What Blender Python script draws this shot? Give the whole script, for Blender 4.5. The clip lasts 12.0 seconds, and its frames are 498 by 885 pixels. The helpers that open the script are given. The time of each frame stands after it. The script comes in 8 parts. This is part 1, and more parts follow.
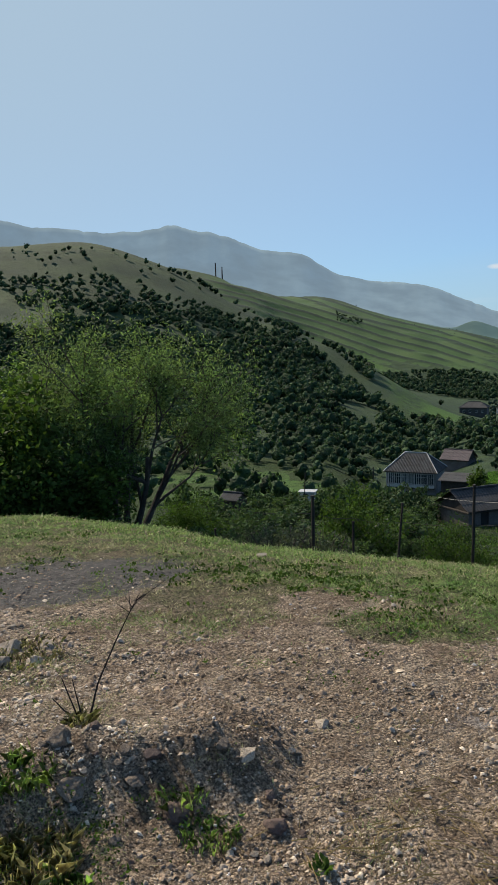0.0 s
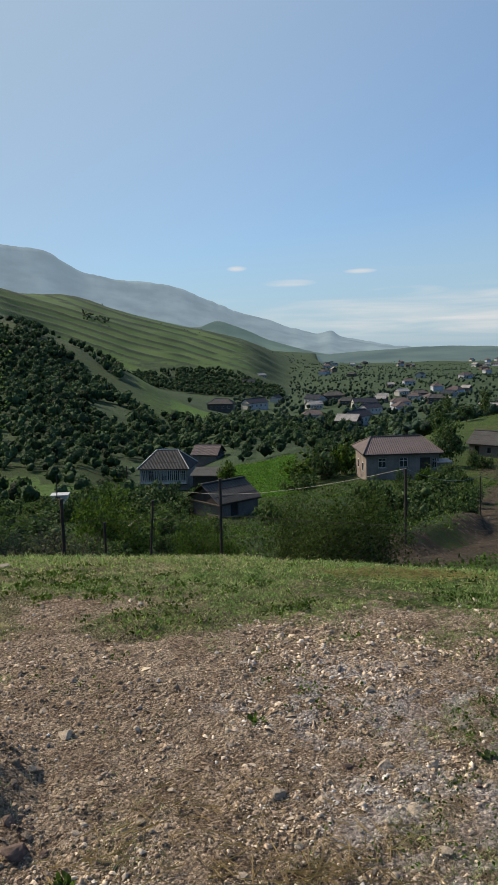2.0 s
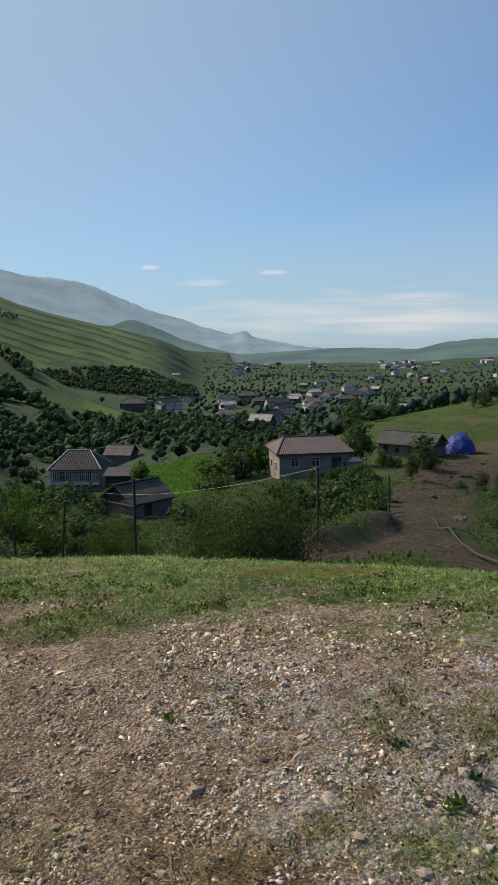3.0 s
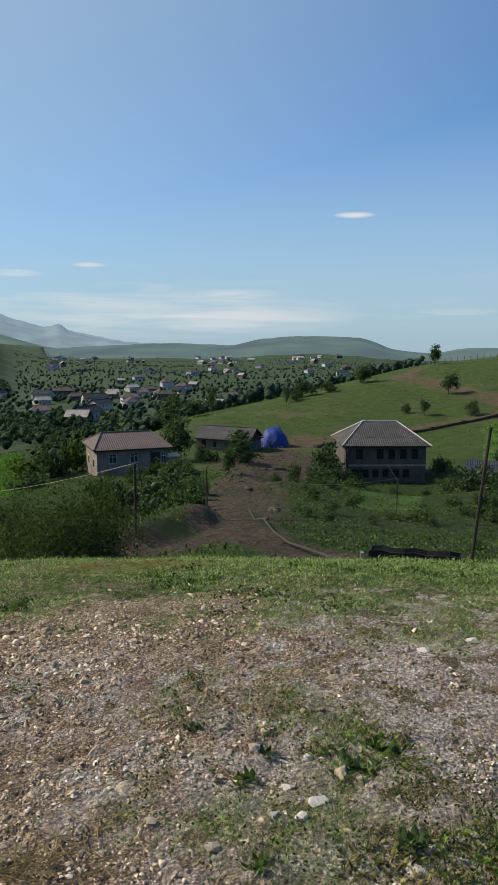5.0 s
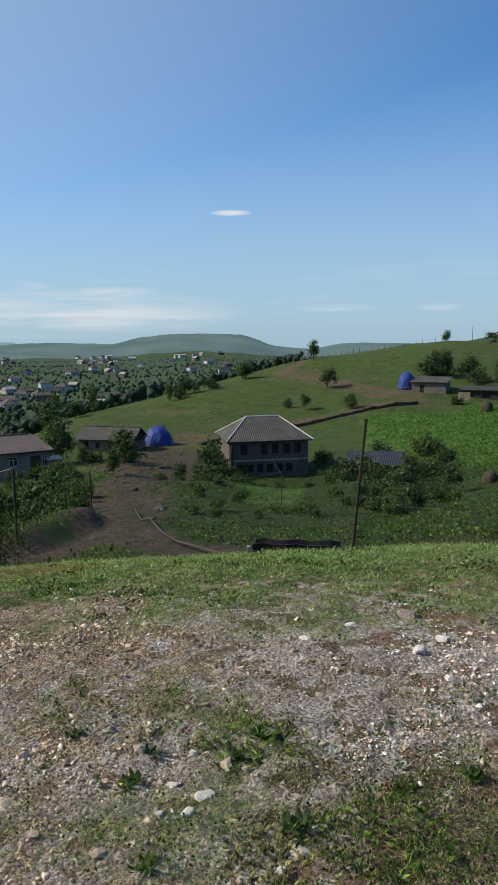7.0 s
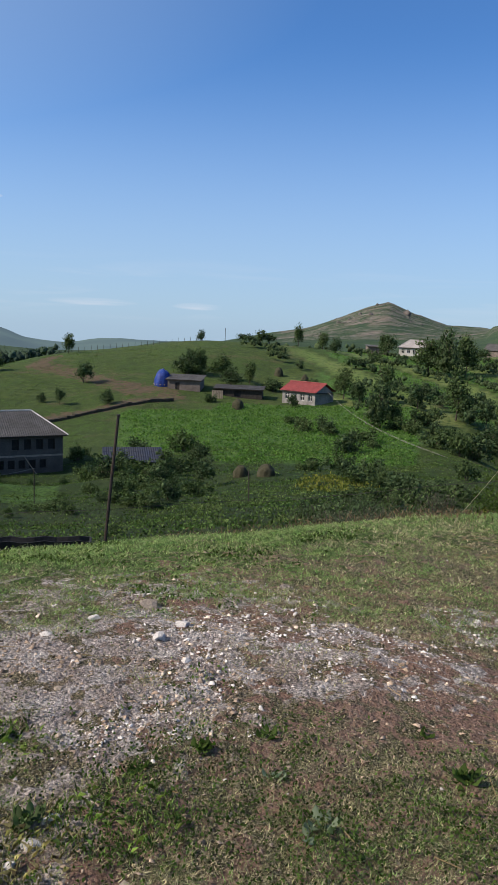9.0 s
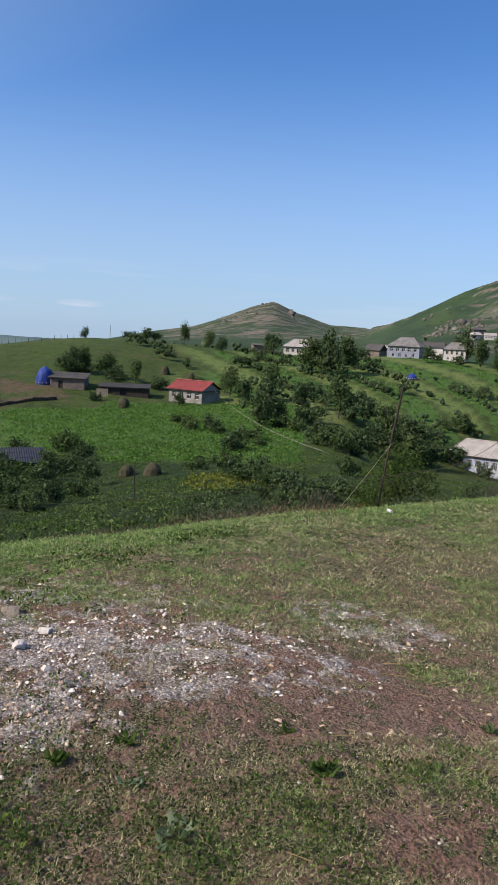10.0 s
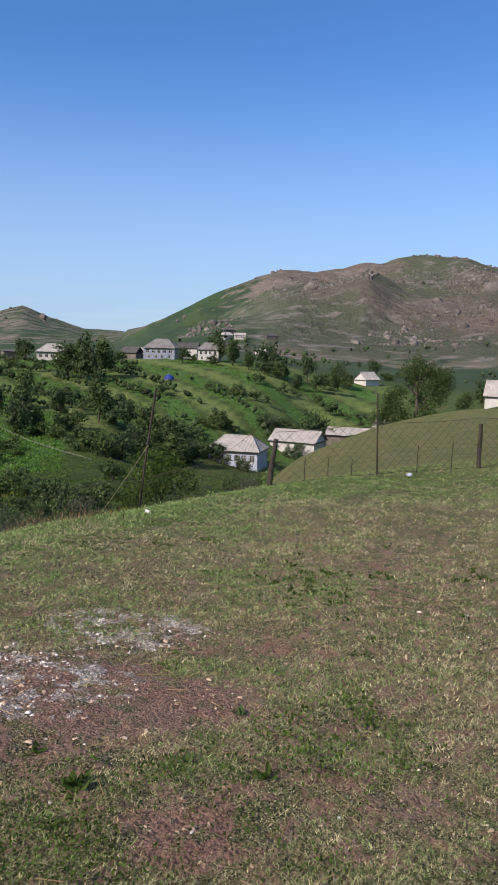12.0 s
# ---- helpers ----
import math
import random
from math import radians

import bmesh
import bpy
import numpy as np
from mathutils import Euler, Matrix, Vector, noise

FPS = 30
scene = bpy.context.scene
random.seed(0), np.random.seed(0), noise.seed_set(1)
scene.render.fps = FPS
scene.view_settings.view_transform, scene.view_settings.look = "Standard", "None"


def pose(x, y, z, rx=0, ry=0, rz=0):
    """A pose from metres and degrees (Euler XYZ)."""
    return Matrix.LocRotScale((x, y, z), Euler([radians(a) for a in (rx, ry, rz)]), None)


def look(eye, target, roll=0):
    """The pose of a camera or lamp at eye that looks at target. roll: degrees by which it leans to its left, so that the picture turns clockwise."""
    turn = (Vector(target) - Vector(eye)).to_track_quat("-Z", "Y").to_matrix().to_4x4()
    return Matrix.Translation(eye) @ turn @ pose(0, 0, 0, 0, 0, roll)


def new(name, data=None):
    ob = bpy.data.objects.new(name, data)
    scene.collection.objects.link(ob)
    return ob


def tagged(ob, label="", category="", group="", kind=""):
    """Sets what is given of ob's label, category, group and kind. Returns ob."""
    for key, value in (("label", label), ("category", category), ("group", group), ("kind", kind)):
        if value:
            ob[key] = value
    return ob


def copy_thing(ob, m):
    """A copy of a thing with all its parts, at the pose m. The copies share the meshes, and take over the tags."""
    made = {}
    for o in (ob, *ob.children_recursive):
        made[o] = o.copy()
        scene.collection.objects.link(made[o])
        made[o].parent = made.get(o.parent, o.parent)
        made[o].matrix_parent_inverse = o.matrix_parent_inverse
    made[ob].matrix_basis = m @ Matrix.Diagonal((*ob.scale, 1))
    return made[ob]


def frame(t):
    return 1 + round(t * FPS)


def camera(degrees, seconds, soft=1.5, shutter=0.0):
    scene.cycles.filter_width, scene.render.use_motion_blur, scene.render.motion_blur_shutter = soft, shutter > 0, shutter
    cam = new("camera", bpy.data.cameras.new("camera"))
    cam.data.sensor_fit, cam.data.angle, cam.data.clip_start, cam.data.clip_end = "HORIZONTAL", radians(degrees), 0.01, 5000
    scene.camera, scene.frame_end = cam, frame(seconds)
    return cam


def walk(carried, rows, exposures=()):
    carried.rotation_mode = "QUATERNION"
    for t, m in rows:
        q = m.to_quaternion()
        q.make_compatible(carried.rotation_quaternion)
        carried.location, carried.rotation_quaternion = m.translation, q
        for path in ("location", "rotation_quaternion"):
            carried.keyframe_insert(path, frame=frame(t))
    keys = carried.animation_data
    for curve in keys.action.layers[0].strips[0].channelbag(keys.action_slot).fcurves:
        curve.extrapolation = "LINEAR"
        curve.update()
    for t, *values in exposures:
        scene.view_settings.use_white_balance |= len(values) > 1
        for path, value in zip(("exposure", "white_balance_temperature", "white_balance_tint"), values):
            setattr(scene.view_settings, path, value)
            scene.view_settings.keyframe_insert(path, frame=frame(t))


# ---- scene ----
import functools

EYE = 1.62
cam = camera(36.83, 12.0, soft=0.5)
# seconds, x, y, z from the first eye, pitch, lean, yaw
ROWS = [
    (0.0, 0.000, -0.000, 0.000, -7.000, 1.500, 0.000),
    (0.5, 0.046, 0.004, -0.005, -7.006, 1.915, -2.757),
    (1.0, 0.094, 0.014, -0.004, -7.114, 2.232, -5.635),
    (1.5, 0.114, 0.007, -0.000, -7.363, 2.072, -11.551),
    (2.0, 0.088, 0.012, -0.002, -7.588, 1.612, -18.957),
    (2.5, 0.067, 0.008, -0.002, -7.692, 1.084, -22.236),
    (3.0, 0.069, -0.009, 0.001, -7.735, 0.803, -25.494),
    (3.5, 0.077, -0.044, 0.005, -7.873, 0.366, -30.082),
    (5.5, 0.154, -0.114, -0.002, -8.208, -0.030, -41.515),
    (6.0, 0.167, -0.124, -0.004, -8.260, 0.375, -43.727),
    (6.5, 0.170, -0.132, -0.001, -8.306, 0.502, -45.481),
    (8.5, 0.112, -0.189, -0.009, -8.487, -0.974, -61.631),
    (9.0, 0.139, -0.245, -0.002, -8.376, -2.288, -66.524),
    (9.5, 0.198, -0.311, -0.000, -8.225, -3.040, -71.438),
    (10.0, 0.227, -0.346, -0.007, -8.119, -2.881, -75.119),
    (10.5, 0.233, -0.372, 0.002, -7.970, -2.198, -79.026),
    (11.0, 0.249, -0.400, 0.000, -7.812, -1.674, -83.246),
    (11.5, 0.253, -0.433, -0.002, -7.572, -1.621, -88.714),
    (12.0, 0.250, -0.467, -0.005, -7.258, -1.279, -93.509),
]
walk(cam, [(t, pose(x, y, EYE + z, 90 + p, l, w)) for t, x, y, z, p, l, w in ROWS],
     exposures=[(0.0, -0.04, 6600, 10), (2.5, -0.06, 6900, 12), (6.5, -0.04, 6500, 9), (9.5, 0.06, 6350, 18), (12.0, 0.12, 6350, 20)])

# ---------------------------------------------------------------- light
SUN_AZ, SUN_EL = -36.0, 38.0          # bearing from +Y (clockwise), elevation
world = bpy.data.worlds.new("sky")
scene.world = world
world.use_nodes = True
wn, wl = world.node_tree.nodes, world.node_tree.links
wn.clear()
w_out = wn.new("ShaderNodeOutputWorld")
w_bg = wn.new("ShaderNodeBackground")
w_sky = wn.new("ShaderNodeTexSky")
w_sky.sky_type = "NISHITA"
w_sky.sun_disc = False
w_sky.sun_elevation = radians(SUN_EL)
w_sky.sun_rotation = radians(SUN_AZ)
w_sky.altitude = 900
w_sky.air_density, w_sky.dust_density, w_sky.ozone_density = 1.0, 1.0, 2.0
w_bg.inputs["Strength"].default_value = 0.112
# thin high cloud streaks low over the far valley
w_geo = wn.new("ShaderNodeTexCoord")
w_map = wn.new("ShaderNodeMapping")
w_map.inputs["Scale"].default_value = (5.0, 5.0, 62.0)
w_noise = wn.new("ShaderNodeTexNoise")
w_noise.inputs["Scale"].default_value = 1.0
w_noise.inputs["Detail"].default_value = 5.0
w_noise.inputs["Distortion"].default_value = 0.5
w_thr = wn.new("ShaderNodeMapRange")
w_thr.inputs["From Min"].default_value, w_thr.inputs["From Max"].default_value = 0.52, 0.8
w_thr.inputs["To Max"].default_value = 0.2
w_sep = wn.new("ShaderNodeSeparateXYZ")
w_lo = wn.new("ShaderNodeMapRange")
w_lo.inputs["From Min"].default_value, w_lo.inputs["From Max"].default_value = 0.0, 0.02
w_hi = wn.new("ShaderNodeMapRange")
w_hi.inputs["From Min"].default_value, w_hi.inputs["From Max"].default_value = 0.1, 0.055
w_m1 = wn.new("ShaderNodeMath")
w_m1.operation = "MULTIPLY"
w_m2 = wn.new("ShaderNodeMath")
w_m2.operation = "MULTIPLY"
w_mix = wn.new("ShaderNodeMixRGB")
w_mix.inputs["Color2"].default_value = (6.6, 6.9, 7.2, 1)
wl.new(w_geo.outputs["Generated"], w_map.inputs["Vector"])
wl.new(w_map.outputs["Vector"], w_noise.inputs["Vector"])
wl.new(w_noise.outputs["Fac"], w_thr.inputs["Value"])
wl.new(w_geo.outputs["Generated"], w_sep.inputs["Vector"])
wl.new(w_sep.outputs["Z"], w_lo.inputs["Value"])
wl.new(w_sep.outputs["Z"], w_hi.inputs["Value"])
wl.new(w_lo.outputs["Result"], w_m1.inputs[0])
wl.new(w_hi.outputs["Result"], w_m1.inputs[1])
wl.new(w_m1.outputs["Value"], w_m2.inputs[0])
wl.new(w_thr.outputs["Result"], w_m2.inputs[1])
# a cloud bank low over the valley's far end, and a few single wisps: bearing, angle, half width, half height (degrees), weight
w_fac = w_m2.outputs["Value"]
w_soft = wn.new("ShaderNodeMapRange")
w_soft.inputs["From Min"].default_value, w_soft.inputs["From Max"].default_value = 0.36, 0.62
wl.new(w_noise.outputs["Fac"], w_soft.inputs["Value"])
for b_az, b_el, b_w, b_h, b_k in ((33.0, 1.6, 15.0, 2.0, 1.0), (30.7, 3.5, 3.2, 0.42, 1.0), (38.6, 3.1, 3.5, 0.4, 0.9), (22.1, 4.34, 2.2, 0.3, 1.0), (18.2, 5.5, 0.8, 0.22, 1.2), (27.4, 5.05, 1.3, 0.2, 0.9),
                                  (47.0, 8.73, 1.6, 0.25, 1.3), (54.8, 1.8, 3.5, 0.3, 0.9), (62.6, 1.75, 2.0, 0.28, 0.9)):
    ba, be = radians(b_az), radians(b_el)
    sq = []
    for axis, half in (((math.cos(ba), -math.sin(ba), 0), b_w), ((-math.sin(ba) * math.sin(be), -math.cos(ba) * math.sin(be), math.cos(be)), b_h)):
        dt = wn.new("ShaderNodeVectorMath")
        dt.operation = "DOT_PRODUCT"
        dt.inputs[1].default_value = tuple(c / math.sin(radians(half)) for c in axis)
        wl.new(w_geo.outputs["Generated"], dt.inputs[0])
        p2_ = wn.new("ShaderNodeMath")
        p2_.operation = "MULTIPLY"
        wl.new(dt.outputs["Value"], p2_.inputs[0])
        wl.new(dt.outputs["Value"], p2_.inputs[1])
        sq.append(p2_.outputs["Value"])
    front = wn.new("ShaderNodeVectorMath")
    front.operation = "DOT_PRODUCT"
    front.inputs[1].default_value = (math.sin(ba), math.cos(ba), 0)
    wl.new(w_geo.outputs["Generated"], front.inputs[0])
    sm = wn.new("ShaderNodeMath")
    sm.operation = "ADD"
    wl.new(sq[0], sm.inputs[0])
    wl.new(sq[1], sm.inputs[1])
    fall = wn.new("ShaderNodeMapRange")
    fall.inputs["From Min"].default_value, fall.inputs["From Max"].default_value = 1.0, 0.0
    fall.inputs["To Max"].default_value = 0.8 * b_k
    wl.new(sm.outputs["Value"], fall.inputs["Value"])
    ahead = wn.new("ShaderNodeMath")
    ahead.operation = "GREATER_THAN"
    ahead.inputs[1].default_value = 0.5
    wl.new(front.outputs["Value"], ahead.inputs[0])
    one = wn.new("ShaderNodeMath")
    one.operation = "MULTIPLY"
    wl.new(fall.outputs["Result"], one.inputs[0])
    wl.new(ahead.outputs["Value"], one.inputs[1])
    two = wn.new("ShaderNodeMath")
    two.operation = "MULTIPLY_ADD"
    two.use_clamp = True
    wl.new(one.outputs["Value"], two.inputs[0])
    wl.new(w_soft.outputs["Result"], two.inputs[1])
    wl.new(w_fac, two.inputs[2])
    w_fac = two.outputs["Value"]
wl.new(w_fac, w_mix.inputs["Fac"])
# pale ground haze low over the horizon
w_hz = wn.new("ShaderNodeMapRange")
w_hz.inputs["From Min"].default_value, w_hz.inputs["From Max"].default_value = 0.36, 0.0
w_hz.inputs["To Max"].default_value = 0.75
w_hz.interpolation_type = "SMOOTHSTEP"
w_hazed = wn.new("ShaderNodeMixRGB")
w_hazed.inputs["Color2"].default_value = (3.76, 5.0, 6.15, 1)
wl.new(w_sep.outputs["Z"], w_hz.inputs["Value"])
# and a whitish veil round the sun; a clear deep blue away from it
w_sd = wn.new("ShaderNodeVectorMath")
w_sd.operation = "DOT_PRODUCT"
w_sd.inputs[1].default_value = (math.sin(radians(SUN_AZ)) * math.cos(radians(SUN_EL)), math.cos(radians(SUN_AZ)) * math.cos(radians(SUN_EL)), math.sin(radians(SUN_EL)))
w_veil = wn.new("ShaderNodeMapRange")
w_veil.inputs["From Min"].default_value, w_veil.inputs["From Max"].default_value = 0.02, 0.92
w_veil.inputs["To Max"].default_value = 0.95
w_max = wn.new("ShaderNodeMath")
w_max.operation = "MAXIMUM"
w_tint = wn.new("ShaderNodeMixRGB")
w_tint.blend_type = "MULTIPLY"
w_tint.inputs["Fac"].default_value = 1.0
w_tint.inputs["Color2"].default_value = (0.57, 1.0, 1.36, 1)
wl.new(w_geo.outputs["Generated"], w_sd.inputs[0])
wl.new(w_sd.outputs["Value"], w_veil.inputs["Value"])
wl.new(w_veil.outputs["Result"], w_max.inputs[0])
wl.new(w_hz.outputs["Result"], w_max.inputs[1])
wl.new(w_max.outputs["Value"], w_hazed.inputs["Fac"])
wl.new(w_sky.outputs["Color"], w_tint.inputs["Color1"])
wl.new(w_tint.outputs["Color"], w_hazed.inputs["Color1"])
wl.new(w_hazed.outputs["Color"], w_mix.inputs["Color1"])
wl.new(w_mix.outputs["Color"], w_bg.inputs["Color"])
wl.new(w_bg.outputs["Background"], w_out.inputs["Surface"])

sun = new("sun", bpy.data.lights.new("sun", "SUN"))
sun.data.energy = 5.8
sun.data.angle = radians(0.55)
sun.data.color = (1.0, 0.88, 0.72)
sd = Vector((math.sin(radians(SUN_AZ)) * math.cos(radians(SUN_EL)),
             math.cos(radians(SUN_AZ)) * math.cos(radians(SUN_EL)), math.sin(radians(SUN_EL))))
sun.matrix_world = look(sd * 50, (0, 0, 0))


# ---------------------------------------------------------------- materials
def mat(name, base, rough=0.85, var=None, scale=4.0, fine=40.0, bump=0.3, metal=0.0, island=0.0,
        spec=0.3, bump_dist=0.02, obj_random=0.0, grain=(0.72, 1.25)):
    """A surface with variation at two scales: base to var by coarse noise, fine grain, and bump."""
    m = bpy.data.materials.new(name)
    m.use_nodes = True
    n, l = m.node_tree.nodes, m.node_tree.links
    b = n["Principled BSDF"]
    b.inputs["Roughness"].default_value = rough
    b.inputs["Metallic"].default_value = metal
    b.inputs["Specular IOR Level"].default_value = spec
    tc = n.new("ShaderNodeTexCoord")
    n1 = n.new("ShaderNodeTexNoise")
    n1.inputs["Scale"].default_value, n1.inputs["Detail"].default_value = scale, 4
    n2 = n.new("ShaderNodeTexNoise")
    n2.inputs["Scale"].default_value, n2.inputs["Detail"].default_value = fine, 3
    l.new(tc.outputs["Object"], n1.inputs["Vector"])
    l.new(tc.outputs["Object"], n2.inputs["Vector"])
    var = var or tuple(c * 0.6 for c in base)
    r1 = n.new("ShaderNodeMapRange")
    r1.inputs["From Min"].default_value, r1.inputs["From Max"].default_value = 0.35, 0.65
    l.new(n1.outputs["Fac"], r1.inputs["Value"])
    mx = n.new("ShaderNodeMixRGB")
    mx.inputs["Color1"].default_value, mx.inputs["Color2"].default_value = (*base, 1), (*var, 1)
    l.new(r1.outputs["Result"], mx.inputs["Fac"])
    r2 = n.new("ShaderNodeMapRange")
    r2.inputs["From Min"].default_value, r2.inputs["From Max"].default_value = 0.3, 0.7
    r2.inputs["To Min"].default_value, r2.inputs["To Max"].default_value = grain
    l.new(n2.outputs["Fac"], r2.inputs["Value"])
    mu = n.new("ShaderNodeMixRGB")
    mu.blend_type = "MULTIPLY"
    mu.inputs["Fac"].default_value = 1
    l.new(mx.outputs["Color"], mu.inputs["Color1"])
    l.new(r2.outputs["Result"], mu.inputs["Color2"])
    last = mu.outputs["Color"]
    if island or obj_random:
        hs = n.new("ShaderNodeHueSaturation")
        rr = n.new("ShaderNodeMapRange")
        amount = island or obj_random
        rr.inputs["To Min"].default_value, rr.inputs["To Max"].default_value = 1 - amount, 1 + amount
        if island:
            src = n.new("ShaderNodeNewGeometry").outputs["Random Per Island"]
        else:
            src = n.new("ShaderNodeObjectInfo").outputs["Random"]
        l.new(src, rr.inputs["Value"])
        l.new(rr.outputs["Result"], hs.inputs["Value"])
        l.new(last, hs.inputs["Color"])
        last = hs.outputs["Color"]
    l.new(last, b.inputs["Base Color"])
    if bump:
        bp = n.new("ShaderNodeBump")
        bp.inputs["Strength"].default_value, bp.inputs["Distance"].default_value = bump, bump_dist
        l.new(n2.outputs["Fac"], bp.inputs["Height"])
        l.new(bp.outputs["Normal"], b.inputs["Normal"])
    return m


def leaf_mat(name, base, var, island=0.35, translucent=0.3, rough=0.75, fine=3.0, bump=0.0, bump_dist=0.0, scale=0.35, grain=(0.72, 1.25)):
    m = mat(name, base, rough, var, scale=scale, fine=fine, bump=bump, island=island, spec=0.08, bump_dist=bump_dist, grain=grain)
    n, l = m.node_tree.nodes, m.node_tree.links
    b, out = n["Principled BSDF"], n["Material Output"]
    col = b.inputs["Base Color"].links[0].from_socket
    tr = n.new("ShaderNodeBsdfTranslucent")
    br = n.new("ShaderNodeMixRGB")
    br.blend_type = "MULTIPLY"
    br.inputs["Fac"].default_value = 1
    br.inputs["Color2"].default_value = (1.15, 1.35, 0.7, 1)
    l.new(col, br.inputs["Color1"])
    l.new(br.outputs["Color"], tr.inputs["Color"])
    ms = n.new("ShaderNodeMixShader")
    ms.inputs["Fac"].default_value = translucent
    l.new(b.outputs["BSDF"], ms.inputs[1])
    l.new(tr.outputs["BSDF"], ms.inputs[2])
    l.new(ms.outputs["Shader"], out.inputs["Surface"])
    return m


# ---------------------------------------------------------------- lie of the land
# For each bearing: distance in metres and angle to the level in degrees, as seen from the eye,
# of the plateau's brink, the bank, the near valley, the hillsides and the far plain.
LAND = {}


def bearing(az, *nodes):
    LAND[az] = nodes


bearing(-60, (9, -11.0), (15, -9), (28, -8), (45, -8), (80, -7), (150, -4), (260, 0), (420, 4), (700, 7), (900, 6), (1300, 6), (1800, 4.5), (2700, 3))
bearing(-30, (9, -11.2), (15, -12.8), (28, -10.6), (45, -10.2), (80, -9.5), (150, -7), (260, -2), (420, 3), (700, 7.5), (900, 5.5), (1300, 6), (1800, 4.5), (2700, 3))
bearing(-18, (8.9, -11.5), (15, -13.1), (28, -12), (45, -11.8), (80, -11.2), (140, -10), (240, -4.5), (420, 2.2), (700, 7.6), (900, 5.5), (1300, 6), (1800, 4), (2700, 3))
bearing(-12.5, (8.1, -12.5), (15, -14.1), (28, -13), (45, -12.6), (80, -11.8), (140, -10), (240, -5), (420, 1.8), (700, 8.0), (900, 5.8), (1300, 6.3), (1800, 4), (2700, 3))
bearing(-6, (7.5, -13.6), (15, -15.2), (28, -14.2), (45, -13.5), (80, -12), (140, -9.6), (240, -5.5), (400, 0.5), (680, 6.25), (850, 4.6), (1300, 6.2), (1800, 4), (2700, 3))
bearing(0, (7.0, -15), (15, -16.6), (28, -15.2), (45, -14.2), (80, -12.2), (140, -9.6), (230, -6), (370, -1.5), (600, 2.9), (800, 2.6), (1250, 4.7), (1700, 3.8), (2700, 3))
bearing(5, (6.7, -15.5), (15, -17.1), (28, -15.6), (45, -14.4), (80, -12.2), (140, -9.7), (220, -6.8), (340, -3.2), (520, 0.35), (750, -0.6), (1200, 3.1), (1700, 3.8), (2700, 3))
bearing(10, (6.6, -15.9), (15, -17.5), (28, -15.9), (45, -14.6), (80, -12.4), (150, -10.9), (210, -8.2), (310, -5), (450, -2.2), (700, -2.5), (1150, 1.3), (1700, 2.45), (2700, 1.5))
bearing(14, (6.5, -16.1), (15, -17.7), (28, -16), (45, -14.7), (80, -12.5), (150, -10.9), (200, -8.6), (290, -6.5), (400, -4.7), (650, -3.9), (1100, 0.2), (1700, 1.4), (2700, 0.5))
bearing(18.5, (6.4, -16.3), (15, -17.9), (28, -16.1), (45, -14.6), (75, -12.9), (105, -11.4), (150, -9.3), (250, -6.9), (380, -6.2), (650, -4.4), (1000, -1.4), (1600, 0.3), (2700, -0.3))
bearing(22.5, (6.2, -16.7), (15, -18.3), (28, -16.3), (45, -14.6), (75, -12.6), (105, -11.2), (150, -8.6), (250, -7.6), (380, -6.6), (650, -4.5), (950, -3.4), (1500, -1.6), (2700, -0.8))
bearing(28, (6.1, -16.9), (15, -18.5), (28, -16.3), (45, -14.4), (75, -12), (102, -10.4), (130, -9.9), (200, -9), (380, -7.0), (650, -4.6), (950, -3.3), (1500, -2.1), (2700, -1.0))
bearing(34, (6.0, -17.1), (15, -18.7), (28, -16.2), (45, -14), (75, -11.8), (102, -10.5), (130, -8.7), (170, -6.8), (300, -7.2), (650, -4.7), (950, -3.3), (1500, -2.1), (2700, -1.0))
bearing(39, (6.0, -17.1), (15, -18.7), (26, -16.2), (42, -14), (62, -12.2), (100, -10.2), (130, -8.6), (185, -5.6), (300, -6), (650, -4.6), (950, -3.3), (1500, -2.1), (2700, -1.0))
bearing(46, (6.0, -17.0), (15, -18.6), (26, -16.6), (42, -14.6), (65, -12.6), (103, -11.1), (135, -8.2), (205, -3.8), (300, -4.4), (650, -4.2), (950, -3.1), (1500, -2.0), (2700, -0.9))
bearing(52, (6.3, -16.7), (15, -18.3), (26, -16.6), (42, -14.8), (65, -13), (104, -11.1), (140, -7.6), (230, -2.25), (300, -2.6), (650, -3), (950, -2.6), (1500, -1.9), (2700, -1.0))
bearing(58, (6.5, -16.4), (15, -18.0), (26, -16.4), (42, -14.6), (65, -12.6), (102, -10.4), (145, -6.5), (245, -1.4), (300, -1.7), (650, -2.2), (950, -2), (1500, -1.6), (2700, -1.2))
bearing(64, (6.8, -15.7), (15, -17.3), (26, -15.8), (42, -14), (80, -11.2), (105, -9), (150, -6), (250, -0.75), (320, -1.2), (650, -1.5), (950, -1.3), (1500, -1.1), (2700, -0.9))
bearing(70, (7.2, -15.1), (15, -16.7), (26, -15.3), (42, -13.6), (80, -10.6), (110, -8.4), (165, -5.2), (255, -0.9), (330, -1.3), (650, -1), (950, -0.6), (1500, -0.4), (2700, -0.3))
bearing(76, (7.8, -14.1), (15, -15.7), (26, -14.6), (42, -13.3), (80, -10.4), (115, -8), (170, -4.6), (270, -1.3), (340, -1.6), (650, -0.9), (950, -0.4), (1500, 0), (2700, 0.3))
bearing(82, (8.8, -12.9), (15, -14.5), (26, -13.6), (45, -12.7), (85, -10.2), (120, -7.8), (180, -4.2), (290, -1.2), (350, -1.5), (650, -0.8), (950, -0.2), (1500, 0.2), (2700, 0.5))
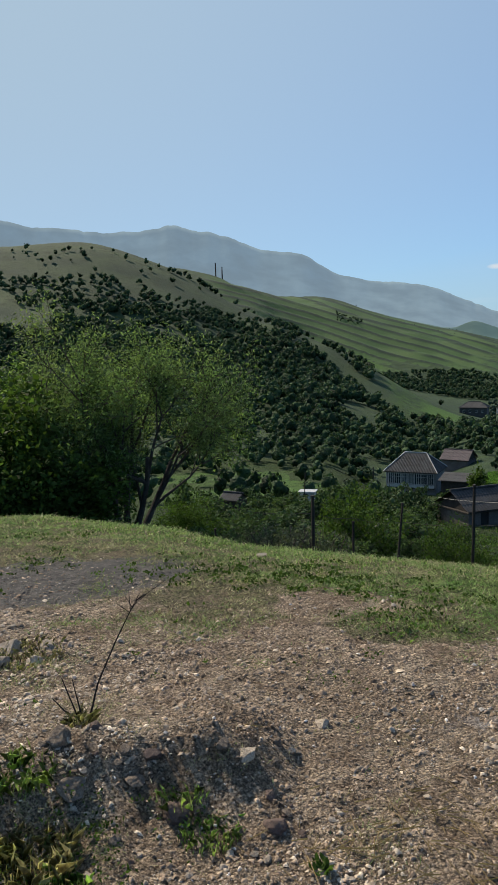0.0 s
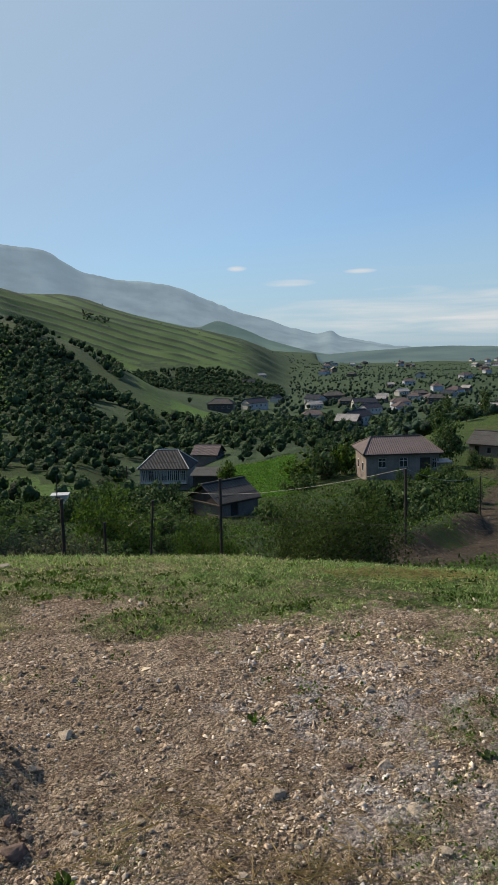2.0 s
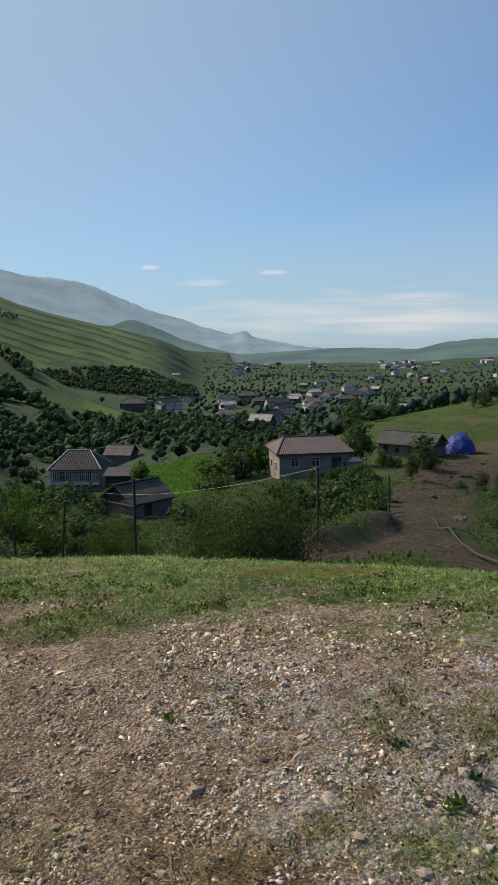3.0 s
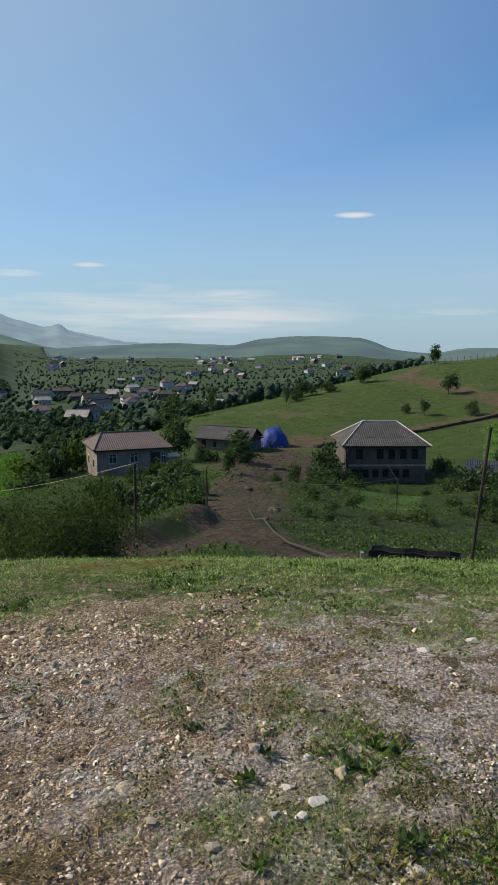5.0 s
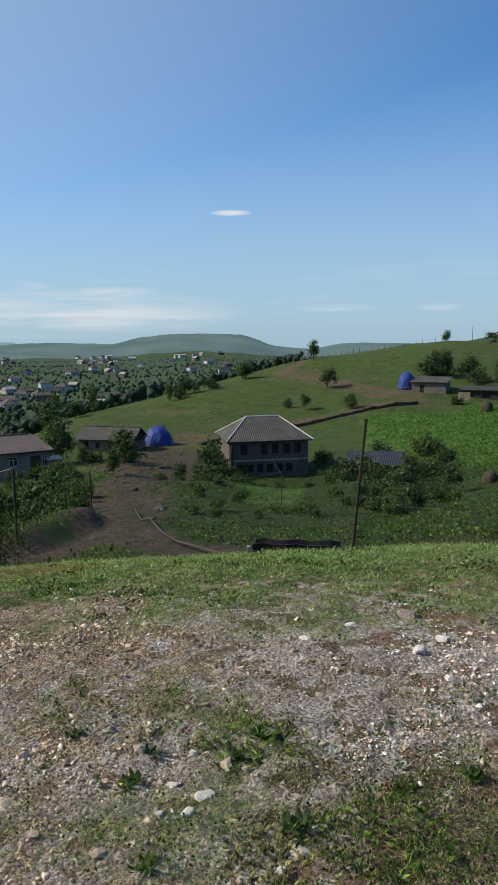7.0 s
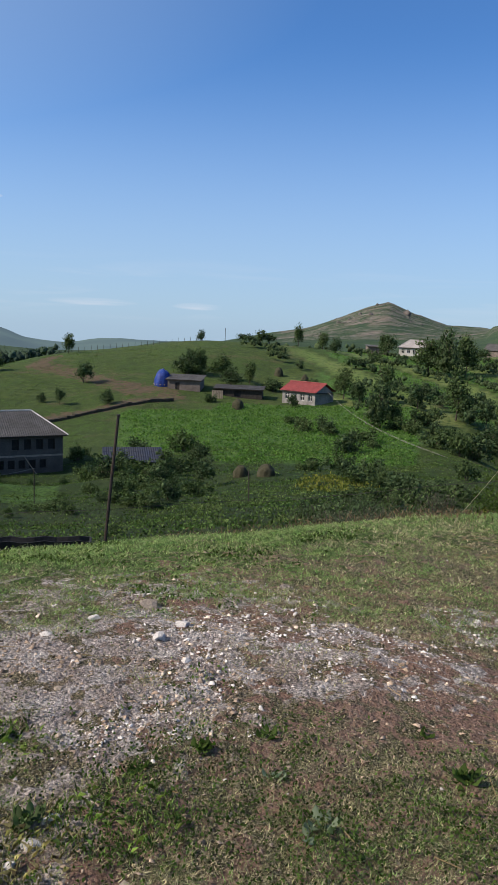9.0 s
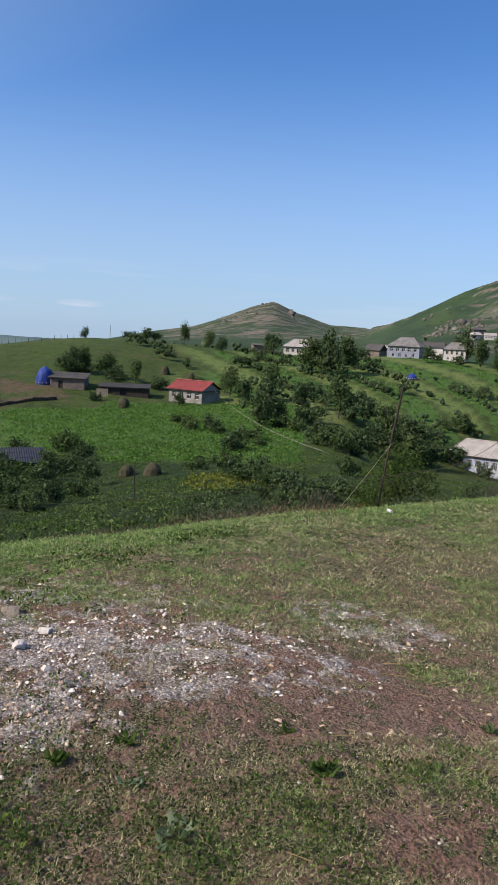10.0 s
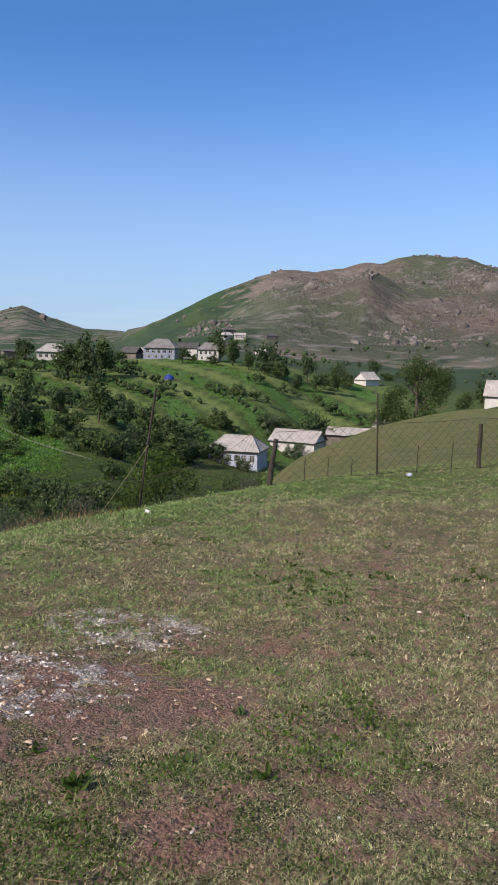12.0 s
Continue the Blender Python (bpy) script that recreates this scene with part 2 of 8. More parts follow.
bearing(88, (10, -11.9), (15, -13.5), (26, -12.8), (45, -12.2), (85, -10.2), (135, -9.0), (190, -4.2), (300, -0.95), (380, -1.1), (650, -0.2), (950, 0.9), (1500, 1.5), (2700, 0.8))
bearing(94, (12, -10.8), (15, -12.4), (26, -11.6), (45, -11.4), (90, -10), (150, -9.15), (200, -4.4), (320, -1.05), (400, -1.1), (650, 0.4), (950, 2.4), (1500, 4), (2700, 2))
bearing(99, (13, -10.2), (17, -10), (30, -8.0), (45, -9.0), (90, -9.5), (165, -8.7), (210, -6.0), (340, -1.7), (420, -1.5), (650, 0.4), (950, 2.8), (1500, 5), (2700, 2))
bearing(105, (14, -9.5), (18, -8.8), (32, -5.9), (45, -6.6), (90, -7.5), (140, -8.2), (220, -5.6), (350, -2.3), (430, -2), (650, 0.5), (950, 3), (1500, 6), (2700, 3))
bearing(112, (16, -8.4), (20, -7.4), (34, -4.5), (45, -5), (90, -4.6), (150, -4.1), (220, -3.6), (350, -2.7), (430, -2), (650, 0.8), (950, 3.2), (1500, 5.5), (2700, 3))
bearing(130, (16, -7.4), (20, -6), (34, -3.6), (45, -3.4), (90, -3), (150, -2.4), (220, -1.8), (350, -1), (430, 0), (650, 1.5), (950, 3.2), (1500, 4.5), (2700, 3))
bearing(180, (14, -6.6), (20, -4.6), (34, -2.6), (45, -2), (90, -1), (150, 0), (220, 1), (350, 2), (430, 2.5), (650, 3), (950, 3.5), (1500, 4), (2700, 3))
bearing(240, (11, -8.5), (16, -6), (30, -4), (45, -4), (85, -3), (150, -1), (240, 1), (400, 3), (600, 5), (800, 5), (1200, 5), (1700, 4.5), (2700, 3))


# skylines finer than the bearings: (bearing, angle)
RIDGE_EAST = [(84, 0.9), (86.6, 1.7), (88.5, 2.5), (90.8, 3.5), (93.3, 4.5), (95.9, 5.34), (98.4, 5.2), (100.5, 5.45),
              (102.1, 5.85), (103.4, 5.7), (104.2, 6.15), (106.6, 6.7), (109.4, 6.37), (111.4, 5.6), (116, 5.0), (125, 5)]
RIDGE_FRONT = [(84, -4), (88, 0.0), (91, 2.2), (93.5, 3.7), (96.5, 4.75), (99.5, 5.05), (101.2, 5.4), (102.2, 5.72), (103.4, 5.3), (105, 4.4), (107, 3.4), (110, 2.2), (114, 0.8), (119, -2)]
RIDGE_FAR = [(24, -1.1), (27, -0.9), (33, -0.62), (37.8, -0.73), (40.7, -0.21), (43.7, -0.03), (47.6, -0.16), (50.1, -0.94),
             (52.7, -1.22), (56, -0.82), (60, -0.9), (64.2, -0.78), (67.6, -0.09), (70.5, 0.37), (71.7, 0.8), (73.3, 1.44),
             (75.3, 2.27), (76.9, 2.68), (78.8, 1.8), (81.2, 1.04), (83.7, 0.98), (88, 0.6)]


def build_land():
    azs = sorted(LAND)
    a = np.array(azs + [azs[0] + 360.0])
    tab = np.array([LAND[k] for k in azs] + [LAND[azs[0]]], float)          # bearing, node, (r, angle)
    return a, np.log(tab[:, :, 0]), tab[:, :, 1]


L_AZ, L_LR, L_EL = build_land()
L_EL[:, :2] += (-0.5 * np.clip((98 - L_AZ) / 8, 0, 1) + 0.4 * np.clip((L_AZ - 101) / 5, 0, 1) * (L_AZ < 125))[:, None]


def smooth_interp(x, xp, fp):
    """Monotone cubic through the keys; fp may have further axes."""
    xp, fp = np.asarray(xp, float), np.asarray(fp, float)
    h = np.diff(xp)
    sh = (-1,) + (1,) * (fp.ndim - 1)
    d = np.diff(fp, axis=0) / h.reshape(sh)
    m = np.zeros_like(fp)
    p = d[:-1] * d[1:]
    w1, w2 = (2 * h[1:] + h[:-1]).reshape(sh), (h[1:] + 2 * h[:-1]).reshape(sh)
    with np.errstate(divide="ignore", invalid="ignore"):
        hm = (w1 + w2) / (w1 / d[:-1] + w2 / d[1:])
    m[1:-1] = np.where(p > 0, hm, 0)
    m[0], m[-1] = d[0], d[-1]
    x = np.clip(np.asarray(x, float), xp[0], xp[-1])
    i = np.clip(np.searchsorted(xp, x) - 1, 0, len(xp) - 2)
    xs = (-1,) + (1,) * (fp.ndim - 1)
    t, hh = ((x - xp[i]) / h[i]).reshape(xs), h[i].reshape(xs)
    return ((2 * t ** 3 - 3 * t ** 2 + 1) * fp[i] + (t ** 3 - 2 * t ** 2 + t) * hh * m[i]
            + (-2 * t ** 3 + 3 * t ** 2) * fp[i + 1] + (t ** 3 - t ** 2) * hh * m[i + 1])


def vnoise(x, y, seed=0):
    """Smooth value noise in the plane, -1 to 1."""
    xi, yi = np.floor(x).astype(np.int64), np.floor(y).astype(np.int64)
    fx, fy = x - xi, y - yi
    fx, fy = fx * fx * (3 - 2 * fx), fy * fy * (3 - 2 * fy)

    def h(i, j):
        n = (i * 374761393 + j * 668265263 + seed * 974711) & 0x7FFFFFFF
        n = ((n ^ (n >> 13)) * 1274126177) & 0x7FFFFFFF
        return ((n ^ (n >> 16)) & 0xFFFF) / 32767.5 - 1
    return ((h(xi, yi) * (1 - fx) + h(xi + 1, yi) * fx) * (1 - fy)
            + (h(xi, yi + 1) * (1 - fx) + h(xi + 1, yi + 1) * fx) * fy)


def fbm(x, y, octaves=4, seed=0):
    s, a = 0.0, 1.0
    for k in range(octaves):
        s = s + a * vnoise(x * 2 ** k + 17.3 * k, y * 2 ** k - 9.1 * k, seed + k)
        a *= 0.5
    return s / 1.9


def height(x, y):
    """Height of the ground, metres; the ground under the first eye is at 0."""
    x, y = np.atleast_1d(np.asarray(x, float)), np.atleast_1d(np.asarray(y, float))
    r = np.maximum(np.hypot(x, y), 1e-3)
    az = (np.degrees(np.arctan2(x, y)) - L_AZ[0]) % 360 + L_AZ[0]
    lr = smooth_interp(az, L_AZ, L_LR)
    el = smooth_interp(az, L_AZ, L_EL)
    el[:, -2] = np.where((az > 84) & (az < 125), np.interp(az, *zip(*RIDGE_EAST)), el[:, -2])
    el[:, -1] = np.where((az > 24) & (az < 88), np.interp(az, *zip(*RIDGE_FAR)) - 1.1 * np.clip((60 - az) / 4, 0, 1), el[:, -1])
    rr = np.exp(lr)
    zz = rr * np.tan(np.radians(el)) + EYE
    # the plateau from the feet to the brink
    r0 = np.array([0.0, 2.5, 4.6])
    nr = np.concatenate([np.broadcast_to(r0, (len(r), 3)), rr], axis=1)
    nz = np.concatenate([np.zeros((len(r), 2)), 0.3 * zz[:, :1] * np.ones((len(r), 1)), zz], axis=1)
    z = np.zeros(len(r))
    k = np.clip((nr <= r[:, None]).sum(1) - 1, 0, nr.shape[1] - 2)
    ii = np.arange(len(r))
    # cubic between neighbouring nodes, slopes by finite difference
    sl = np.diff(nz, axis=1) / np.diff(nr, axis=1)
    m = np.zeros_like(nz)
    same = sl[:, :-1] * sl[:, 1:] > 0
    m[:, 1:-1] = np.where(same, 2 * sl[:, :-1] * sl[:, 1:] / np.where(same, sl[:, :-1] + sl[:, 1:], 1), 0)
    m[:, -1] = sl[:, -1]
    hh = nr[ii, k + 1] - nr[ii, k]
    t = np.clip((r - nr[ii, k]) / hh, 0, 1)
    z = ((2 * t ** 3 - 3 * t ** 2 + 1) * nz[ii, k] + (t ** 3 - 2 * t ** 2 + t) * hh * m[ii, k]
         + (-2 * t ** 3 + 3 * t ** 2) * nz[ii, k + 1] + (t ** 3 - t ** 2) * hh * m[ii, k + 1])
    # roughness that grows with distance
    z += 0.02 * fbm(x * 1.7, y * 1.7, 3, 3) * np.clip(r / 3, 0, 1) + 0.02 * fbm(x * 6, y * 6, 3, 5)
    close = r < 7
    if close.any():
        z[close] += 0.017 * fbm(x[close] * 17, y[close] * 17, 3, 6) * np.clip(7 - r[close], 0, 1)
    # a low earth bank beside the feet, steep towards them
    bank = np.clip((np.minimum(az + 30, 3 - az)) / 7, 0, 1)
    z += bank * 0.21 * np.exp(-((r - 2.75) / np.where(r < 2.75, 0.24, 0.6)) ** 2) * (1 + 0.5 * fbm(x * 3, y * 3, 2, 15))
    # the bank above the lower branch of the road, ruts and heaps of churned earth
    by_road = (r > 20) & (r < 130) & (az > 26) & (az < 50)
    if by_road.any():
        bx, by = x[by_road], y[by_road]
        z[by_road] += 1.0 * strip(bx, by, [(29.5, 31), (32.5, 35.5), (35.4, 41.5)], 2.6) + 0.22 * strip(bx, by, [(37.3, 46), (38.4, 60), (39.4, 82), (41, 105)], 9.0) * fbm(bx / 2.2, by / 2.2, 3, 66)
        z[by_road] -= 0.16 * strip(bx, by, [(46.6, 23), (43.0, 26), (40.1, 30), (38.0, 35), (36.4, 44)], 0.9) + 0.16 * strip(bx, by, [(48.4, 23.6), (44.6, 27), (41.4, 31), (39.2, 36), (37.4, 45)], 0.9)
    # the steep edge of the yard below the unfinished house
    yard = (r > 58) & (r < 98) & (az > 40) & (az < 60)
    if yard.any():
        z[yard] += 0.9 * strip(x[yard], y[yard], [(43.5, 75), (47, 79), (51, 81), (56, 81)], 8.0)
    # spurs and gullies on the bare eastern hills
    east = np.clip((az - 84) / 6, 0, 1) * np.clip((130 - az) / 10, 0, 1) * np.sin(np.pi * np.clip((r - 560) / 900, 0, 1))
    z += east * 52 * (0.5 - np.abs(fbm(x / 230 + 3, y / 230, 4, 19)))
    dome = (az > 85) & (az < 119) & (r > 520) & (r < 1480)
    if dome.any():
        da, dr = az[dome], r[dome]
        front = 1050 * np.tan(np.radians(smooth_interp(da, *zip(*RIDGE_FRONT)))) + EYE - 8 * ((dr - 1050) / 105) ** 2 - 14 * np.abs(fbm(x[dome] / 120, y[dome] / 120, 4, 23))
        d_ = z[dome] - front
        z[dome] = 0.5 * (z[dome] + front + np.sqrt(d_ * d_ + 30))
    west = np.clip((12 - az) / 6, 0, 1) * np.clip((az + 50) / 10, 0, 1) * np.sin(np.pi * np.clip((r - 180) / 440, 0, 1))
    z += west * 13 * (0.4 - np.abs(fbm(x / 110 + 3, y / 110, 3, 29)))
    far = np.clip((r - 12) / 60, 0, 1)
    z += far * 0.35 * fbm(x / 9, y / 9, 3, 7) + 1.1 * np.clip((r - 24) / 20, 0, 1) * np.clip((115 - r) / 30, 0, 1) * fbm(x / 13, y / 13, 3, 8) + np.clip((r - 300) / 600, 0, 1) * 7 * fbm(x / 160, y / 160, 4, 11)
    return z


def spot(az, r):
    """The place on the ground at a bearing and a distance."""
    x, y = r * math.sin(radians(az)), r * math.cos(radians(az))
    return Vector((x, y, float(height(x, y)[0])))


def facing(az, r, turn=0.0, dz=0.0):
    """A pose at that place whose y axis points away from the viewpoint, turned clockwise by turn degrees."""
    p = spot(az, r)
    return pose(p.x, p.y, p.z + dz, 0, 0, -az - turn)


# ---------------------------------------------------------------- mesh helpers
def mesh_of(name, verts, faces, material, smooth=False):
    """A mesh from arrays of corners and of faces with one number of corners each."""
    verts, faces = np.asarray(verts, np.float32), np.asarray(faces, np.int32)
    me = bpy.data.meshes.new(name)
    me.vertices.add(len(verts))
    me.vertices.foreach_set("co", verts.ravel())
    n = faces.shape[1]
    me.loops.add(faces.size)
    me.loops.foreach_set("vertex_index", faces.ravel())
    me.polygons.add(len(faces))
    me.polygons.foreach_set("loop_start", np.arange(0, faces.size, n, dtype=np.int32))
    if smooth:
        me.polygons.foreach_set("use_smooth", np.ones(len(faces), bool))
    me.update(calc_edges=True)
    me.validate()
    if material:
        me.materials.append(material)
    return me


def thing(name, m, label, category, group="", kind=""):
    ob = new(name)
    ob.empty_display_size = 0.2
    ob.matrix_basis = m
    return tagged(ob, label, category, group, kind)


def part(name, bm, material, parent, label="", smooth=False):
    """Links a bmesh as one mesh under a thing or a part."""
    me = bpy.data.meshes.new(name)
    bmesh.ops.recalc_face_normals(bm, faces=bm.faces)
    bm.to_mesh(me)
    bm.free()
    me.materials.append(material)
    if smooth:
        me.polygons.foreach_set("use_smooth", [True] * len(me.polygons))
    ob = new(name, me)
    ob.parent = parent
    if label:
        ob["label"] = label
    return ob


def piece(name, me, parent, m=None, label=""):
    ob = new(name, me)
    ob.parent = parent
    if m is not None:
        ob.matrix_basis = m
    if label:
        ob["label"] = label
    return ob


def add_box(bm, x0, x1, y0, y1, z0, z1, bevel=0.0):
    g = bmesh.ops.create_cube(bm, size=1.0)
    m = Matrix.Translation(((x0 + x1) / 2, (y0 + y1) / 2, (z0 + z1) / 2)) @ Matrix.Diagonal((x1 - x0, y1 - y0, z1 - z0, 1))
    bmesh.ops.transform(bm, matrix=m, verts=g["verts"])
    if bevel:
        es = list({e for v in g["verts"] for e in v.link_edges})
        bmesh.ops.bevel(bm, geom=es, offset=bevel, segments=1, affect="EDGES")
    return bm


def box(x0, x1, y0, y1, z0, z1, bevel=0.0):
    return add_box(bmesh.new(), x0, x1, y0, y1, z0, z1, bevel)


def add_tube(bm, pts, radii, sides=8, cap=True):
    """A tube of varying radius along points."""
    pts = [Vector(p) for p in pts]
    if not hasattr(radii, "__len__"):
        radii = [radii] * len(pts)
    rings = []
    side = None
    for i, p in enumerate(pts):
        d = (pts[min(i + 1, len(pts) - 1)] - pts[max(i - 1, 0)]).normalized()
        ref = Vector((0, 0, 1)) if abs(d.z) < 0.9 else Vector((1, 0, 0))
        u = d.cross(ref).normalized() if side is None else (side - d * side.dot(d)).normalized()
        side = u
        v = d.cross(u)
        rings.append([bm.verts.new(p + (u * math.cos(2 * math.pi * k / sides) + v * math.sin(2 * math.pi * k / sides)) * radii[i])
                      for k in range(sides)])
    for a, b in zip(rings, rings[1:]):
        for k in range(sides):
            bm.faces.new((a[k], a[(k + 1) % sides], b[(k + 1) % sides], b[k]))
    if cap:
        bm.faces.new(rings[0][::-1])
        bm.faces.new(rings[-1])
    return bm


def tube(pts, radii, sides=8):
    return add_tube(bmesh.new(), pts, radii, sides)

# ---------------------------------------------------------------- ground material
def ground_material():
    m = bpy.data.materials.new("ground_cover")
    m.use_nodes = True
    n, l = m.node_tree.nodes, m.node_tree.links
    b = n["Principled BSDF"]
    b.inputs["Roughness"].default_value = 0.95
    b.inputs["Specular IOR Level"].default_value = 0.15
    geo = n.new("ShaderNodeTexCoord").outputs["Object"]

    def noise_fac(scale, detail=4, lo=0.35, hi=0.65, rough=0.55):
        t = n.new("ShaderNodeTexNoise")
        t.inputs["Scale"].default_value, t.inputs["Detail"].default_value, t.inputs["Roughness"].default_value = scale, detail, rough
        l.new(geo, t.inputs["Vector"])
        r = n.new("ShaderNodeMapRange")
        r.inputs["From Min"].default_value, r.inputs["From Max"].default_value = lo, hi
        l.new(t.outputs["Fac"], r.inputs["Value"])
        return r.outputs["Result"]

    def mix(fac, c1, c2, blend="MIX"):
        x = n.new("ShaderNodeMixRGB")
        x.blend_type = blend
        for sock, v in ((x.inputs["Fac"], fac), (x.inputs["Color1"], c1), (x.inputs["Color2"], c2)):
            if isinstance(v, tuple):
                sock.default_value = (*v, 1)
            elif isinstance(v, float):
                sock.default_value = v
            else:
                l.new(v, sock)
        return x.outputs["Color"]

    def math_node(op, a, c):
        x = n.new("ShaderNodeMath")
        x.operation = op
        x.use_clamp = True
        for sock, v in zip(x.inputs, (a, c)):
            if isinstance(v, float):
                sock.default_value = v
            else:
                l.new(v, sock)
        return x.outputs["Value"]

    def zone(name):
        at = n.new("ShaderNodeAttribute")
        at.attribute_name = name
        s = n.new("ShaderNodeSeparateColor")
        l.new(at.outputs["Color"], s.inputs["Color"])
        return s.outputs["Red"], s.outputs["Green"], s.outputs["Blue"]

    bare, white, red = zone("zone_near")
    forest, crop, dirt = zone("zone_mid")
    rock, gravel, far = zone("zone_far")
    terrace, lush, outer = zone("zone_terrace")

    def ragged(mask, scale, amount=0.9):
        """The zone with a broken, uneven border."""
        nz = noise_fac(scale, 5, 0.3, 0.7, 0.65)
        s = n.new("ShaderNodeMath")
        s.operation = "SUBTRACT"
        l.new(nz, s.inputs[0])
        s.inputs[1].default_value = 0.5
        sc = n.new("ShaderNodeMath")
        sc.operation = "MULTIPLY"
        l.new(s.outputs["Value"], sc.inputs[0])
        sc.inputs[1].default_value = amount
        ad = n.new("ShaderNodeMath")
        ad.operation = "ADD"
        l.new(mask, ad.inputs[0])
        l.new(sc.outputs["Value"], ad.inputs[1])
        r = n.new("ShaderNodeMapRange")
        r.inputs["From Min"].default_value, r.inputs["From Max"].default_value = 0.38, 0.62
        l.new(ad.outputs["Value"], r.inputs["Value"])
        inside = n.new("ShaderNodeMath")
        inside.operation = "MULTIPLY"
        inside.use_clamp = True
        inside.inputs[1].default_value = 4.0
        l.new(mask, inside.inputs[0])
        return math_node("MULTIPLY", r.outputs["Result"], inside.outputs["Value"])

    grass = mix(noise_fac(0.9), (0.135, 0.115, 0.065), (0.2, 0.155, 0.1))
    grass = mix(noise_fac(0.06), grass, mix(noise_fac(0.4), (0.10, 0.165, 0.03), (0.17, 0.2, 0.06)))
    grass = mix(noise_fac(3.2, 5, 0.5, 0.66), grass, (0.25, 0.185, 0.125))
    # dark flecks stand in for the shade in the gaps between tufts
    grass = mix(noise_fac(34.0, 5, 0.44, 0.58, 0.75), grass, mix(0.85, grass, (0.035, 0.032, 0.018)))
    grass = mix(noise_fac(110.0, 4, 0.5, 0.62, 0.7), grass, (0.42, 0.36, 0.24))
    soil = mix(noise_fac(1.7), (0.63, 0.5, 0.365), (0.46, 0.35, 0.245))
    soil = mix(noise_fac(7.0, 6, 0.48, 0.64, 0.7), soil, (0.22, 0.155, 0.105))
    vo = n.new("ShaderNodeTexVoronoi")
    vo.inputs["Scale"].default_value = 34.0
    l.new(geo, vo.inputs["Vector"])
    soil = mix(math_node("MULTIPLY", vo.outputs["Color"], 0.3), soil, (0.52, 0.43, 0.33))
    soil = mix(noise_fac(95.0, 4, 0.46, 0.58, 0.75), soil, mix(0.75, soil, (0.085, 0.06, 0.04)))

    def grit_layer(scale):
        """Small stones: a value for each, and the gaps between them."""
        v = n.new("ShaderNodeTexVoronoi")
        v.inputs["Scale"].default_value = scale
        l.new(geo, v.inputs["Vector"])
        sx = n.new("ShaderNodeSeparateColor")
        l.new(v.outputs["Color"], sx.inputs["Color"])
        return sx.outputs["Red"], v.outputs["Distance"]

    g1, d1 = grit_layer(58.0)
    g2, d2 = grit_layer(150.0)
    tone = n.new("ShaderNodeMapRange")
    tone.inputs["To Min"].default_value, tone.inputs["To Max"].default_value = 0.6, 1.42
    l.new(g1, tone.inputs["Value"])
    tone2 = n.new("ShaderNodeMapRange")
    tone2.inputs["To Min"].default_value, tone2.inputs["To Max"].default_value = 0.42, 1.55
    l.new(g2, tone2.inputs["Value"])
    soil = mix(noise_fac(4.0, 5, 0.48, 0.62, 0.7), soil, mix(0.5, soil, (0.2, 0.14, 0.095)))
    soil = mix(0.8, soil, tone.outputs["Result"], "MULTIPLY")
    soil = mix(0.9, soil, tone2.outputs["Result"], "MULTIPLY")
    whites = mix(noise_fac(5.0), (0.7, 0.65, 0.6), (0.44, 0.36, 0.31))
    whites = mix(noise_fac(45.0, 3), whites, mix(0.6, whites, (0.16, 0.13, 0.11)))
    reds = mix(noise_fac(3.0), (0.32, 0.19, 0.145), (0.4, 0.295, 0.23))
    reds = mix(noise_fac(30.0, 5, 0.45, 0.58, 0.75), reds, mix(0.8, reds, (0.05, 0.032, 0.025)))
    whites = mix(0.8, mix(0.8, whites, tone.outputs["Result"], "MULTIPLY"), tone2.outputs["Result"], "MULTIPLY")
    reds = mix(0.8, reds, tone2.outputs["Result"], "MULTIPLY")
    grass = mix(0.6, grass, tone2.outputs["Result"], "MULTIPLY")
    reds = mix(noise_fac(50.0, 3), reds, (0.33, 0.21, 0.15))
    grit = mix(noise_fac(14.0), (0.115, 0.11, 0.105), (0.2, 0.185, 0.17))
    dirts = mix(noise_fac(0.5), (0.105, 0.078, 0.055), (0.05, 0.043, 0.028))
    dirts = mix(noise_fac(2.0, 5, 0.42, 0.6, 0.7), dirts, (0.045, 0.036, 0.024))
    dirts = mix(noise_fac(5.0, 4, 0.55, 0.65), dirts, (0.15, 0.12, 0.09))
    crops = mix(noise_fac(0.55), (0.075, 0.165, 0.03), (0.105, 0.19, 0.04))
    crops = mix(noise_fac(2.2), crops, (0.04, 0.08, 0.02))
    woods = mix(noise_fac(0.12), (0.028, 0.05, 0.026), (0.045, 0.075, 0.032))
    rocks = mix(noise_fac(0.0045, 4, 0.38, 0.54), (0.155, 0.125, 0.103), (0.085, 0.1, 0.06))
    rocks = mix(noise_fac(0.05, 5, 0.52, 0.66), rocks, (0.2, 0.18, 0.16))
    rocks = mix(noise_fac(0.11, 5, 0.55, 0.7), rocks, (0.085, 0.075, 0.07))
    fars = mix(noise_fac(0.006), (0.035, 0.066, 0.025), (0.052, 0.08, 0.033))
    fars = mix(noise_fac(0.03, 4), fars, (0.026, 0.048, 0.026))
    fars = mix(noise_fac(0.13, 5, 0.55, 0.66), fars, (0.024, 0.042, 0.018))
    band, strips, track = zone("zone_band")
    slope, verge, _ = zone("zone_slope")
    turns = n.new("ShaderNodeMath")
    turns.operation = "MULTIPLY"
    turns.inputs[1].default_value = 2 * math.pi
    l.new(band, turns.inputs[0])
    wv = n.new("ShaderNodeMath")
    wv.operation = "SINE"
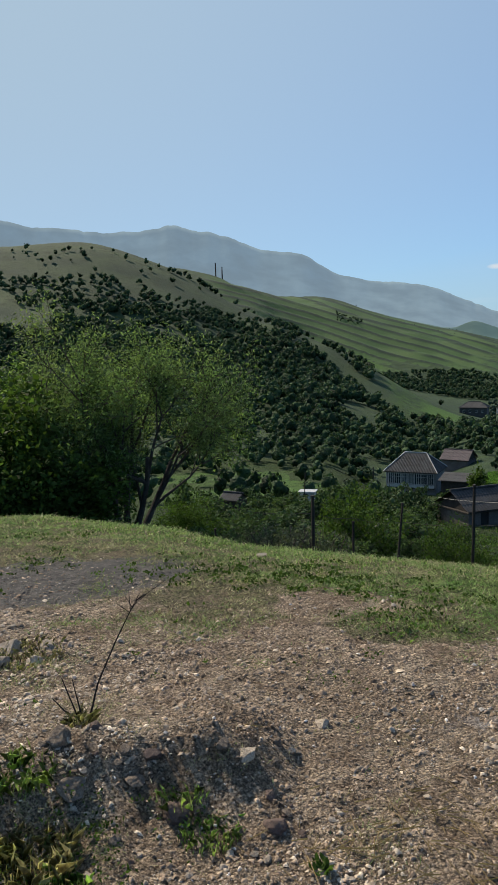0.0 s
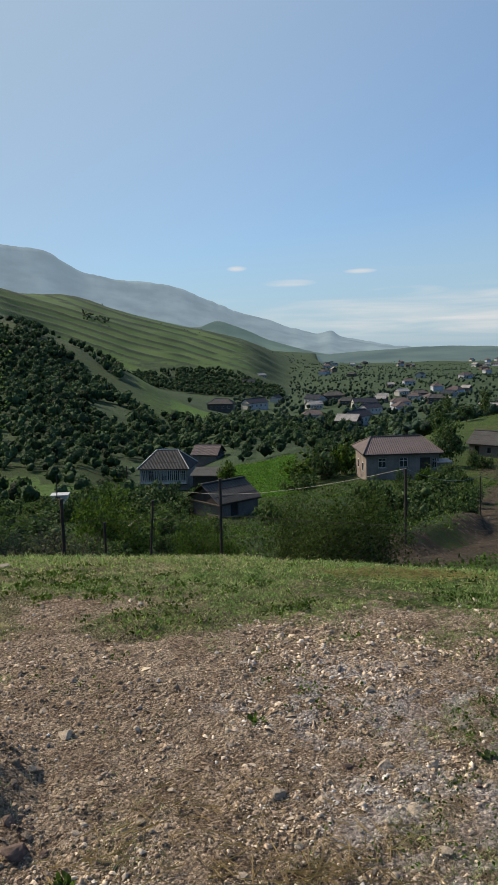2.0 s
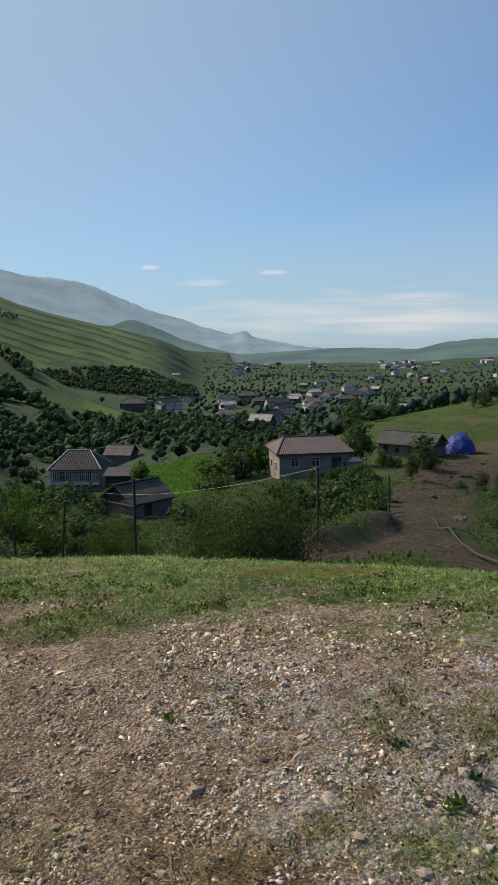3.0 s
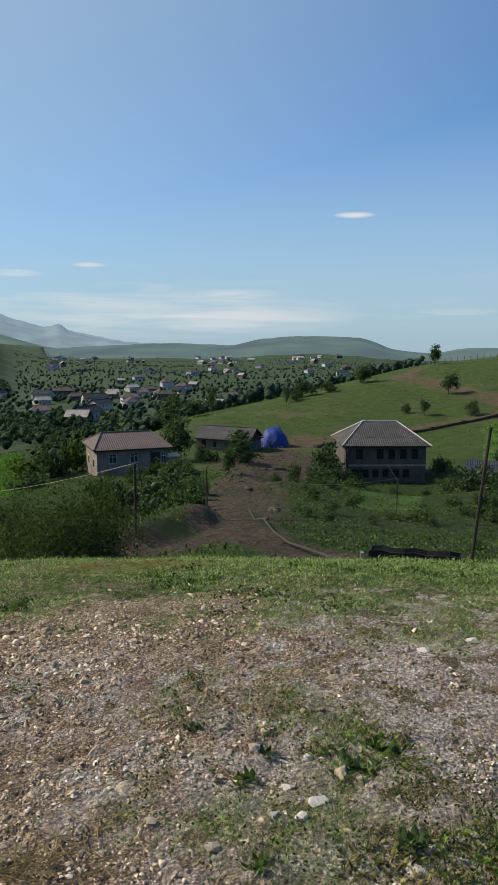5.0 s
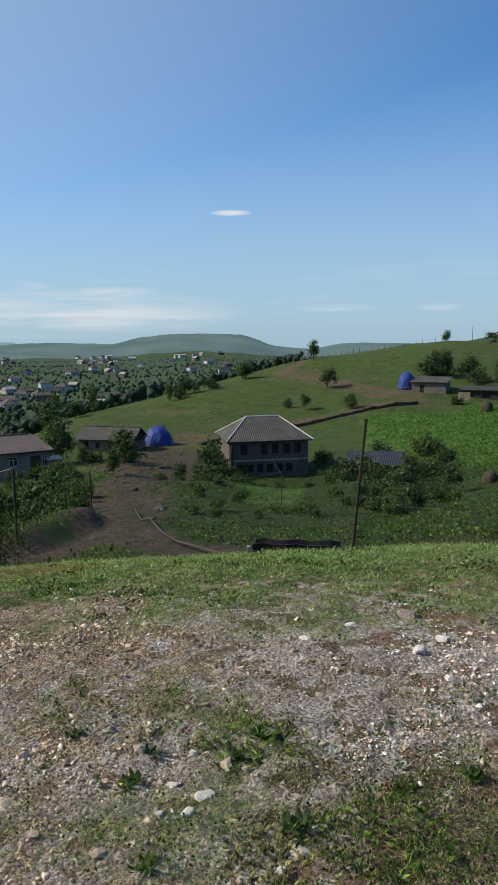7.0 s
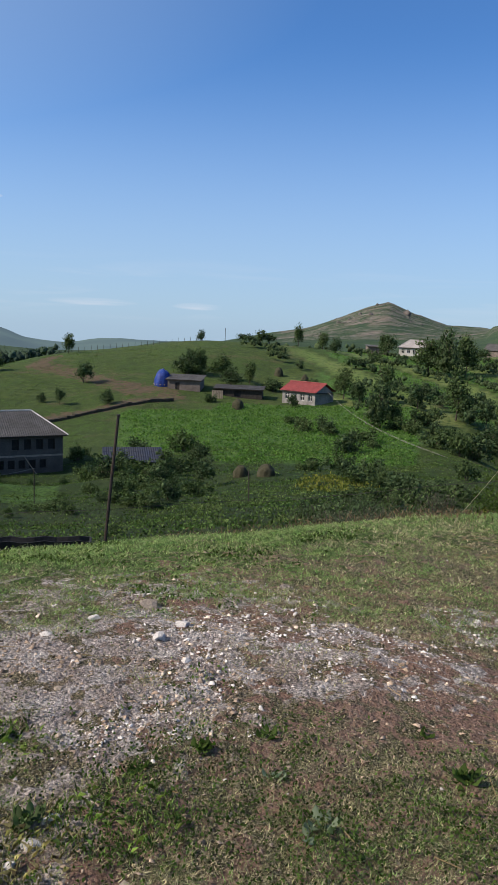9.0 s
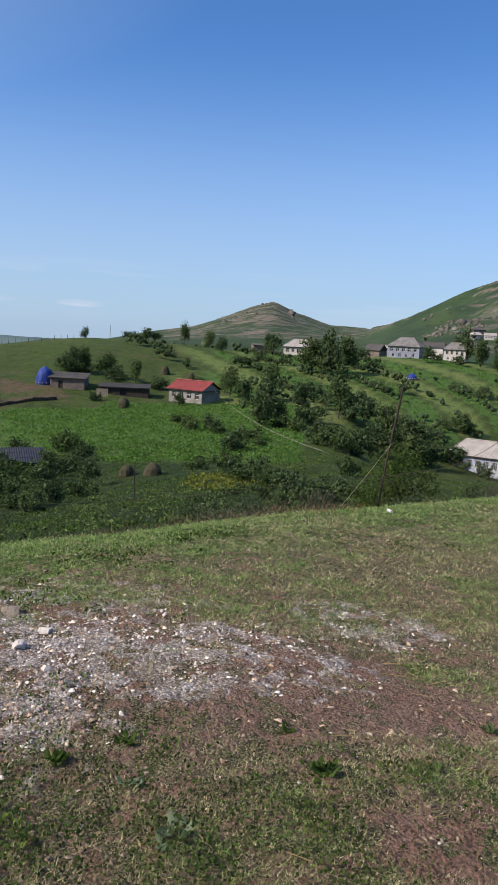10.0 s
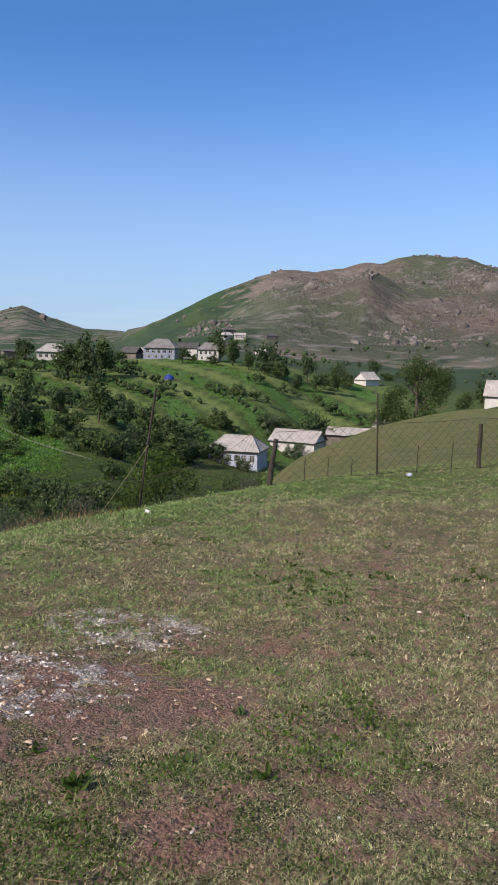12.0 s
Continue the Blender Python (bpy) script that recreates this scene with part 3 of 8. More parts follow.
    l.new(turns.outputs["Value"], wv.inputs[0])
    # terrace lines: bushes and shade of the risers painted as dark bands
    lines = n.new("ShaderNodeMapRange")
    lines.inputs["From Min"].default_value, lines.inputs["From Max"].default_value = 0.1, 0.8
    l.new(wv.outputs["Value"], lines.inputs["Value"])
    fars = mix(terrace, fars, mix(math_node("MULTIPLY", lines.outputs["Result"], noise_fac(0.02, 4, 0.3, 0.45)), mix(noise_fac(0.012), (0.048, 0.1, 0.032), (0.07, 0.115, 0.04)), (0.02, 0.038, 0.022)))

    # lush growth, its green darkened to carry the shade of weeds and banks
    lushes = mix(noise_fac(0.2), (0.028, 0.056, 0.014), (0.044, 0.066, 0.021))
    lushes = mix(noise_fac(1.2, 5, 0.45, 0.65), lushes, (0.024, 0.042, 0.013))
    meadow = mix(noise_fac(0.08), (0.055, 0.104, 0.018), (0.082, 0.114, 0.028))
    meadow = mix(noise_fac(0.7), meadow, (0.042, 0.066, 0.017))
    meadow = mix(noise_fac(0.3, 6, 0.5, 0.64, 0.7), meadow, (0.034, 0.054, 0.015))
    meadow = mix(noise_fac(0.11, 5, 0.58, 0.7), meadow, (0.09, 0.088, 0.04))
    meadow = mix(noise_fac(3.0, 4, 0.5, 0.65), meadow, (0.036, 0.058, 0.016))
    field = mix(noise_fac(0.12), (0.115, 0.175, 0.042), (0.145, 0.175, 0.055))
    field = mix(noise_fac(0.9, 5, 0.5, 0.66), field, (0.04, 0.075, 0.02))
    meadow = mix(strips, meadow, field)
    mown = mix(noise_fac(2.0, 5, 0.4, 0.6), (0.15, 0.175, 0.06), (0.21, 0.205, 0.085))
    grass = mix(ragged(verge, 5.0, 1.2), grass, mix(noise_fac(20.0, 5, 0.4, 0.6, 0.7), (0.12, 0.185, 0.045), (0.05, 0.075, 0.022)))
    grass = mix(slope, grass, mown)
    c = mix(outer, grass, mix(lush, meadow, lushes))
    c = mix(far, c, fars)
    c = mix(ragged(rock, 0.02), c, rocks)
    c = mix(ragged(forest, 0.08), c, woods)
    c = mix(ragged(crop, 0.25, 0.4), c, crops)
    c = mix(ragged(dirt, 0.6, 1.3), c, dirts)
    c = mix(ragged(track, 0.7, 0.8), c, mix(noise_fac(0.8), (0.125, 0.088, 0.055), (0.075, 0.062, 0.038)))
    c = mix(ragged(red, 8.0, 1.7), c, reds)
    c = mix(ragged(bare, 2.2, 1.1), c, soil)
    c = mix(ragged(gravel, 2.0, 0.9), c, grit)
    c = mix(ragged(white, 6.0, 2.2), c, whites)
    l.new(c, b.inputs["Base Color"])
    bp = n.new("ShaderNodeBump")
    bp.inputs["Strength"].default_value, bp.inputs["Distance"].default_value = 1.0, 0.07
    hgt = n.new("ShaderNodeMath")
    hgt.operation = "SUBTRACT"
    l.new(noise_fac(26.0, 8, 0.2, 0.8, 0.75), hgt.inputs[0])
    l.new(math_node("MULTIPLY", d1, 0.7), hgt.inputs[1])
    l.new(hgt.outputs["Value"], bp.inputs["Height"])
    crag = n.new("ShaderNodeBump")
    crag.inputs["Distance"].default_value = 9.0
    l.new(rock, crag.inputs["Strength"])
    l.new(noise_fac(0.045, 8, 0.2, 0.8, 0.7), crag.inputs["Height"])
    l.new(bp.outputs["Normal"], crag.inputs["Normal"])
    l.new(crag.outputs["Normal"], b.inputs["Normal"])
    return m


def soft(d, w):
    """1 inside (d < 0), 0 outside, over a border of width w."""
    return np.clip(0.5 - d / w, 0, 1)


def blob(x, y, az, r, ra, rr):
    """An oval patch at a bearing and distance: half sizes across and along the line of sight, metres."""
    s, c = math.sin(radians(az)), math.cos(radians(az))
    px, py = r * s, r * c
    across, along = (x - px) * c - (y - py) * s, (x - px) * s + (y - py) * c
    return soft(np.sqrt((across / ra) ** 2 + (along / rr) ** 2) - 1, 0.6)


def strip(x, y, path, width):
    """1 along a path of (bearing, distance) points."""
    best = np.full(len(x), 1e9)
    pp = [(r * math.sin(radians(a)), r * math.cos(radians(a))) for a, r in path]
    for (ax, ay), (bx, by) in zip(pp, pp[1:]):
        dx, dy = bx - ax, by - ay
        t = np.clip(((x - ax) * dx + (y - ay) * dy) / (dx * dx + dy * dy), 0, 1)
        best = np.minimum(best, np.hypot(x - ax - t * dx, y - ay - t * dy))
    return soft(best - width / 2, width * 0.5)


WEST_STRIP = [(8.3, 900), (9.5, 848), (10.7, 775), (11.9, 423), (12.4, 371), (13.1, 340)]


def zones(x, y):
    r = np.hypot(x, y)
    az = np.degrees(np.arctan2(x, y))
    inaz = lambda lo, hi, w=3.0: soft(lo - az, w) * soft(az - hi, w)
    inr = lambda lo, hi, w: soft(lo - r, w) * soft(r - hi, w)
    bare = inaz(-60, 48, 16) * inr(-1, 4.7, 1.2)
    bare = np.maximum(bare, 0.85 * blob(x, y, 6.5, 5.0, 0.5, 0.35))
    bare = np.maximum(bare, inaz(-60, -8, 8) * inr(-1, 5.4, 1.0))
    bare = np.maximum(bare, 0.6 * blob(x, y, 32, 4.7, 0.9, 0.25))
    bare *= 1 - blob(x, y, 13, 4.55, 0.55, 0.3)
    white = np.maximum.reduce([0.5 * blob(x, y, 61, 4.2, 1.4, 1.1), 0.74 * blob(x, y, 60, 3.6, 0.75, 1.05), 0.6 * blob(x, y, 75, 3.6, 0.55, 0.3), 0.55 * blob(x, y, 84, 3.75, 0.45, 0.3), 0.52 * blob(x, y, 90, 5.0, 0.5, 0.4), 0.72 * blob(x, y, 47, 2.5, 0.5, 0.6),
                               0.75 * blob(x, y, 56, 2.25, 0.25, 0.4), 0.5 * blob(x, y, 76, 4.0, 1.0, 0.55), 0.42 * blob(x, y, 34, 3.3, 0.9, 0.6), 0.5 * blob(x, y, 40, 2.5, 0.6, 0.5)])
    red = np.maximum.reduce([0.4 * inaz(60, 135, 10) * inr(-1, 6.5, 2.0), 0.75 * blob(x, y, 92, 3.8, 0.8, 0.6), 0.6 * blob(x, y, 85, 3.3, 0.5, 0.3), 0.85 * blob(x, y, 62, 2.15, 0.25, 0.22), 0.8 * blob(x, y, 99, 2.6, 0.2, 0.2), 0.7 * blob(x, y, 69, 4.5, 0.5, 0.3), 0.42 * inaz(95, 150, 10) * inr(-1, 9, 3)])
    back = np.where(az < 0, az + 360, az)
    red = np.maximum(red, 0.55 * soft(130 - back, 30) * soft(back - 280, 40) * inr(-1, 8, 3))
    gravel = np.maximum(0.9 * blob(x, y, -17, 5.9, 1.3, 0.7), 0.0)
    forest = np.zeros_like(x)
    forest = np.maximum(forest, inaz(-60, 13, 3) * inr(170, 420, 40))
    forest = np.maximum(forest, inaz(9, 30, 2) * inr(150, 420, 40))
    forest = np.maximum(forest, inaz(10, 21, 2) * inr(620, 900, 60))
    forest = np.maximum(forest, 0.9 * inaz(18, 51, 3) * inr(360, 1900, 120))
    forest *= 1 - 0.75 * np.clip(fbm(x / 60, y / 60, 3, 21) * 2.2 - 0.35, 0, 1)
    forest *= 1 - strip(x, y, WEST_STRIP, 40.0)
    band_across = np.sin((r + 7.5 * (az - 75)) / 8.5 + 1.2 * fbm(x / 50, y / 50, 2, 57))
    strips = inaz(70, 106, 3) * inr(140, 340, 15) * (band_across < -0.35)
    crop = np.maximum.reduce([0.9 * inaz(13.0, 16.6, 0.8) * inr(355, 415, 15), 0.5 * strip(x, y, WEST_STRIP, 34.0), 0.55 * inaz(-8, 9, 2) * inr(92, 150, 12) * (fbm(x / 14, y / 14, 2, 44) > -0.1), inaz(17.6, 22.3, 0.8) * inr(95, 150, 10), inaz(57, 65, 1.5) * inr(105, 150, 12),
                              inaz(64, 80, 2) * inr(92, 160, 12) * 0.9, inaz(47, 53, 1) * inr(60, 92, 8) * 0.6,
                              0.85 * inaz(72, 104, 3) * inr(150, 320, 15) * (band_across > 0.25) * (band_across < 1.1)])
    road = strip(x, y, [(47.3, 23), (43.5, 26), (40.5, 30), (38.5, 35), (36.9, 44), (36.0, 58), (35.0, 70)], 4.0)
    road = np.maximum(road, strip(x, y, [(38.8, 34), (35, 30), (31.0, 27.2), (28, 26.5)], 4.5))
    road = np.maximum(road, 0.8 * strip(x, y, [(37.3, 46), (38.4, 60), (39.4, 82), (41, 105), (42, 125)], 8.0))
    road = np.maximum(road, 0.9 * blob(x, y, 41, 112, 9, 18))
    dirt = 0.95 * road
    rock = inaz(93, 140, 8) * inr(520, 3000, 120)
    rock = np.maximum(rock, 0.5 * inaz(68, 88, 2) * inr(1200, 3000, 200))
    far = inr(330, 9000, 120)
    terrace = inaz(-3, 21, 2) * inr(820, 1500, 60)
    lush = np.maximum(inaz(40, 75, 3) * inr(5, 118, 30), inaz(72, 97, 3) * inr(5, 84, 30))
    lush = np.maximum(lush, inaz(-40, 34, 3) * inr(5, 175, 20))
    outer = np.clip((r - np.exp(np.interp(az, L_AZ, L_LR[:, 0])) * np.where(az > 92, 1.0, 1.15)) / 2.0, 0, 1)
    outer = outer * (1 - inaz(94, 140, 4) * inr(-1, 48, 6))
    slope = inaz(92, 140, 3) * inr(14.5, 60, 2)
    verge = np.clip((r / np.exp(np.interp(az, L_AZ, L_LR[:, 0])) - 0.66) / 0.28, 0, 1) * np.clip(0.42 + (az - 12) / 50, 0.42, 0.85)
    track = np.maximum.reduce([0.8 * strip(x, y, [(52.4, 226), (50.6, 205), (52.0, 196), (57.0, 178), (61.0, 170)], 5.0), 0.75 * strip(x, y, [(42.5, 131), (46, 139), (50, 146), (55, 152), (61, 164)], 6.5),
                               0.62 * strip(x, y, [(51, 208), (54, 190), (58.5, 168)], 9.0), 0.7 * blob(x, y, 43.4, 137, 6, 9)])
    return bare, white, red, forest, crop, dirt, rock, gravel, far, terrace, lush, outer, strips, track, slope, verge


def ground_sheet():
    front = np.arange(-34, 124.01, 0.4)
    back = np.linspace(124, 326, 70)[1:-1]
    azs = np.radians(np.concatenate([front, back]))
    rs = np.concatenate([np.arange(0.6, 1.7, 0.2), np.arange(1.8, 6.5, 0.036), np.arange(6.5, 9, 0.08), np.geomspace(9, 330, 140)[1:], np.geomspace(330, 820, 36)[1:], np.arange(828, 1330, 9), np.geomspace(1340, 2700, 30), [2850, 3000]])
    A, R = np.meshgrid(azs, rs)
    x, y = (R * np.sin(A)).ravel(), (R * np.cos(A)).ravel()
    z = height(x, y)
    nr, na = R.shape
    z[-na:] -= 160
    z[-2 * na:-na] -= 40
    # terraces: the far hillside in low steps that run down with its crest
    te = zones(x, y)[9]
    az_ = np.degrees(np.arctan2(x, y))
    phase = (np.interp(az_, L_AZ, L_EL[:, 10]) - np.degrees(np.arctan2(z - EYE, np.hypot(x, y)))) / 0.5 + 0.35 * fbm(x / 90, y / 90, 2, 77)
    z = z + te * 2.3 * np.sin(phase * 2 * np.pi)
    phase = np.append(phase, 0)
    i = np.arange(nr - 1)[:, None] * na + np.arange(na)[None, :]
    j = np.arange(nr - 1)[:, None] * na + (np.arange(na)[None, :] + 1) % na
    f = np.stack([i, j, j + na, i + na], -1).reshape(-1, 4)
    x, y, z = np.append(x, 0), np.append(y, 0), np.append(z, height(0, 0))
    me = mesh_of("ground", np.stack([x, y, z], 1), f, ground_material(), smooth=True)
    bm = bmesh.new()
    bm.from_mesh(me)
    bm.verts.ensure_lookup_table()
    c = bm.verts[len(x) - 1]
    for k in range(na):
        fc = bm.faces.new((bm.verts[k], c, bm.verts[(k + 1) % na]))
        fc.smooth = True
    bm.to_mesh(me)
    bm.free()
    zs = zones(x, y)
    for name, trio in (("zone_near", zs[:3]), ("zone_mid", zs[3:6]), ("zone_far", zs[6:9]), ("zone_terrace", zs[9:12]), ("zone_band", (phase, zs[12], zs[13])), ("zone_slope", (zs[14], zs[15], zs[14]))):
        at = me.attributes.new(name, "FLOAT_COLOR", "POINT")
        at.data.foreach_set("color", np.stack([*trio, np.ones_like(x)], 1).astype(np.float32).ravel())
    return tagged(new("ground", me), "grassy plateau with bare stony soil above a green valley", "ground", kind="structure")


ground = ground_sheet()


# ---------------------------------------------------------------- far mountains
def mountain(name, label, keys, r0, depth, colour, haze_glow, amp, foot=-1.5):
    """A far range: a relief that rises to its skyline, given as (bearing, angle) keys."""
    azs = np.arange(keys[0][0], keys[-1][0], 0.12)
    top = smooth_interp(azs, *zip(*keys))
    crest = amp * fbm(azs * 1.1, azs * 0 + r0, 6, 31)
    steps = np.linspace(0, 1, 30)
    V = []
    for s in steps:
        r = r0 + depth * s
        rel = s ** 0.85
        el = foot + (top - foot) * rel
        x, y = r * np.sin(np.radians(azs)), r * np.cos(np.radians(azs))
        gully = crest * s ** 6 + 0.28 * 4 * s * (1 - s) * amp / 0.14 * fbm(azs * 0.4 + 3.4 * s, azs * 0.12 + s * 6.0 + r0, 5, 41)
        V.append(np.stack([x, y, EYE + r * np.tan(np.radians(el + gully))], 1))
    V.append(V[-1] * [1.04, 1.04, 1] - [0, 0, 250])
    na = len(azs)
    i = (np.arange(len(V) - 1)[:, None] * na + np.arange(na - 1)[None, :])
    f = np.stack([i, i + na, i + na + 1, i + 1], -1).reshape(-1, 4)
    m = bpy.data.materials.new(name)
    m.use_nodes = True
    n, l = m.node_tree.nodes, m.node_tree.links
    b = n["Principled BSDF"]
    b.inputs["Roughness"].default_value = 1
    b.inputs["Specular IOR Level"].default_value = 0
    t = n.new("ShaderNodeTexNoise")
    t.inputs["Scale"].default_value, t.inputs["Detail"].default_value = 0.006, 6
    l.new(n.new("ShaderNodeTexCoord").outputs["Object"], t.inputs["Vector"])
    mx = n.new("ShaderNodeMixRGB")
    mx.inputs["Color1"].default_value = (*colour, 1)
    mx.inputs["Color2"].default_value = (*(c * 0.35 for c in colour), 1)
    tr_ = n.new("ShaderNodeMapRange")
    tr_.inputs["From Min"].default_value, tr_.inputs["From Max"].default_value = 0.36, 0.64
    l.new(t.outputs["Fac"], tr_.inputs["Value"])
    l.new(tr_.outputs["Result"], mx.inputs["Fac"])
    l.new(mx.outputs["Color"], b.inputs["Base Color"])
    # haze painted in: an even bluish emission over the whole relief
    b.inputs["Emission Color"].default_value = (*haze_glow, 1)
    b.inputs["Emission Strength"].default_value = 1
    ob = new(name, mesh_of(name, np.concatenate(V), f, m, smooth=True))
    return tagged(ob, label, "mountain", kind="structure")


RANGE_HIGH = [(-40, 8.5), (-30, 9.0), (-24, 9.4), (-17.7, 9.57), (-15.8, 9.15), (-13, 9.07), (-10.2, 8.78), (-6.5, 9.08), (-5.8, 9.3), (-4.4, 9.05),
              (-1.5, 8.49), (1.0, 7.54), (3.9, 7.02), (6.9, 5.5), (8.8, 5.0), (11.0, 4.65), (11.5, 4.6), (13.4, 4.3), (15.8, 3.3), (18.1, 2.4),
              (19.7, 1.96), (22.2, 1.07), (24.2, 0.6), (25.0, 0.74), (26, 0.3), (28.6, -0.25), (31, -0.6), (34, -1.2)]
RANGE_LOW = [(-2, 3.9), (2, 3.9), (4.2, 3.85), (8.1, 2.95), (12.1, 1.9), (15.0, 1.3), (16.6, 1.7), (18.2, 1.2), (20.5, 0.2), (23.9, -0.8), (26, -1.2), (29, -1.8)]
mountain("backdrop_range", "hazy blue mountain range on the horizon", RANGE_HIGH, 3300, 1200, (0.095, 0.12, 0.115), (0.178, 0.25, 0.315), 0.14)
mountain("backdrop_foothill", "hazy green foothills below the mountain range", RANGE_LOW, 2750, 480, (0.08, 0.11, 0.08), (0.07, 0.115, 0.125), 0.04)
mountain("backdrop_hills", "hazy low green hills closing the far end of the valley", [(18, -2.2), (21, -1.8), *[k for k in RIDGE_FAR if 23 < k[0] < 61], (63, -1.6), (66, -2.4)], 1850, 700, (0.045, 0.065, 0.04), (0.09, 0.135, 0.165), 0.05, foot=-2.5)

# ---------------------------------------------------------------- surfaces of the things
M_STONE = mat("grey_brown_stone", (0.18, 0.15, 0.13), 0.9, (0.12, 0.1, 0.088), 0.8, 9.0, 0.5)
M_STONE_PALE = mat("pale_brown_stone", (0.235, 0.2, 0.175), 0.9, (0.16, 0.135, 0.118), 0.8, 9.0, 0.5)
M_BLOCK = mat("pale_block", (0.105, 0.095, 0.086), 0.9, (0.074, 0.068, 0.063), 0.7, 8.0, 0.4)
M_PLASTER = mat("white_plaster", (0.52, 0.51, 0.49), 0.85, (0.4, 0.39, 0.37), 0.5, 6.0, 0.2)
M_BLUEWASH = mat("blue_white_wash", (0.34, 0.39, 0.5), 0.85, (0.44, 0.47, 0.52), 0.8, 6.0, 0.2)
M_ASBESTOS = mat("grey_corrugated_sheet", (0.085, 0.083, 0.08), 0.9, (0.058, 0.056, 0.054), 0.5, 5.0, 0.3)
M_OLDWALL = mat("old_whitewash", (0.27, 0.265, 0.25), 0.9, (0.17, 0.165, 0.155), 0.6, 7.0, 0.3)
M_OLDBLUE = mat("faded_blue_wash", (0.19, 0.22, 0.3), 0.9, (0.26, 0.28, 0.33), 0.6, 6.0, 0.3)
# sunlight on the hilltop roofs put into a lighter copy of the sheet
M_ASBESTOS_MID = mat("mid_grey_corrugated_sheet", (0.2, 0.195, 0.19), 0.9, (0.13, 0.125, 0.12), 0.5, 5.0, 0.3)
M_ASBESTOS_PALE = mat("pale_corrugated_sheet", (0.36, 0.34, 0.32), 0.85, (0.27, 0.25, 0.235), 0.5, 5.0, 0.3)
M_DARKSHEET = mat("dark_weathered_sheet", (0.06, 0.06, 0.06), 0.85, (0.04, 0.038, 0.036), 0.6, 5.0, 0.3)
M_PINK = mat("brown_pink_metal_sheet", (0.1, 0.074, 0.076), 0.75, (0.076, 0.058, 0.06), 0.6, 4.0, 0.1, spec=0.4)
M_REDROOF = mat("red_metal_sheet", (0.24, 0.045, 0.04), 0.65, (0.18, 0.035, 0.032), 0.6, 4.0, 0.1, spec=0.4)
M_BLUEROOF = mat("blue_grey_sheet", (0.02, 0.028, 0.05), 0.9, (0.03, 0.034, 0.045), 0.7, 4.0, 0.2)
M_RIDGE = mat("pale_ridge_metal", (0.5, 0.5, 0.5), 0.5, (0.4, 0.4, 0.4), 1.0, 8.0, 0.1)
M_TARP = mat("blue_tarpaulin", (0.009, 0.03, 0.175), 0.6, (0.013, 0.045, 0.235), 0.6, 3.0, 0.8, spec=0.3, bump_dist=0.15)
M_WOOD = mat("weathered_wood", (0.052, 0.044, 0.037), 0.95, (0.032, 0.027, 0.023), 2.0, 30.0, 0.5)
M_WOOD_PALE = mat("pale_wood", (0.34, 0.28, 0.21), 0.85, (0.25, 0.2, 0.15), 2.0, 25.0, 0.4)
M_FRAME = mat("white_frame_paint", (0.55, 0.55, 0.53), 0.6, (0.42, 0.42, 0.4), 2.0, 12.0, 0.1)
# near-black for floors and hole panels, standing in for unlit insides
M_DARK = mat("dark_interior", (0.03, 0.028, 0.027), 0.9, (0.02, 0.02, 0.02), 2.0, 9.0, 0.1)
M_STEEL = mat("rusty_dark_steel", (0.03, 0.026, 0.024), 0.8, (0.055, 0.038, 0.028), 6.0, 60.0, 0.3, metal=0.1)
M_WIRE = mat("dull_wire", (0.075, 0.065, 0.055), 0.75, (0.05, 0.04, 0.033), 5.0, 40.0, 0.1, metal=0.2)
M_EARTH = mat("dark_earth", (0.07, 0.055, 0.04), 0.95, (0.045, 0.038, 0.026), 1.0, 9.0, 0.8)
M_RUBBER = mat("black_rubber", (0.013, 0.013, 0.014), 0.85, (0.022, 0.022, 0.023), 3.0, 25.0, 0.3)
M_PIPE = mat("dusty_pipe", (0.032, 0.029, 0.026), 0.85, (0.05, 0.044, 0.037), 1.0, 10.0, 0.3)
M_HAY = mat("old_hay", (0.06, 0.055, 0.03), 0.95, (0.036, 0.038, 0.02), 1.5, 18.0, 1.0, bump_dist=0.08)
M_CONCRETE = mat("rough_concrete", (0.33, 0.29, 0.245), 0.9, (0.2, 0.17, 0.14), 2.0, 22.0, 0.5)
M_CABLE = mat("pale_cable", (0.26, 0.25, 0.22), 0.7, (0.2, 0.19, 0.17), 2.0, 10.0, 0.1)
M_BARK = mat("dark_bark", (0.055, 0.045, 0.036), 0.95, (0.085, 0.07, 0.055), 5.0, 40.0, 0.8)
M_HOSE = mat("yellowish_hose", (0.4, 0.36, 0.22), 0.5, (0.33, 0.3, 0.18), 3.0, 15.0, 0.1)
M_GLASS = bpy.data.materials.new("window_glass")
M_GLASS.use_nodes = True
gb = M_GLASS.node_tree.nodes["Principled BSDF"]
gb.inputs["Base Color"].default_value = (0.03, 0.035, 0.04, 1)
gb.inputs["Roughness"].default_value = 0.06
gb.inputs["Specular IOR Level"].default_value = 0.6

M_LEAF_WILLOW = leaf_mat("willow_leaf", (0.11, 0.165, 0.065), (0.16, 0.2, 0.09), 0.6, 0.42)
M_LEAF_FRESH = leaf_mat("fresh_leaf", (0.045, 0.08, 0.018), (0.07, 0.108, 0.024), 0.5, 0.36)
M_LEAF_DARK = leaf_mat("dark_leaf", (0.055, 0.088, 0.034), (0.08, 0.115, 0.045), 0.6, 0.26)
M_LEAF_WOODS = leaf_mat("wood_leaf", (0.042, 0.072, 0.033), (0.068, 0.096, 0.042), 0.6, 0.24)
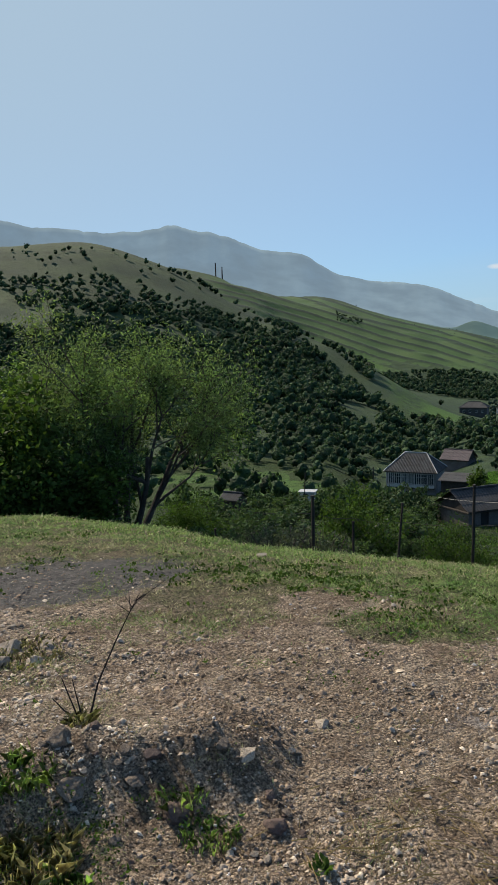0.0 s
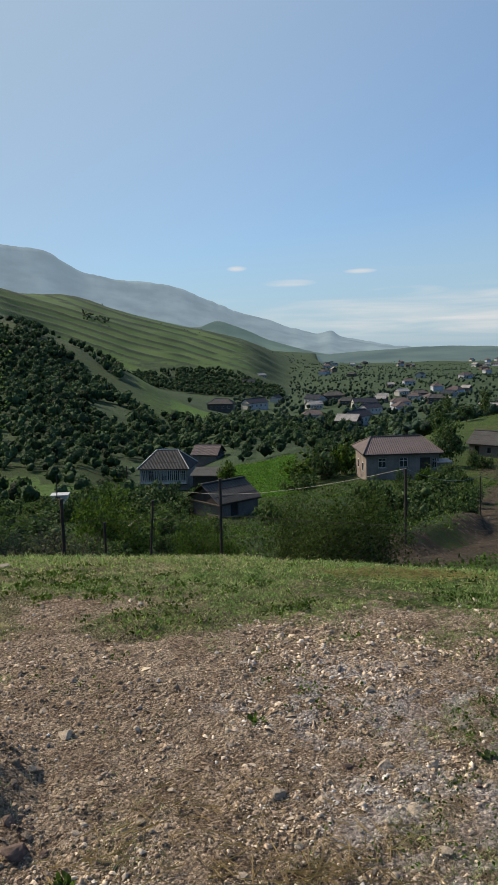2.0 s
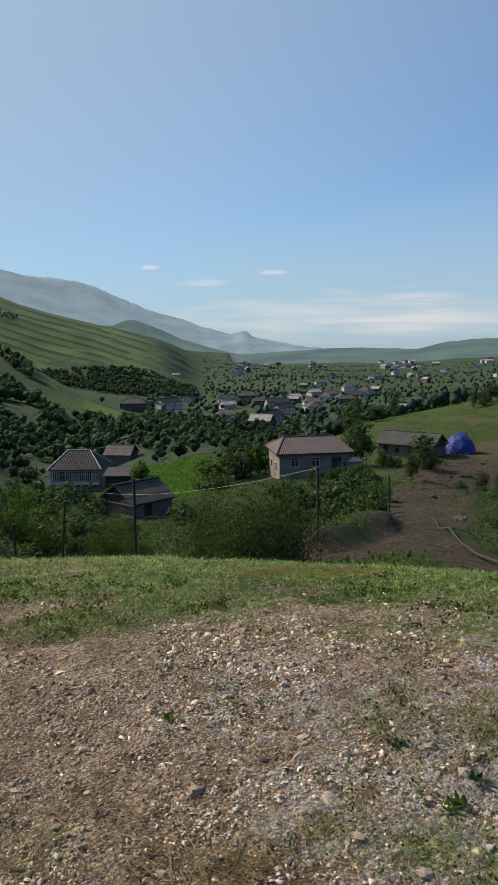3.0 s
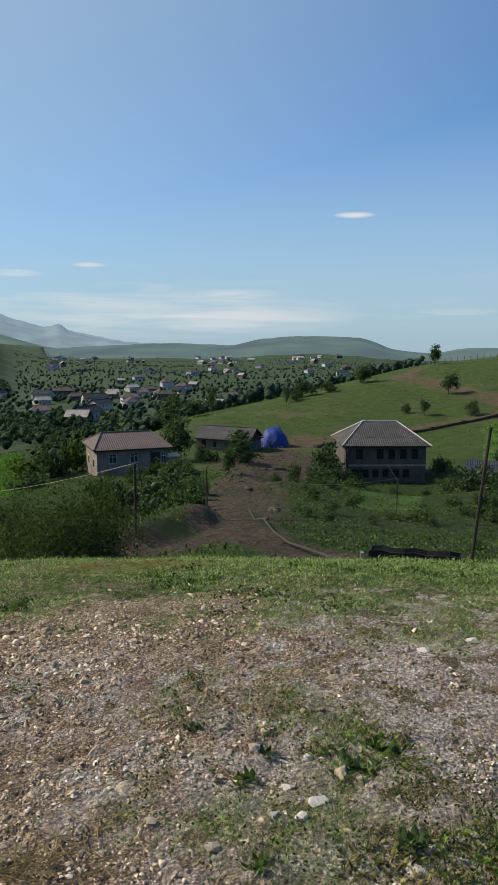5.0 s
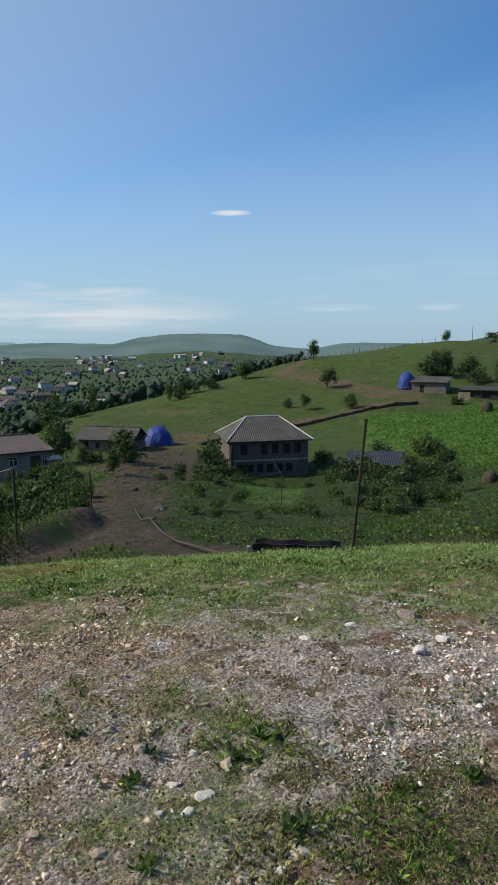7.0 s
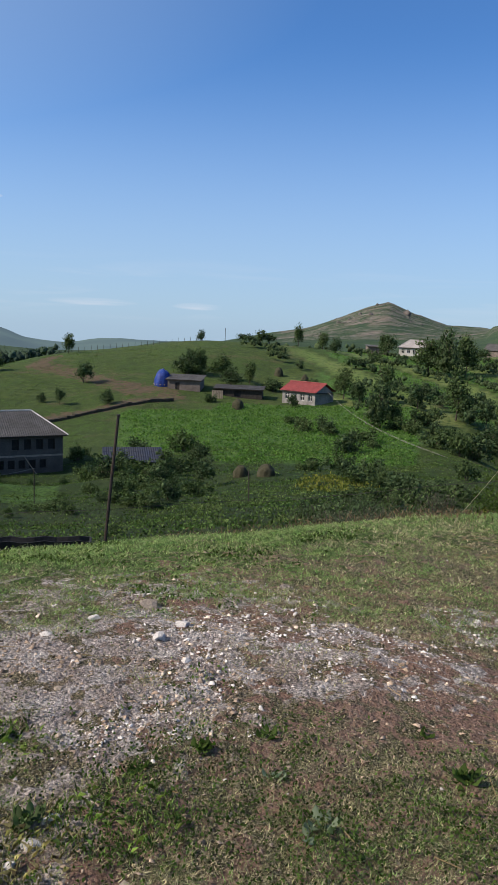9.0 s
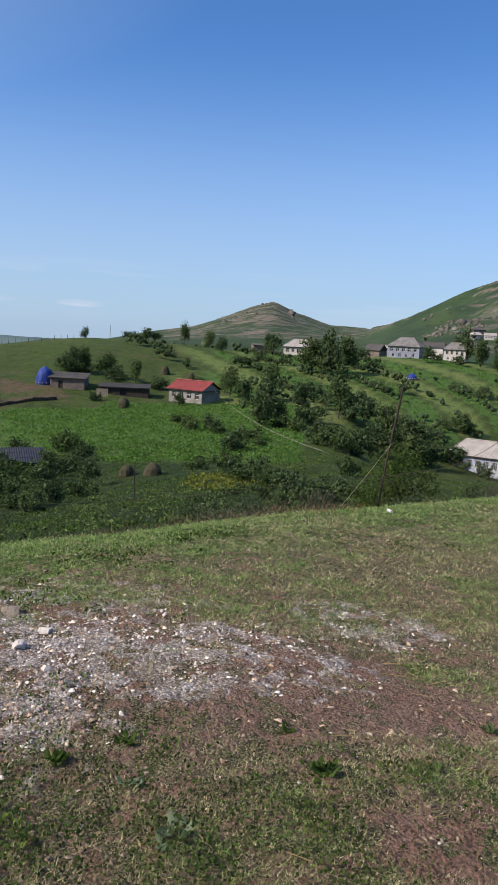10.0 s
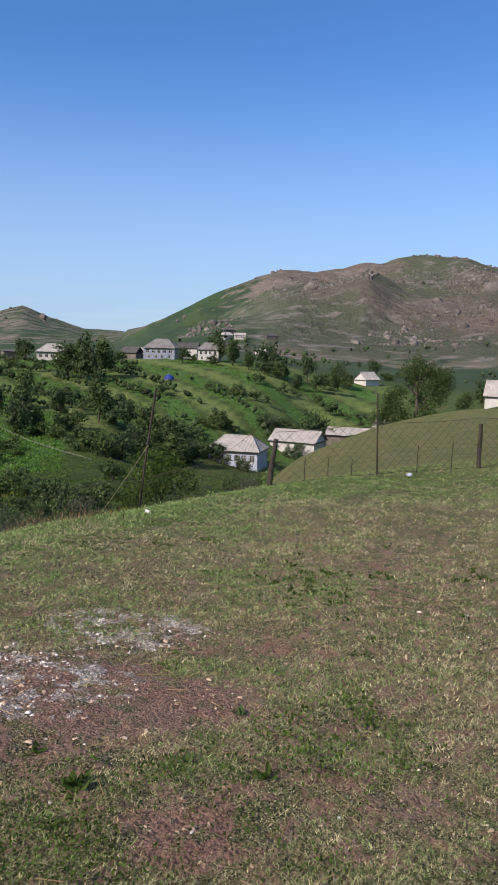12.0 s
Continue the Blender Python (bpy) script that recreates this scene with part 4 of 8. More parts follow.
M_LEAF_FOREST = leaf_mat("forest_leaf", (0.032, 0.062, 0.03), (0.052, 0.085, 0.038), 0.6, 0.2, fine=1.1, bump=1.0, bump_dist=0.9)
# village leaves tinted bluish: distance haze put into the leaf colour
M_LEAF_VILLAGE_HAZED = leaf_mat("haze_tinted_garden_leaf", (0.034, 0.062, 0.043), (0.05, 0.08, 0.052), 0.5, 0.2, fine=1.1, bump=1.0, bump_dist=0.9)
M_RUBBLE = mat("earthy_rubble", (0.26, 0.205, 0.155), 0.95, (0.16, 0.125, 0.095), 6.0, 45.0, 0.6)
M_LEAF_BUSH = leaf_mat("bush_leaf", (0.04, 0.064, 0.018), (0.06, 0.085, 0.024), 0.6, 0.22)
M_LEAF_PALE = leaf_mat("pale_leaf", (0.11, 0.12, 0.085), (0.07, 0.09, 0.05), 0.5, 0.3)
M_LEAF_YELLOW = leaf_mat("yellow_leaf", (0.17, 0.17, 0.035), (0.1, 0.13, 0.03), 0.4, 0.35)
M_LEAF_CROP = leaf_mat("crop_leaf", (0.075, 0.16, 0.034), (0.1, 0.18, 0.042), 0.45, 0.35)
M_DRY = leaf_mat("dry_weed", (0.12, 0.085, 0.052), (0.16, 0.115, 0.07), 0.5, 0.2)
M_STRAW = leaf_mat("straw", (0.36, 0.27, 0.14), (0.28, 0.2, 0.11), 0.35, 0.2)
M_GRASS = leaf_mat("grass_blade", (0.2, 0.21, 0.1), (0.4, 0.34, 0.23), 0.6, 0.35, fine=38.0, scale=7.0, grain=(0.35, 1.75))
M_LAWN = leaf_mat("lawn_blade", (0.12, 0.21, 0.065), (0.24, 0.3, 0.12), 0.6, 0.4, fine=38.0, scale=7.0, grain=(0.35, 1.75))
M_WEED = leaf_mat("rough_weed", (0.05, 0.096, 0.025), (0.085, 0.12, 0.038), 0.6, 0.3, fine=1.4, grain=(0.4, 1.7))
M_WHITE = mat("white_chip", (0.6, 0.565, 0.525), 0.9, (0.43, 0.395, 0.36), 8.0, 60.0, 0.4, island=0.4)
M_CLOD = mat("earth_clod", (0.38, 0.29, 0.21), 0.95, (0.2, 0.145, 0.1), 8.0, 60.0, 0.6, island=0.5)
M_PEBBLE = mat("limestone", (0.6, 0.505, 0.39), 0.9, (0.43, 0.34, 0.25), 6.0, 60.0, 0.4, island=0.5)
M_ROCK = mat("loose_stone", (0.47, 0.39, 0.3), 0.9, (0.33, 0.265, 0.2), 9.0, 70.0, 0.5, obj_random=0.3)
M_CHALK = mat("white_broken_stone", (0.66, 0.63, 0.59), 0.9, (0.5, 0.46, 0.42), 9.0, 70.0, 0.5)
M_ROCK_RED = mat("red_brown_stone", (0.2, 0.13, 0.1), 0.9, (0.13, 0.1, 0.085), 12.0, 70.0, 0.6)
M_BOULDER = mat("grey_crag", (0.15, 0.135, 0.122), 0.95, (0.09, 0.08, 0.073), 0.08, 0.6, 0.6, island=0.3)


# ---------------------------------------------------------------- leaves
def quads(centres, size, rng, aspect=0.6, flat=0.0, up=None):
    """One leaf, a lozenge of four corners, at each centre."""
    n = len(centres)
    a = rng.normal(size=(n, 3))
    if up is not None:
        a = a * (1 - up) + np.array([0, 0, 1.0]) * up * 1.5
    a /= np.linalg.norm(a, axis=1)[:, None]
    b = np.cross(a, rng.normal(size=(n, 3)) * [1, 1, 1 - flat])
    b /= np.linalg.norm(b, axis=1)[:, None] + 1e-9
    s = (size * rng.uniform(0.6, 1.35, n))[:, None]
    v = np.stack([centres - a * s * 0.5, centres + b * s * 0.5 * aspect, centres + a * s * 0.5, centres - b * s * 0.5 * aspect], 1)
    return v.reshape(-1, 3)


def icosa(level=1):
    bm = bmesh.new()
    bmesh.ops.create_icosphere(bm, subdivisions=level, radius=1.0)
    v = np.array([p.co[:] for p in bm.verts])
    f = np.array([[q.index for q in g.verts] for g in bm.faces])
    bm.free()
    return v, f


ICO_V, ICO_F = icosa()


def crown_mesh(name, rng, w, h, z0, lumps, leaves, size, material, aspect=0.6, core=0.36):
    """An uneven crown: leaves crowded on the outside of many lumps, over ragged dark cores."""
    C, R = [], []
    for k in range(lumps):
        d = rng.normal(size=3)
        d /= np.linalg.norm(d)
        q = rng.uniform(0.2, 0.92) if k else 0.0
        C.append([d[0] * q * w / 2, d[1] * q * w / 2, z0 + h / 2 + d[2] * q * h / 2])
        R.append(rng.uniform(0.13, 0.3) * min(w, h))
    C, R = np.array(C), np.array(R)
    who = rng.integers(0, lumps, leaves)
    d = rng.normal(size=(leaves, 3))
    d /= np.linalg.norm(d, axis=1)[:, None]
    pts = C[who] + d * (R[who] * rng.uniform(0.55, 1.25, leaves))[:, None]
    V = [quads(pts, size, rng, aspect)]
    faces4 = np.arange(leaves * 4).reshape(-1, 4)
    tri = [np.stack([faces4[:, 0], faces4[:, 1], faces4[:, 2]], 1), np.stack([faces4[:, 0], faces4[:, 2], faces4[:, 3]], 1)]
    off = leaves * 4
    if core:
        for c, r in zip(C, R):
            V.append(ICO_V * (r * core * rng.uniform(0.7, 1.2, (len(ICO_V), 1))) + c)
            tri.append(ICO_F + off)
            off += len(ICO_V)
    return mesh_of(name, np.concatenate(V), np.concatenate(tri), material)


def limb_mesh(name, rng, h, r, spread, limbs, material=None, lean=0.0):
    bm = bmesh.new()
    top = Vector((lean * h * 0.3, 0, h * 0.72))
    add_tube(bm, [(0, 0, -0.25), (0.02 * h * rng.normal(), 0.02 * h * rng.normal(), h * 0.3), top], [r, r * 0.75, r * 0.3], 7)
    for k in range(limbs):
        a = 2 * math.pi * (k + rng.uniform(-0.3, 0.3)) / limbs
        z = h * rng.uniform(0.22, 0.5)
        e = spread * rng.uniform(0.6, 1.0)
        add_tube(bm, [(0, 0, z), (math.cos(a) * e * 0.5, math.sin(a) * e * 0.5, z + h * 0.16), (math.cos(a) * e, math.sin(a) * e, z + h * rng.uniform(0.25, 0.42))],
                 [r * 0.5, r * 0.35, r * 0.1], 5)
    me = bpy.data.meshes.new(name)
    bm.to_mesh(me)
    bm.free()
    me.materials.append(material or M_BARK)
    return me


def plant(name, label, category, group, crown, trunk, m, s=1.0):
    k = m.translation.x * 12.9898 + m.translation.y * 78.233
    wide, deep, tall = (1 + 0.24 * math.sin(k * q) for q in (1.0, 1.7, 2.3))
    t = thing(name, m @ Matrix.Diagonal((s * wide, s * deep, s * tall, 1)), label, category, group)
    piece("trunk" if category == "tree" else "stem", trunk or SHRUB_STEMS, t)
    piece("crown", crown, t)
    return t


rng = np.random.default_rng(11)


def stems():
    bm = bmesh.new()
    for k in range(6):
        a = k * 1.05
        add_tube(bm, [(0.05 * math.cos(a), 0.05 * math.sin(a), -0.2), (0.3 * math.cos(a), 0.3 * math.sin(a), 0.5), (0.55 * math.cos(a + 0.3), 0.55 * math.sin(a + 0.3), 1.1)], [0.035, 0.025, 0.01], 5)
    me = bpy.data.meshes.new("stems")
    bm.to_mesh(me)
    bm.free()
    me.materials.append(M_BARK)
    return me


SHRUB_STEMS = stems()
TREES = []
for k in range(4):
    hh = (6.0, 7.0, 5.2, 8.0)[k]
    TREES.append((crown_mesh("crown", rng, 5.4, hh * 0.92, hh * 0.06, 24, 1400, 0.42, M_LEAF_DARK if k % 2 else M_LEAF_WOODS), limb_mesh("trunk", rng, hh, 0.16, 1.5, 5)))
BUSHES = []
for k in range(4):
    BUSHES.append(crown_mesh("crown", rng, 3.4, 2.3, -0.2, 18, 850, 0.27, (M_LEAF_DARK, M_LEAF_WOODS, M_LEAF_FRESH, M_LEAF_DARK)[k]))
NEAR_BUSH = [crown_mesh("crown", rng, 3.2, 3.0, -0.2, 24, 6500, 0.12, M_LEAF_FRESH, 0.6, core=0.0), crown_mesh("crown", rng, 2.6, 1.7, -0.2, 16, 2200, 0.12, M_LEAF_DARK, 0.5, core=0.0),
             crown_mesh("crown", rng, 1.6, 1.5, -0.1, 9, 1700, 0.075, M_LEAF_PALE, 0.5, core=0.0), crown_mesh("crown", rng, 2.4, 1.3, -0.2, 14, 2200, 0.095, M_LEAF_YELLOW, 0.5, core=0.0),
             crown_mesh("crown", rng, 2.6, 2.0, -0.2, 16, 2200, 0.12, M_LEAF_WOODS, 0.5, core=0.0),
             crown_mesh("crown", rng, 3.2, 3.0, -0.2, 26, 9000, 0.095, M_LEAF_BUSH, 0.55, core=0.0)]


def bush_at(az, r, s, k, label="dense green shrub on the slope", group="shrubs on the slopes", near=False, dz=0.0):
    src = NEAR_BUSH if near else BUSHES
    plant("shrub", label, "shrub", group, src[k], None, facing(az, r, 37.0 * (az % 7), dz), s)


def tree_at(az, r, s, k, label="leafy green tree with a rounded crown", group="trees in the valley", dz=0.0):
    plant("tree", label, "tree", group, TREES[k][0], TREES[k][1], facing(az, r, 53.0 * (az % 5), dz), s)


# ---------------------------------------------------------------- houses
def sheet_slope(a, b, sa, sb, depth, rise, z0, pitch=0.3, amp=0.06, rows=3):
    """Corrugated sheets from the eave a-b (plan points) up to the ridge; sa, sb: how far along the eave the hips end."""
    bm = bmesh.new()
    a, b = Vector((*a, 0)), Vector((*b, 0))
    e = (b - a)
    L = e.length
    e.normalize()
    inw = Vector((-e.y, e.x, 0))
    n = max(4, int(L / pitch * 2))
    prev = None
    for i in range(n + 1):
        s = L * i / n
        d = depth
        if sa > 0:
            d = min(d, depth * s / sa)
        if sb < L:
            d = min(d, depth * (L - s) / (L - sb))
        d = max(d, 0.01)
        col = []
        for j in range(rows):
            for q, lap in ((depth * j / rows, 0.03), (depth * (j + 1) / rows, 0.0)):
                q = min(d, q)
                col.append(bm.verts.new(a + e * s + inw * q + Vector((0, 0, z0 + rise * q / depth + amp * (i % 2) + lap + 0.03))))
        if prev:
            for k in range(len(col) - 1):
                if (col[k + 1].co - col[k].co).length + (prev[k + 1].co - prev[k].co).length > 0.015:
                    bm.faces.new((prev[k], col[k], col[k + 1], prev[k + 1]))
        prev = col
    bmesh.ops.delete(bm, geom=[v for v in bm.verts if not v.link_faces], context="VERTS")
    return bm


def holed_wall(bm, x0, x1, z0, z1, y0, y1, holes):
    """A wall along x with rectangular openings through it: (xa, xb, za, zb)."""
    xs = sorted({x0, x1, *(h[0] for h in holes), *(h[1] for h in holes)})
    for xa, xb in zip(xs, xs[1:]):
        cuts = sorted((h[2], h[3]) for h in holes if h[0] < (xa + xb) / 2 < h[1])
        z = z0
        for za, zb in cuts:
            if za > z + 1e-3:
                add_box(bm, xa, xb, y0, y1, z, za)
            z = zb
        if z1 > z + 1e-3:
            add_box(bm, xa, xb, y0, y1, z, z1)


def window_in(parent, xa, xb, za, zb, y, mullions=1, frame_mat=None, glazed=True, rail=False):
    f = bmesh.new()
    t = 0.07
    panes, n = [], mullions + 1
    zs_ = (za + t, za + (zb - za) * 0.68 - 0.03, za + (zb - za) * 0.68 + 0.03, zb - t) if rail else (za + t, zb - t)
    for k in range(n):
        pa, pb = xa + t + (xb - xa - 2 * t + 0.06) * k / n, xa + t + (xb - xa - 2 * t + 0.06) * (k + 1) / n - 0.06
        panes += [(pa, pb, zs_[j], zs_[j + 1]) for j in range(0, len(zs_), 2)]
    holed_wall(f, xa, xb, za, zb, y, y + 0.08, panes)
    bmesh.ops.remove_doubles(f, verts=f.verts, dist=0.001)
    w = part("window", f, frame_mat or M_FRAME, parent)
    part("pane", box(xa + t, xb - t, y + 0.09, y + 0.11, za + t, zb - t), M_GLASS if glazed else M_DARK, w, "dark glass pane" if glazed else "dark panel standing for the shade behind an empty frame")
    part("sill", box(xa - 0.08, xb + 0.08, y - 0.1, y + 0.06, za - 0.09, za - 0.003), frame_mat or M_FRAME, w)
    return w


def house(label, m, w, d, h, rise, roof, wall_m, roof_m, holes=(), hip=0.5, over=0.45, deep=1.5, ridge_m=None, name="house", category="house",
          glazed=True, mullions=1, rows=3, side_holes=0, group="", plinth=0.0, plinth_m=None):
    """Front along x at y = 0, depth along y. hip: length of the hips as a part of the depth; 0 is a gable."""
    t = thing(name, m, label, category, group)
    wl_ = bmesh.new()
    holed_wall(wl_, -w / 2, w / 2, -deep, h, 0, 0.35, holes)
    add_box(wl_, -w / 2, w / 2, d - 0.35, d, -deep, h)
    add_box(wl_, -w / 2, -w / 2 + 0.35, 0.35, d - 0.35, -deep, h)
    add_box(wl_, w / 2 - 0.35, w / 2, 0.35, d - 0.35, -deep, h)
    bmesh.ops.remove_doubles(wl_, verts=wl_.verts, dist=0.001)
    part("wall", wl_, wall_m, t)
    part("floor_slab", box(-w / 2 + 0.36, w / 2 - 0.36, 0.36, d - 0.36, -0.3, 0.0), M_DARK, t)
    for q in holes:
        if len(q) > 4 and q[4] == "door":
            dr = part("door", box(q[0] + 0.02, q[1] - 0.02, 0.12, 0.18, q[2], q[3]), M_WOOD, t, "dark wooden door")
            part("handle", box(q[1] - 0.2, q[1] - 0.14, 0.07, 0.12, q[2] + 0.95, q[2] + 1.1), M_STEEL, dr)
        elif len(q) > 4 and q[4] == "open":
            # a dark panel fills the hole, standing in for the unlit room
            part("opening", box(q[0], q[1], 0.30, 0.34, q[2], q[3]), M_DARK, t, "dark panel standing for the shade in an unglazed window")
        else:
            window_in(t, q[0], q[1], q[2], q[3], 0.1, mullions, glazed=glazed, rail=True)
    for s in range(side_holes):
        # windows of the side walls, framed proud of the wall
        y = d * (s + 0.7) / (side_holes + 0.4)
        for sx in (-1, 1):
            fb = box(sx * w / 2 - 0.04, sx * w / 2 + 0.04, y - 0.55, y + 0.55, 0.95, 2.2)
            sw = part("window", fb, M_FRAME, t)
            part("pane", box(sx * (w / 2 + 0.045) - 0.004, sx * (w / 2 + 0.045) + 0.004, y - 0.45, y + 0.45, 1.05, 2.1), M_GLASS, sw)
    if plinth:
        part("plinth", box(-w / 2 - 0.08, w / 2 + 0.08, -0.08, d + 0.08, -deep, plinth), plinth_m or M_CONCRETE, t)
    X0, X1, Y0, Y1 = -w / 2 - over, w / 2 + over, -over, d + over
    dep = (Y1 - Y0) / 2
    hl = hip * (Y1 - Y0)
    if roof == "mono":
        part("roof", sheet_slope((X0, Y0), (X1, Y0), 0, X1 - X0, Y1 - Y0, rise, h, rows=rows), roof_m, t)
        part("eave_board", box(X0 + 0.02, X1 - 0.02, Y0 + 0.05, Y0 + 0.15, h - 0.12, h - 0.003), M_WOOD, t)
        for y0, y1, za, zb in ((0, d, h, h + rise * 0.9),):
            for sx in (-1, 1):
                g = bmesh.new()
                xa, xb = (sx * w / 2 - 0.3 * (sx > 0), sx * w / 2 + 0.3 * (sx < 0))
                vv = [g.verts.new(p) for p in ((xa, y0, za), (xb, y0, za), (xb, y1, za), (xa, y1, za), (xb, y1, zb), (xa, y1, zb))]
                for q in ((0, 1, 2, 3), (0, 5, 4, 1), (1, 4, 2), (0, 3, 5), (2, 4, 5, 3)):
                    g.faces.new([vv[k] for k in q])
                part("gable", g, wall_m, t)
        return t
    rf = part("roof_slope", sheet_slope((X0, Y0), (X1, Y0), hl, X1 - X0 - hl, dep, rise, h, rows=rows), roof_m, t)
    part("roof_slope", sheet_slope((X1, Y1), (X0, Y1), hl, X1 - X0 - hl, dep, rise, h, rows=rows), roof_m, t)
    if hip:
        part("roof_slope", sheet_slope((X1, Y0), (X1, Y1), dep, dep, hl, rise, h, rows=rows), roof_m, t)
        part("roof_slope", sheet_slope((X0, Y1), (X0, Y0), dep, dep, hl, rise, h, rows=rows), roof_m, t)
    # boards along the eaves, and the ceiling under the roof
    eb = bmesh.new()
    add_box(eb, X0 + 0.03, X1 - 0.03, Y0 + 0.03, Y1 - 0.03, h - 0.1, h - 0.01)
    part("soffit", eb, M_WOOD, t)
    yr = (Y0 + Y1) / 2
    zr = h + rise + 0.1
    part("ridge_cap", tube([(X0 + hl, yr, zr), (X1 - hl, yr, zr)], 0.12, 6), ridge_m or roof_m, t)
    if hip:
        for sx, xe in ((1, X0), (-1, X1)):
            for ye in (Y0, Y1):
                part("hip_cap", tube([(xe, ye, h + 0.12), (xe + sx * hl, yr, zr)], 0.09, 6), ridge_m or roof_m, t)
    if not hip:
        for sx in (-1, 1):
            g = bmesh.new()
            xa, xb = sorted((sx * w / 2, sx * (w / 2 - 0.25)))
            hz = h + rise * (d / 2) / dep - 0.05
            vv = [g.verts.new(p) for p in ((xa, 0, h - 0.12), (xa, d, h - 0.12), (xa, d / 2, hz), (xb, 0, h - 0.12), (xb, d, h - 0.12), (xb, d / 2, hz))]
            for q in ((0, 1, 2), (5, 4, 3), (0, 2, 5, 3), (1, 4, 5, 2), (0, 3, 4, 1)):
                g.faces.new([vv[k] for k in q])
            part("gable", g, M_WOOD if wall_m is M_STONE else wall_m, t)
    return t


def row_of(n, x0, x1, width, za, zb, kind=""):
    out = []
    for k in range(n):
        c = x0 + (x1 - x0) * (k + 0.5) / n
        out.append((c - width / 2, c + width / 2, za, zb) + ((kind,) if kind else ()))
    return out


# house with a glazed veranda in the valley, and its lean-to
hA = house("old house with a glazed veranda and grey corrugated roof", facing(12.1, 149, 14), 9.8, 8.4, 4.3, 3.3, "hip", M_OLDWALL, M_DARKSHEET,
           holes=[*row_of(7, -4.6, 4.6, 1.2, 1.9, 4.0), *row_of(3, -4.2, 4.2, 1.0, 0.3, 1.2, "open")], hip=0.34, ridge_m=M_RIDGE, mullions=2)
rail = bmesh.new()
add_box(rail, -4.7, 4.7, -0.5, -0.42, 1.35, 1.85)
for k in range(24):
    add_box(rail, -4.7 + k * 0.4, -4.64 + k * 0.4, -0.47, -0.43, 1.85, 4.2)
part("veranda_rail", rail, M_FRAME, hA, "white slatted veranda rail")
part("veranda_floor", box(-4.8, 4.8, -0.55, -0.003, 1.2, 1.34), M_WOOD, hA)
house("low lean-to with a pale sheet roof", facing(15.3, 143, 14), 5.0, 4.0, 2.2, 0.9, "mono", M_WOOD, M_ASBESTOS, name="lean_to", category="shed")
house("small house with a faded pinkish roof among trees", facing(15.3, 176, 20), 6.0, 6.0, 2.4, 2.0, "gable", M_STONE, M_PINK, hip=0)
# dark barn
house("dark wooden barn with a sagging sheet roof", facing(17.9, 67, -40), 4.6, 4.4, 1.5, 1.5, "gable", M_STONE, M_DARKSHEET, holes=[(-1.0, -0.1, 0.2, 1.4, "door")], hip=0, over=0.3, name="barn", category="barn")
# stone house with the brown-pink roof
hC = house("stone village house with a brown-pink metal roof and white windows", facing(30.5, 101, -13), 9.8, 8.6, 3.6, 1.75, "hip", M_STONE_PALE, M_PINK,
           holes=[(-3.3, -2.2, 1.75, 3.05), (-0.4, 0.7, 1.75, 3.05), (2.35, 3.7, 0.75, 3.0, "door"), (3.95, 4.6, 1.5, 2.9), (-0.2, 1.2, -0.2, 0.7, "open")], hip=0.2, over=0.5, mullions=1, side_holes=2, rows=1)
part("porch", box(4.6, 6.5, -0.6, 2.0, -1.2, 2.3), M_STONE, hC, "small stone porch")
part("porch_roof", box(4.45, 6.65, -0.75, 2.1, 2.31, 2.45), M_ASBESTOS_PALE, hC, "flat pale porch roof")
# long shed behind it
house("long stone shed with a grey gabled sheet roof", facing(37.3, 127, 25), 9.8, 5.6, 2.0, 1.9, "gable", M_STONE, M_ASBESTOS,
      holes=[(-4.0, -3.1, 0.1, 1.75, "open"), (-1.8, -1.1, 0.6, 1.5, "open"), (0.6, 1.4, 0.6, 1.5, "open"), (2.9, 3.6, 0.6, 1.5, "open")], hip=0, name="shed", category="shed")
# unfinished two-storey house
hE = house("unfinished two-storey block house with a grey hipped roof", facing(49.9, 104.5, -13), 11.3, 9.4, 5.2, 2.9, "hip", M_BLOCK, M_ASBESTOS,
           holes=[*row_of(4, -1.6, 4.9, 0.95, 3.3, 4.75, "open"), (-4.2, -3.2, 3.3, 4.75, "open"), *row_of(6, -4.9, 3.6, 0.9, 0.7, 1.9, "open")], hip=0.36, over=0.6, ridge_m=M_RIDGE)
for k in range(3):
    part("post", box(-5.6 - 0.1, -5.6 + 0.1, -1.6 + 0.0 + 3.2 * k * 0.3, -1.4 + 3.2 * k * 0.3, -1.5, 5.0), M_WOOD, hE)
part("string_course", box(-5.68, 5.68, -0.06, -0.003, 2.35, 2.6), M_CONCRETE, hE)
part("prop", tube([(0.2, -0.4, 2.6), (1.8, -1.2, 0.0)], 0.06, 5), M_WOOD_PALE, hE, "slanting pale timber prop")
# blue-roofed shed
house("low shed with a faded blue sheet roof", facing(58.2, 98, -4), 7.4, 4.0, 1.2, 1.3, "mono", M_WOOD, M_BLUEROOF, name="shed", category="shed", over=0.3)
M_CHALKWOOD = mat("fresh_sawn_wood", (0.62, 0.56, 0.46), 0.85, (0.5, 0.43, 0.33), 2.0, 25.0, 0.3)
hp = thing("timber_heap", facing(55.9, 97, 0, 0.1), "heap of pale sawn timber beside a shed", "timber")
for k in range(22):
    a = rng.uniform(0, 6.28)
    p = Vector((rng.normal() * 0.5, rng.normal() * 0.4, abs(rng.normal()) * 0.4))
    part("plank", tube([p, p + Vector((math.cos(a) * 0.8, math.sin(a) * 0.4, rng.uniform(-0.1, 0.7)))], 0.07, 4), M_CHALKWOOD, hp)
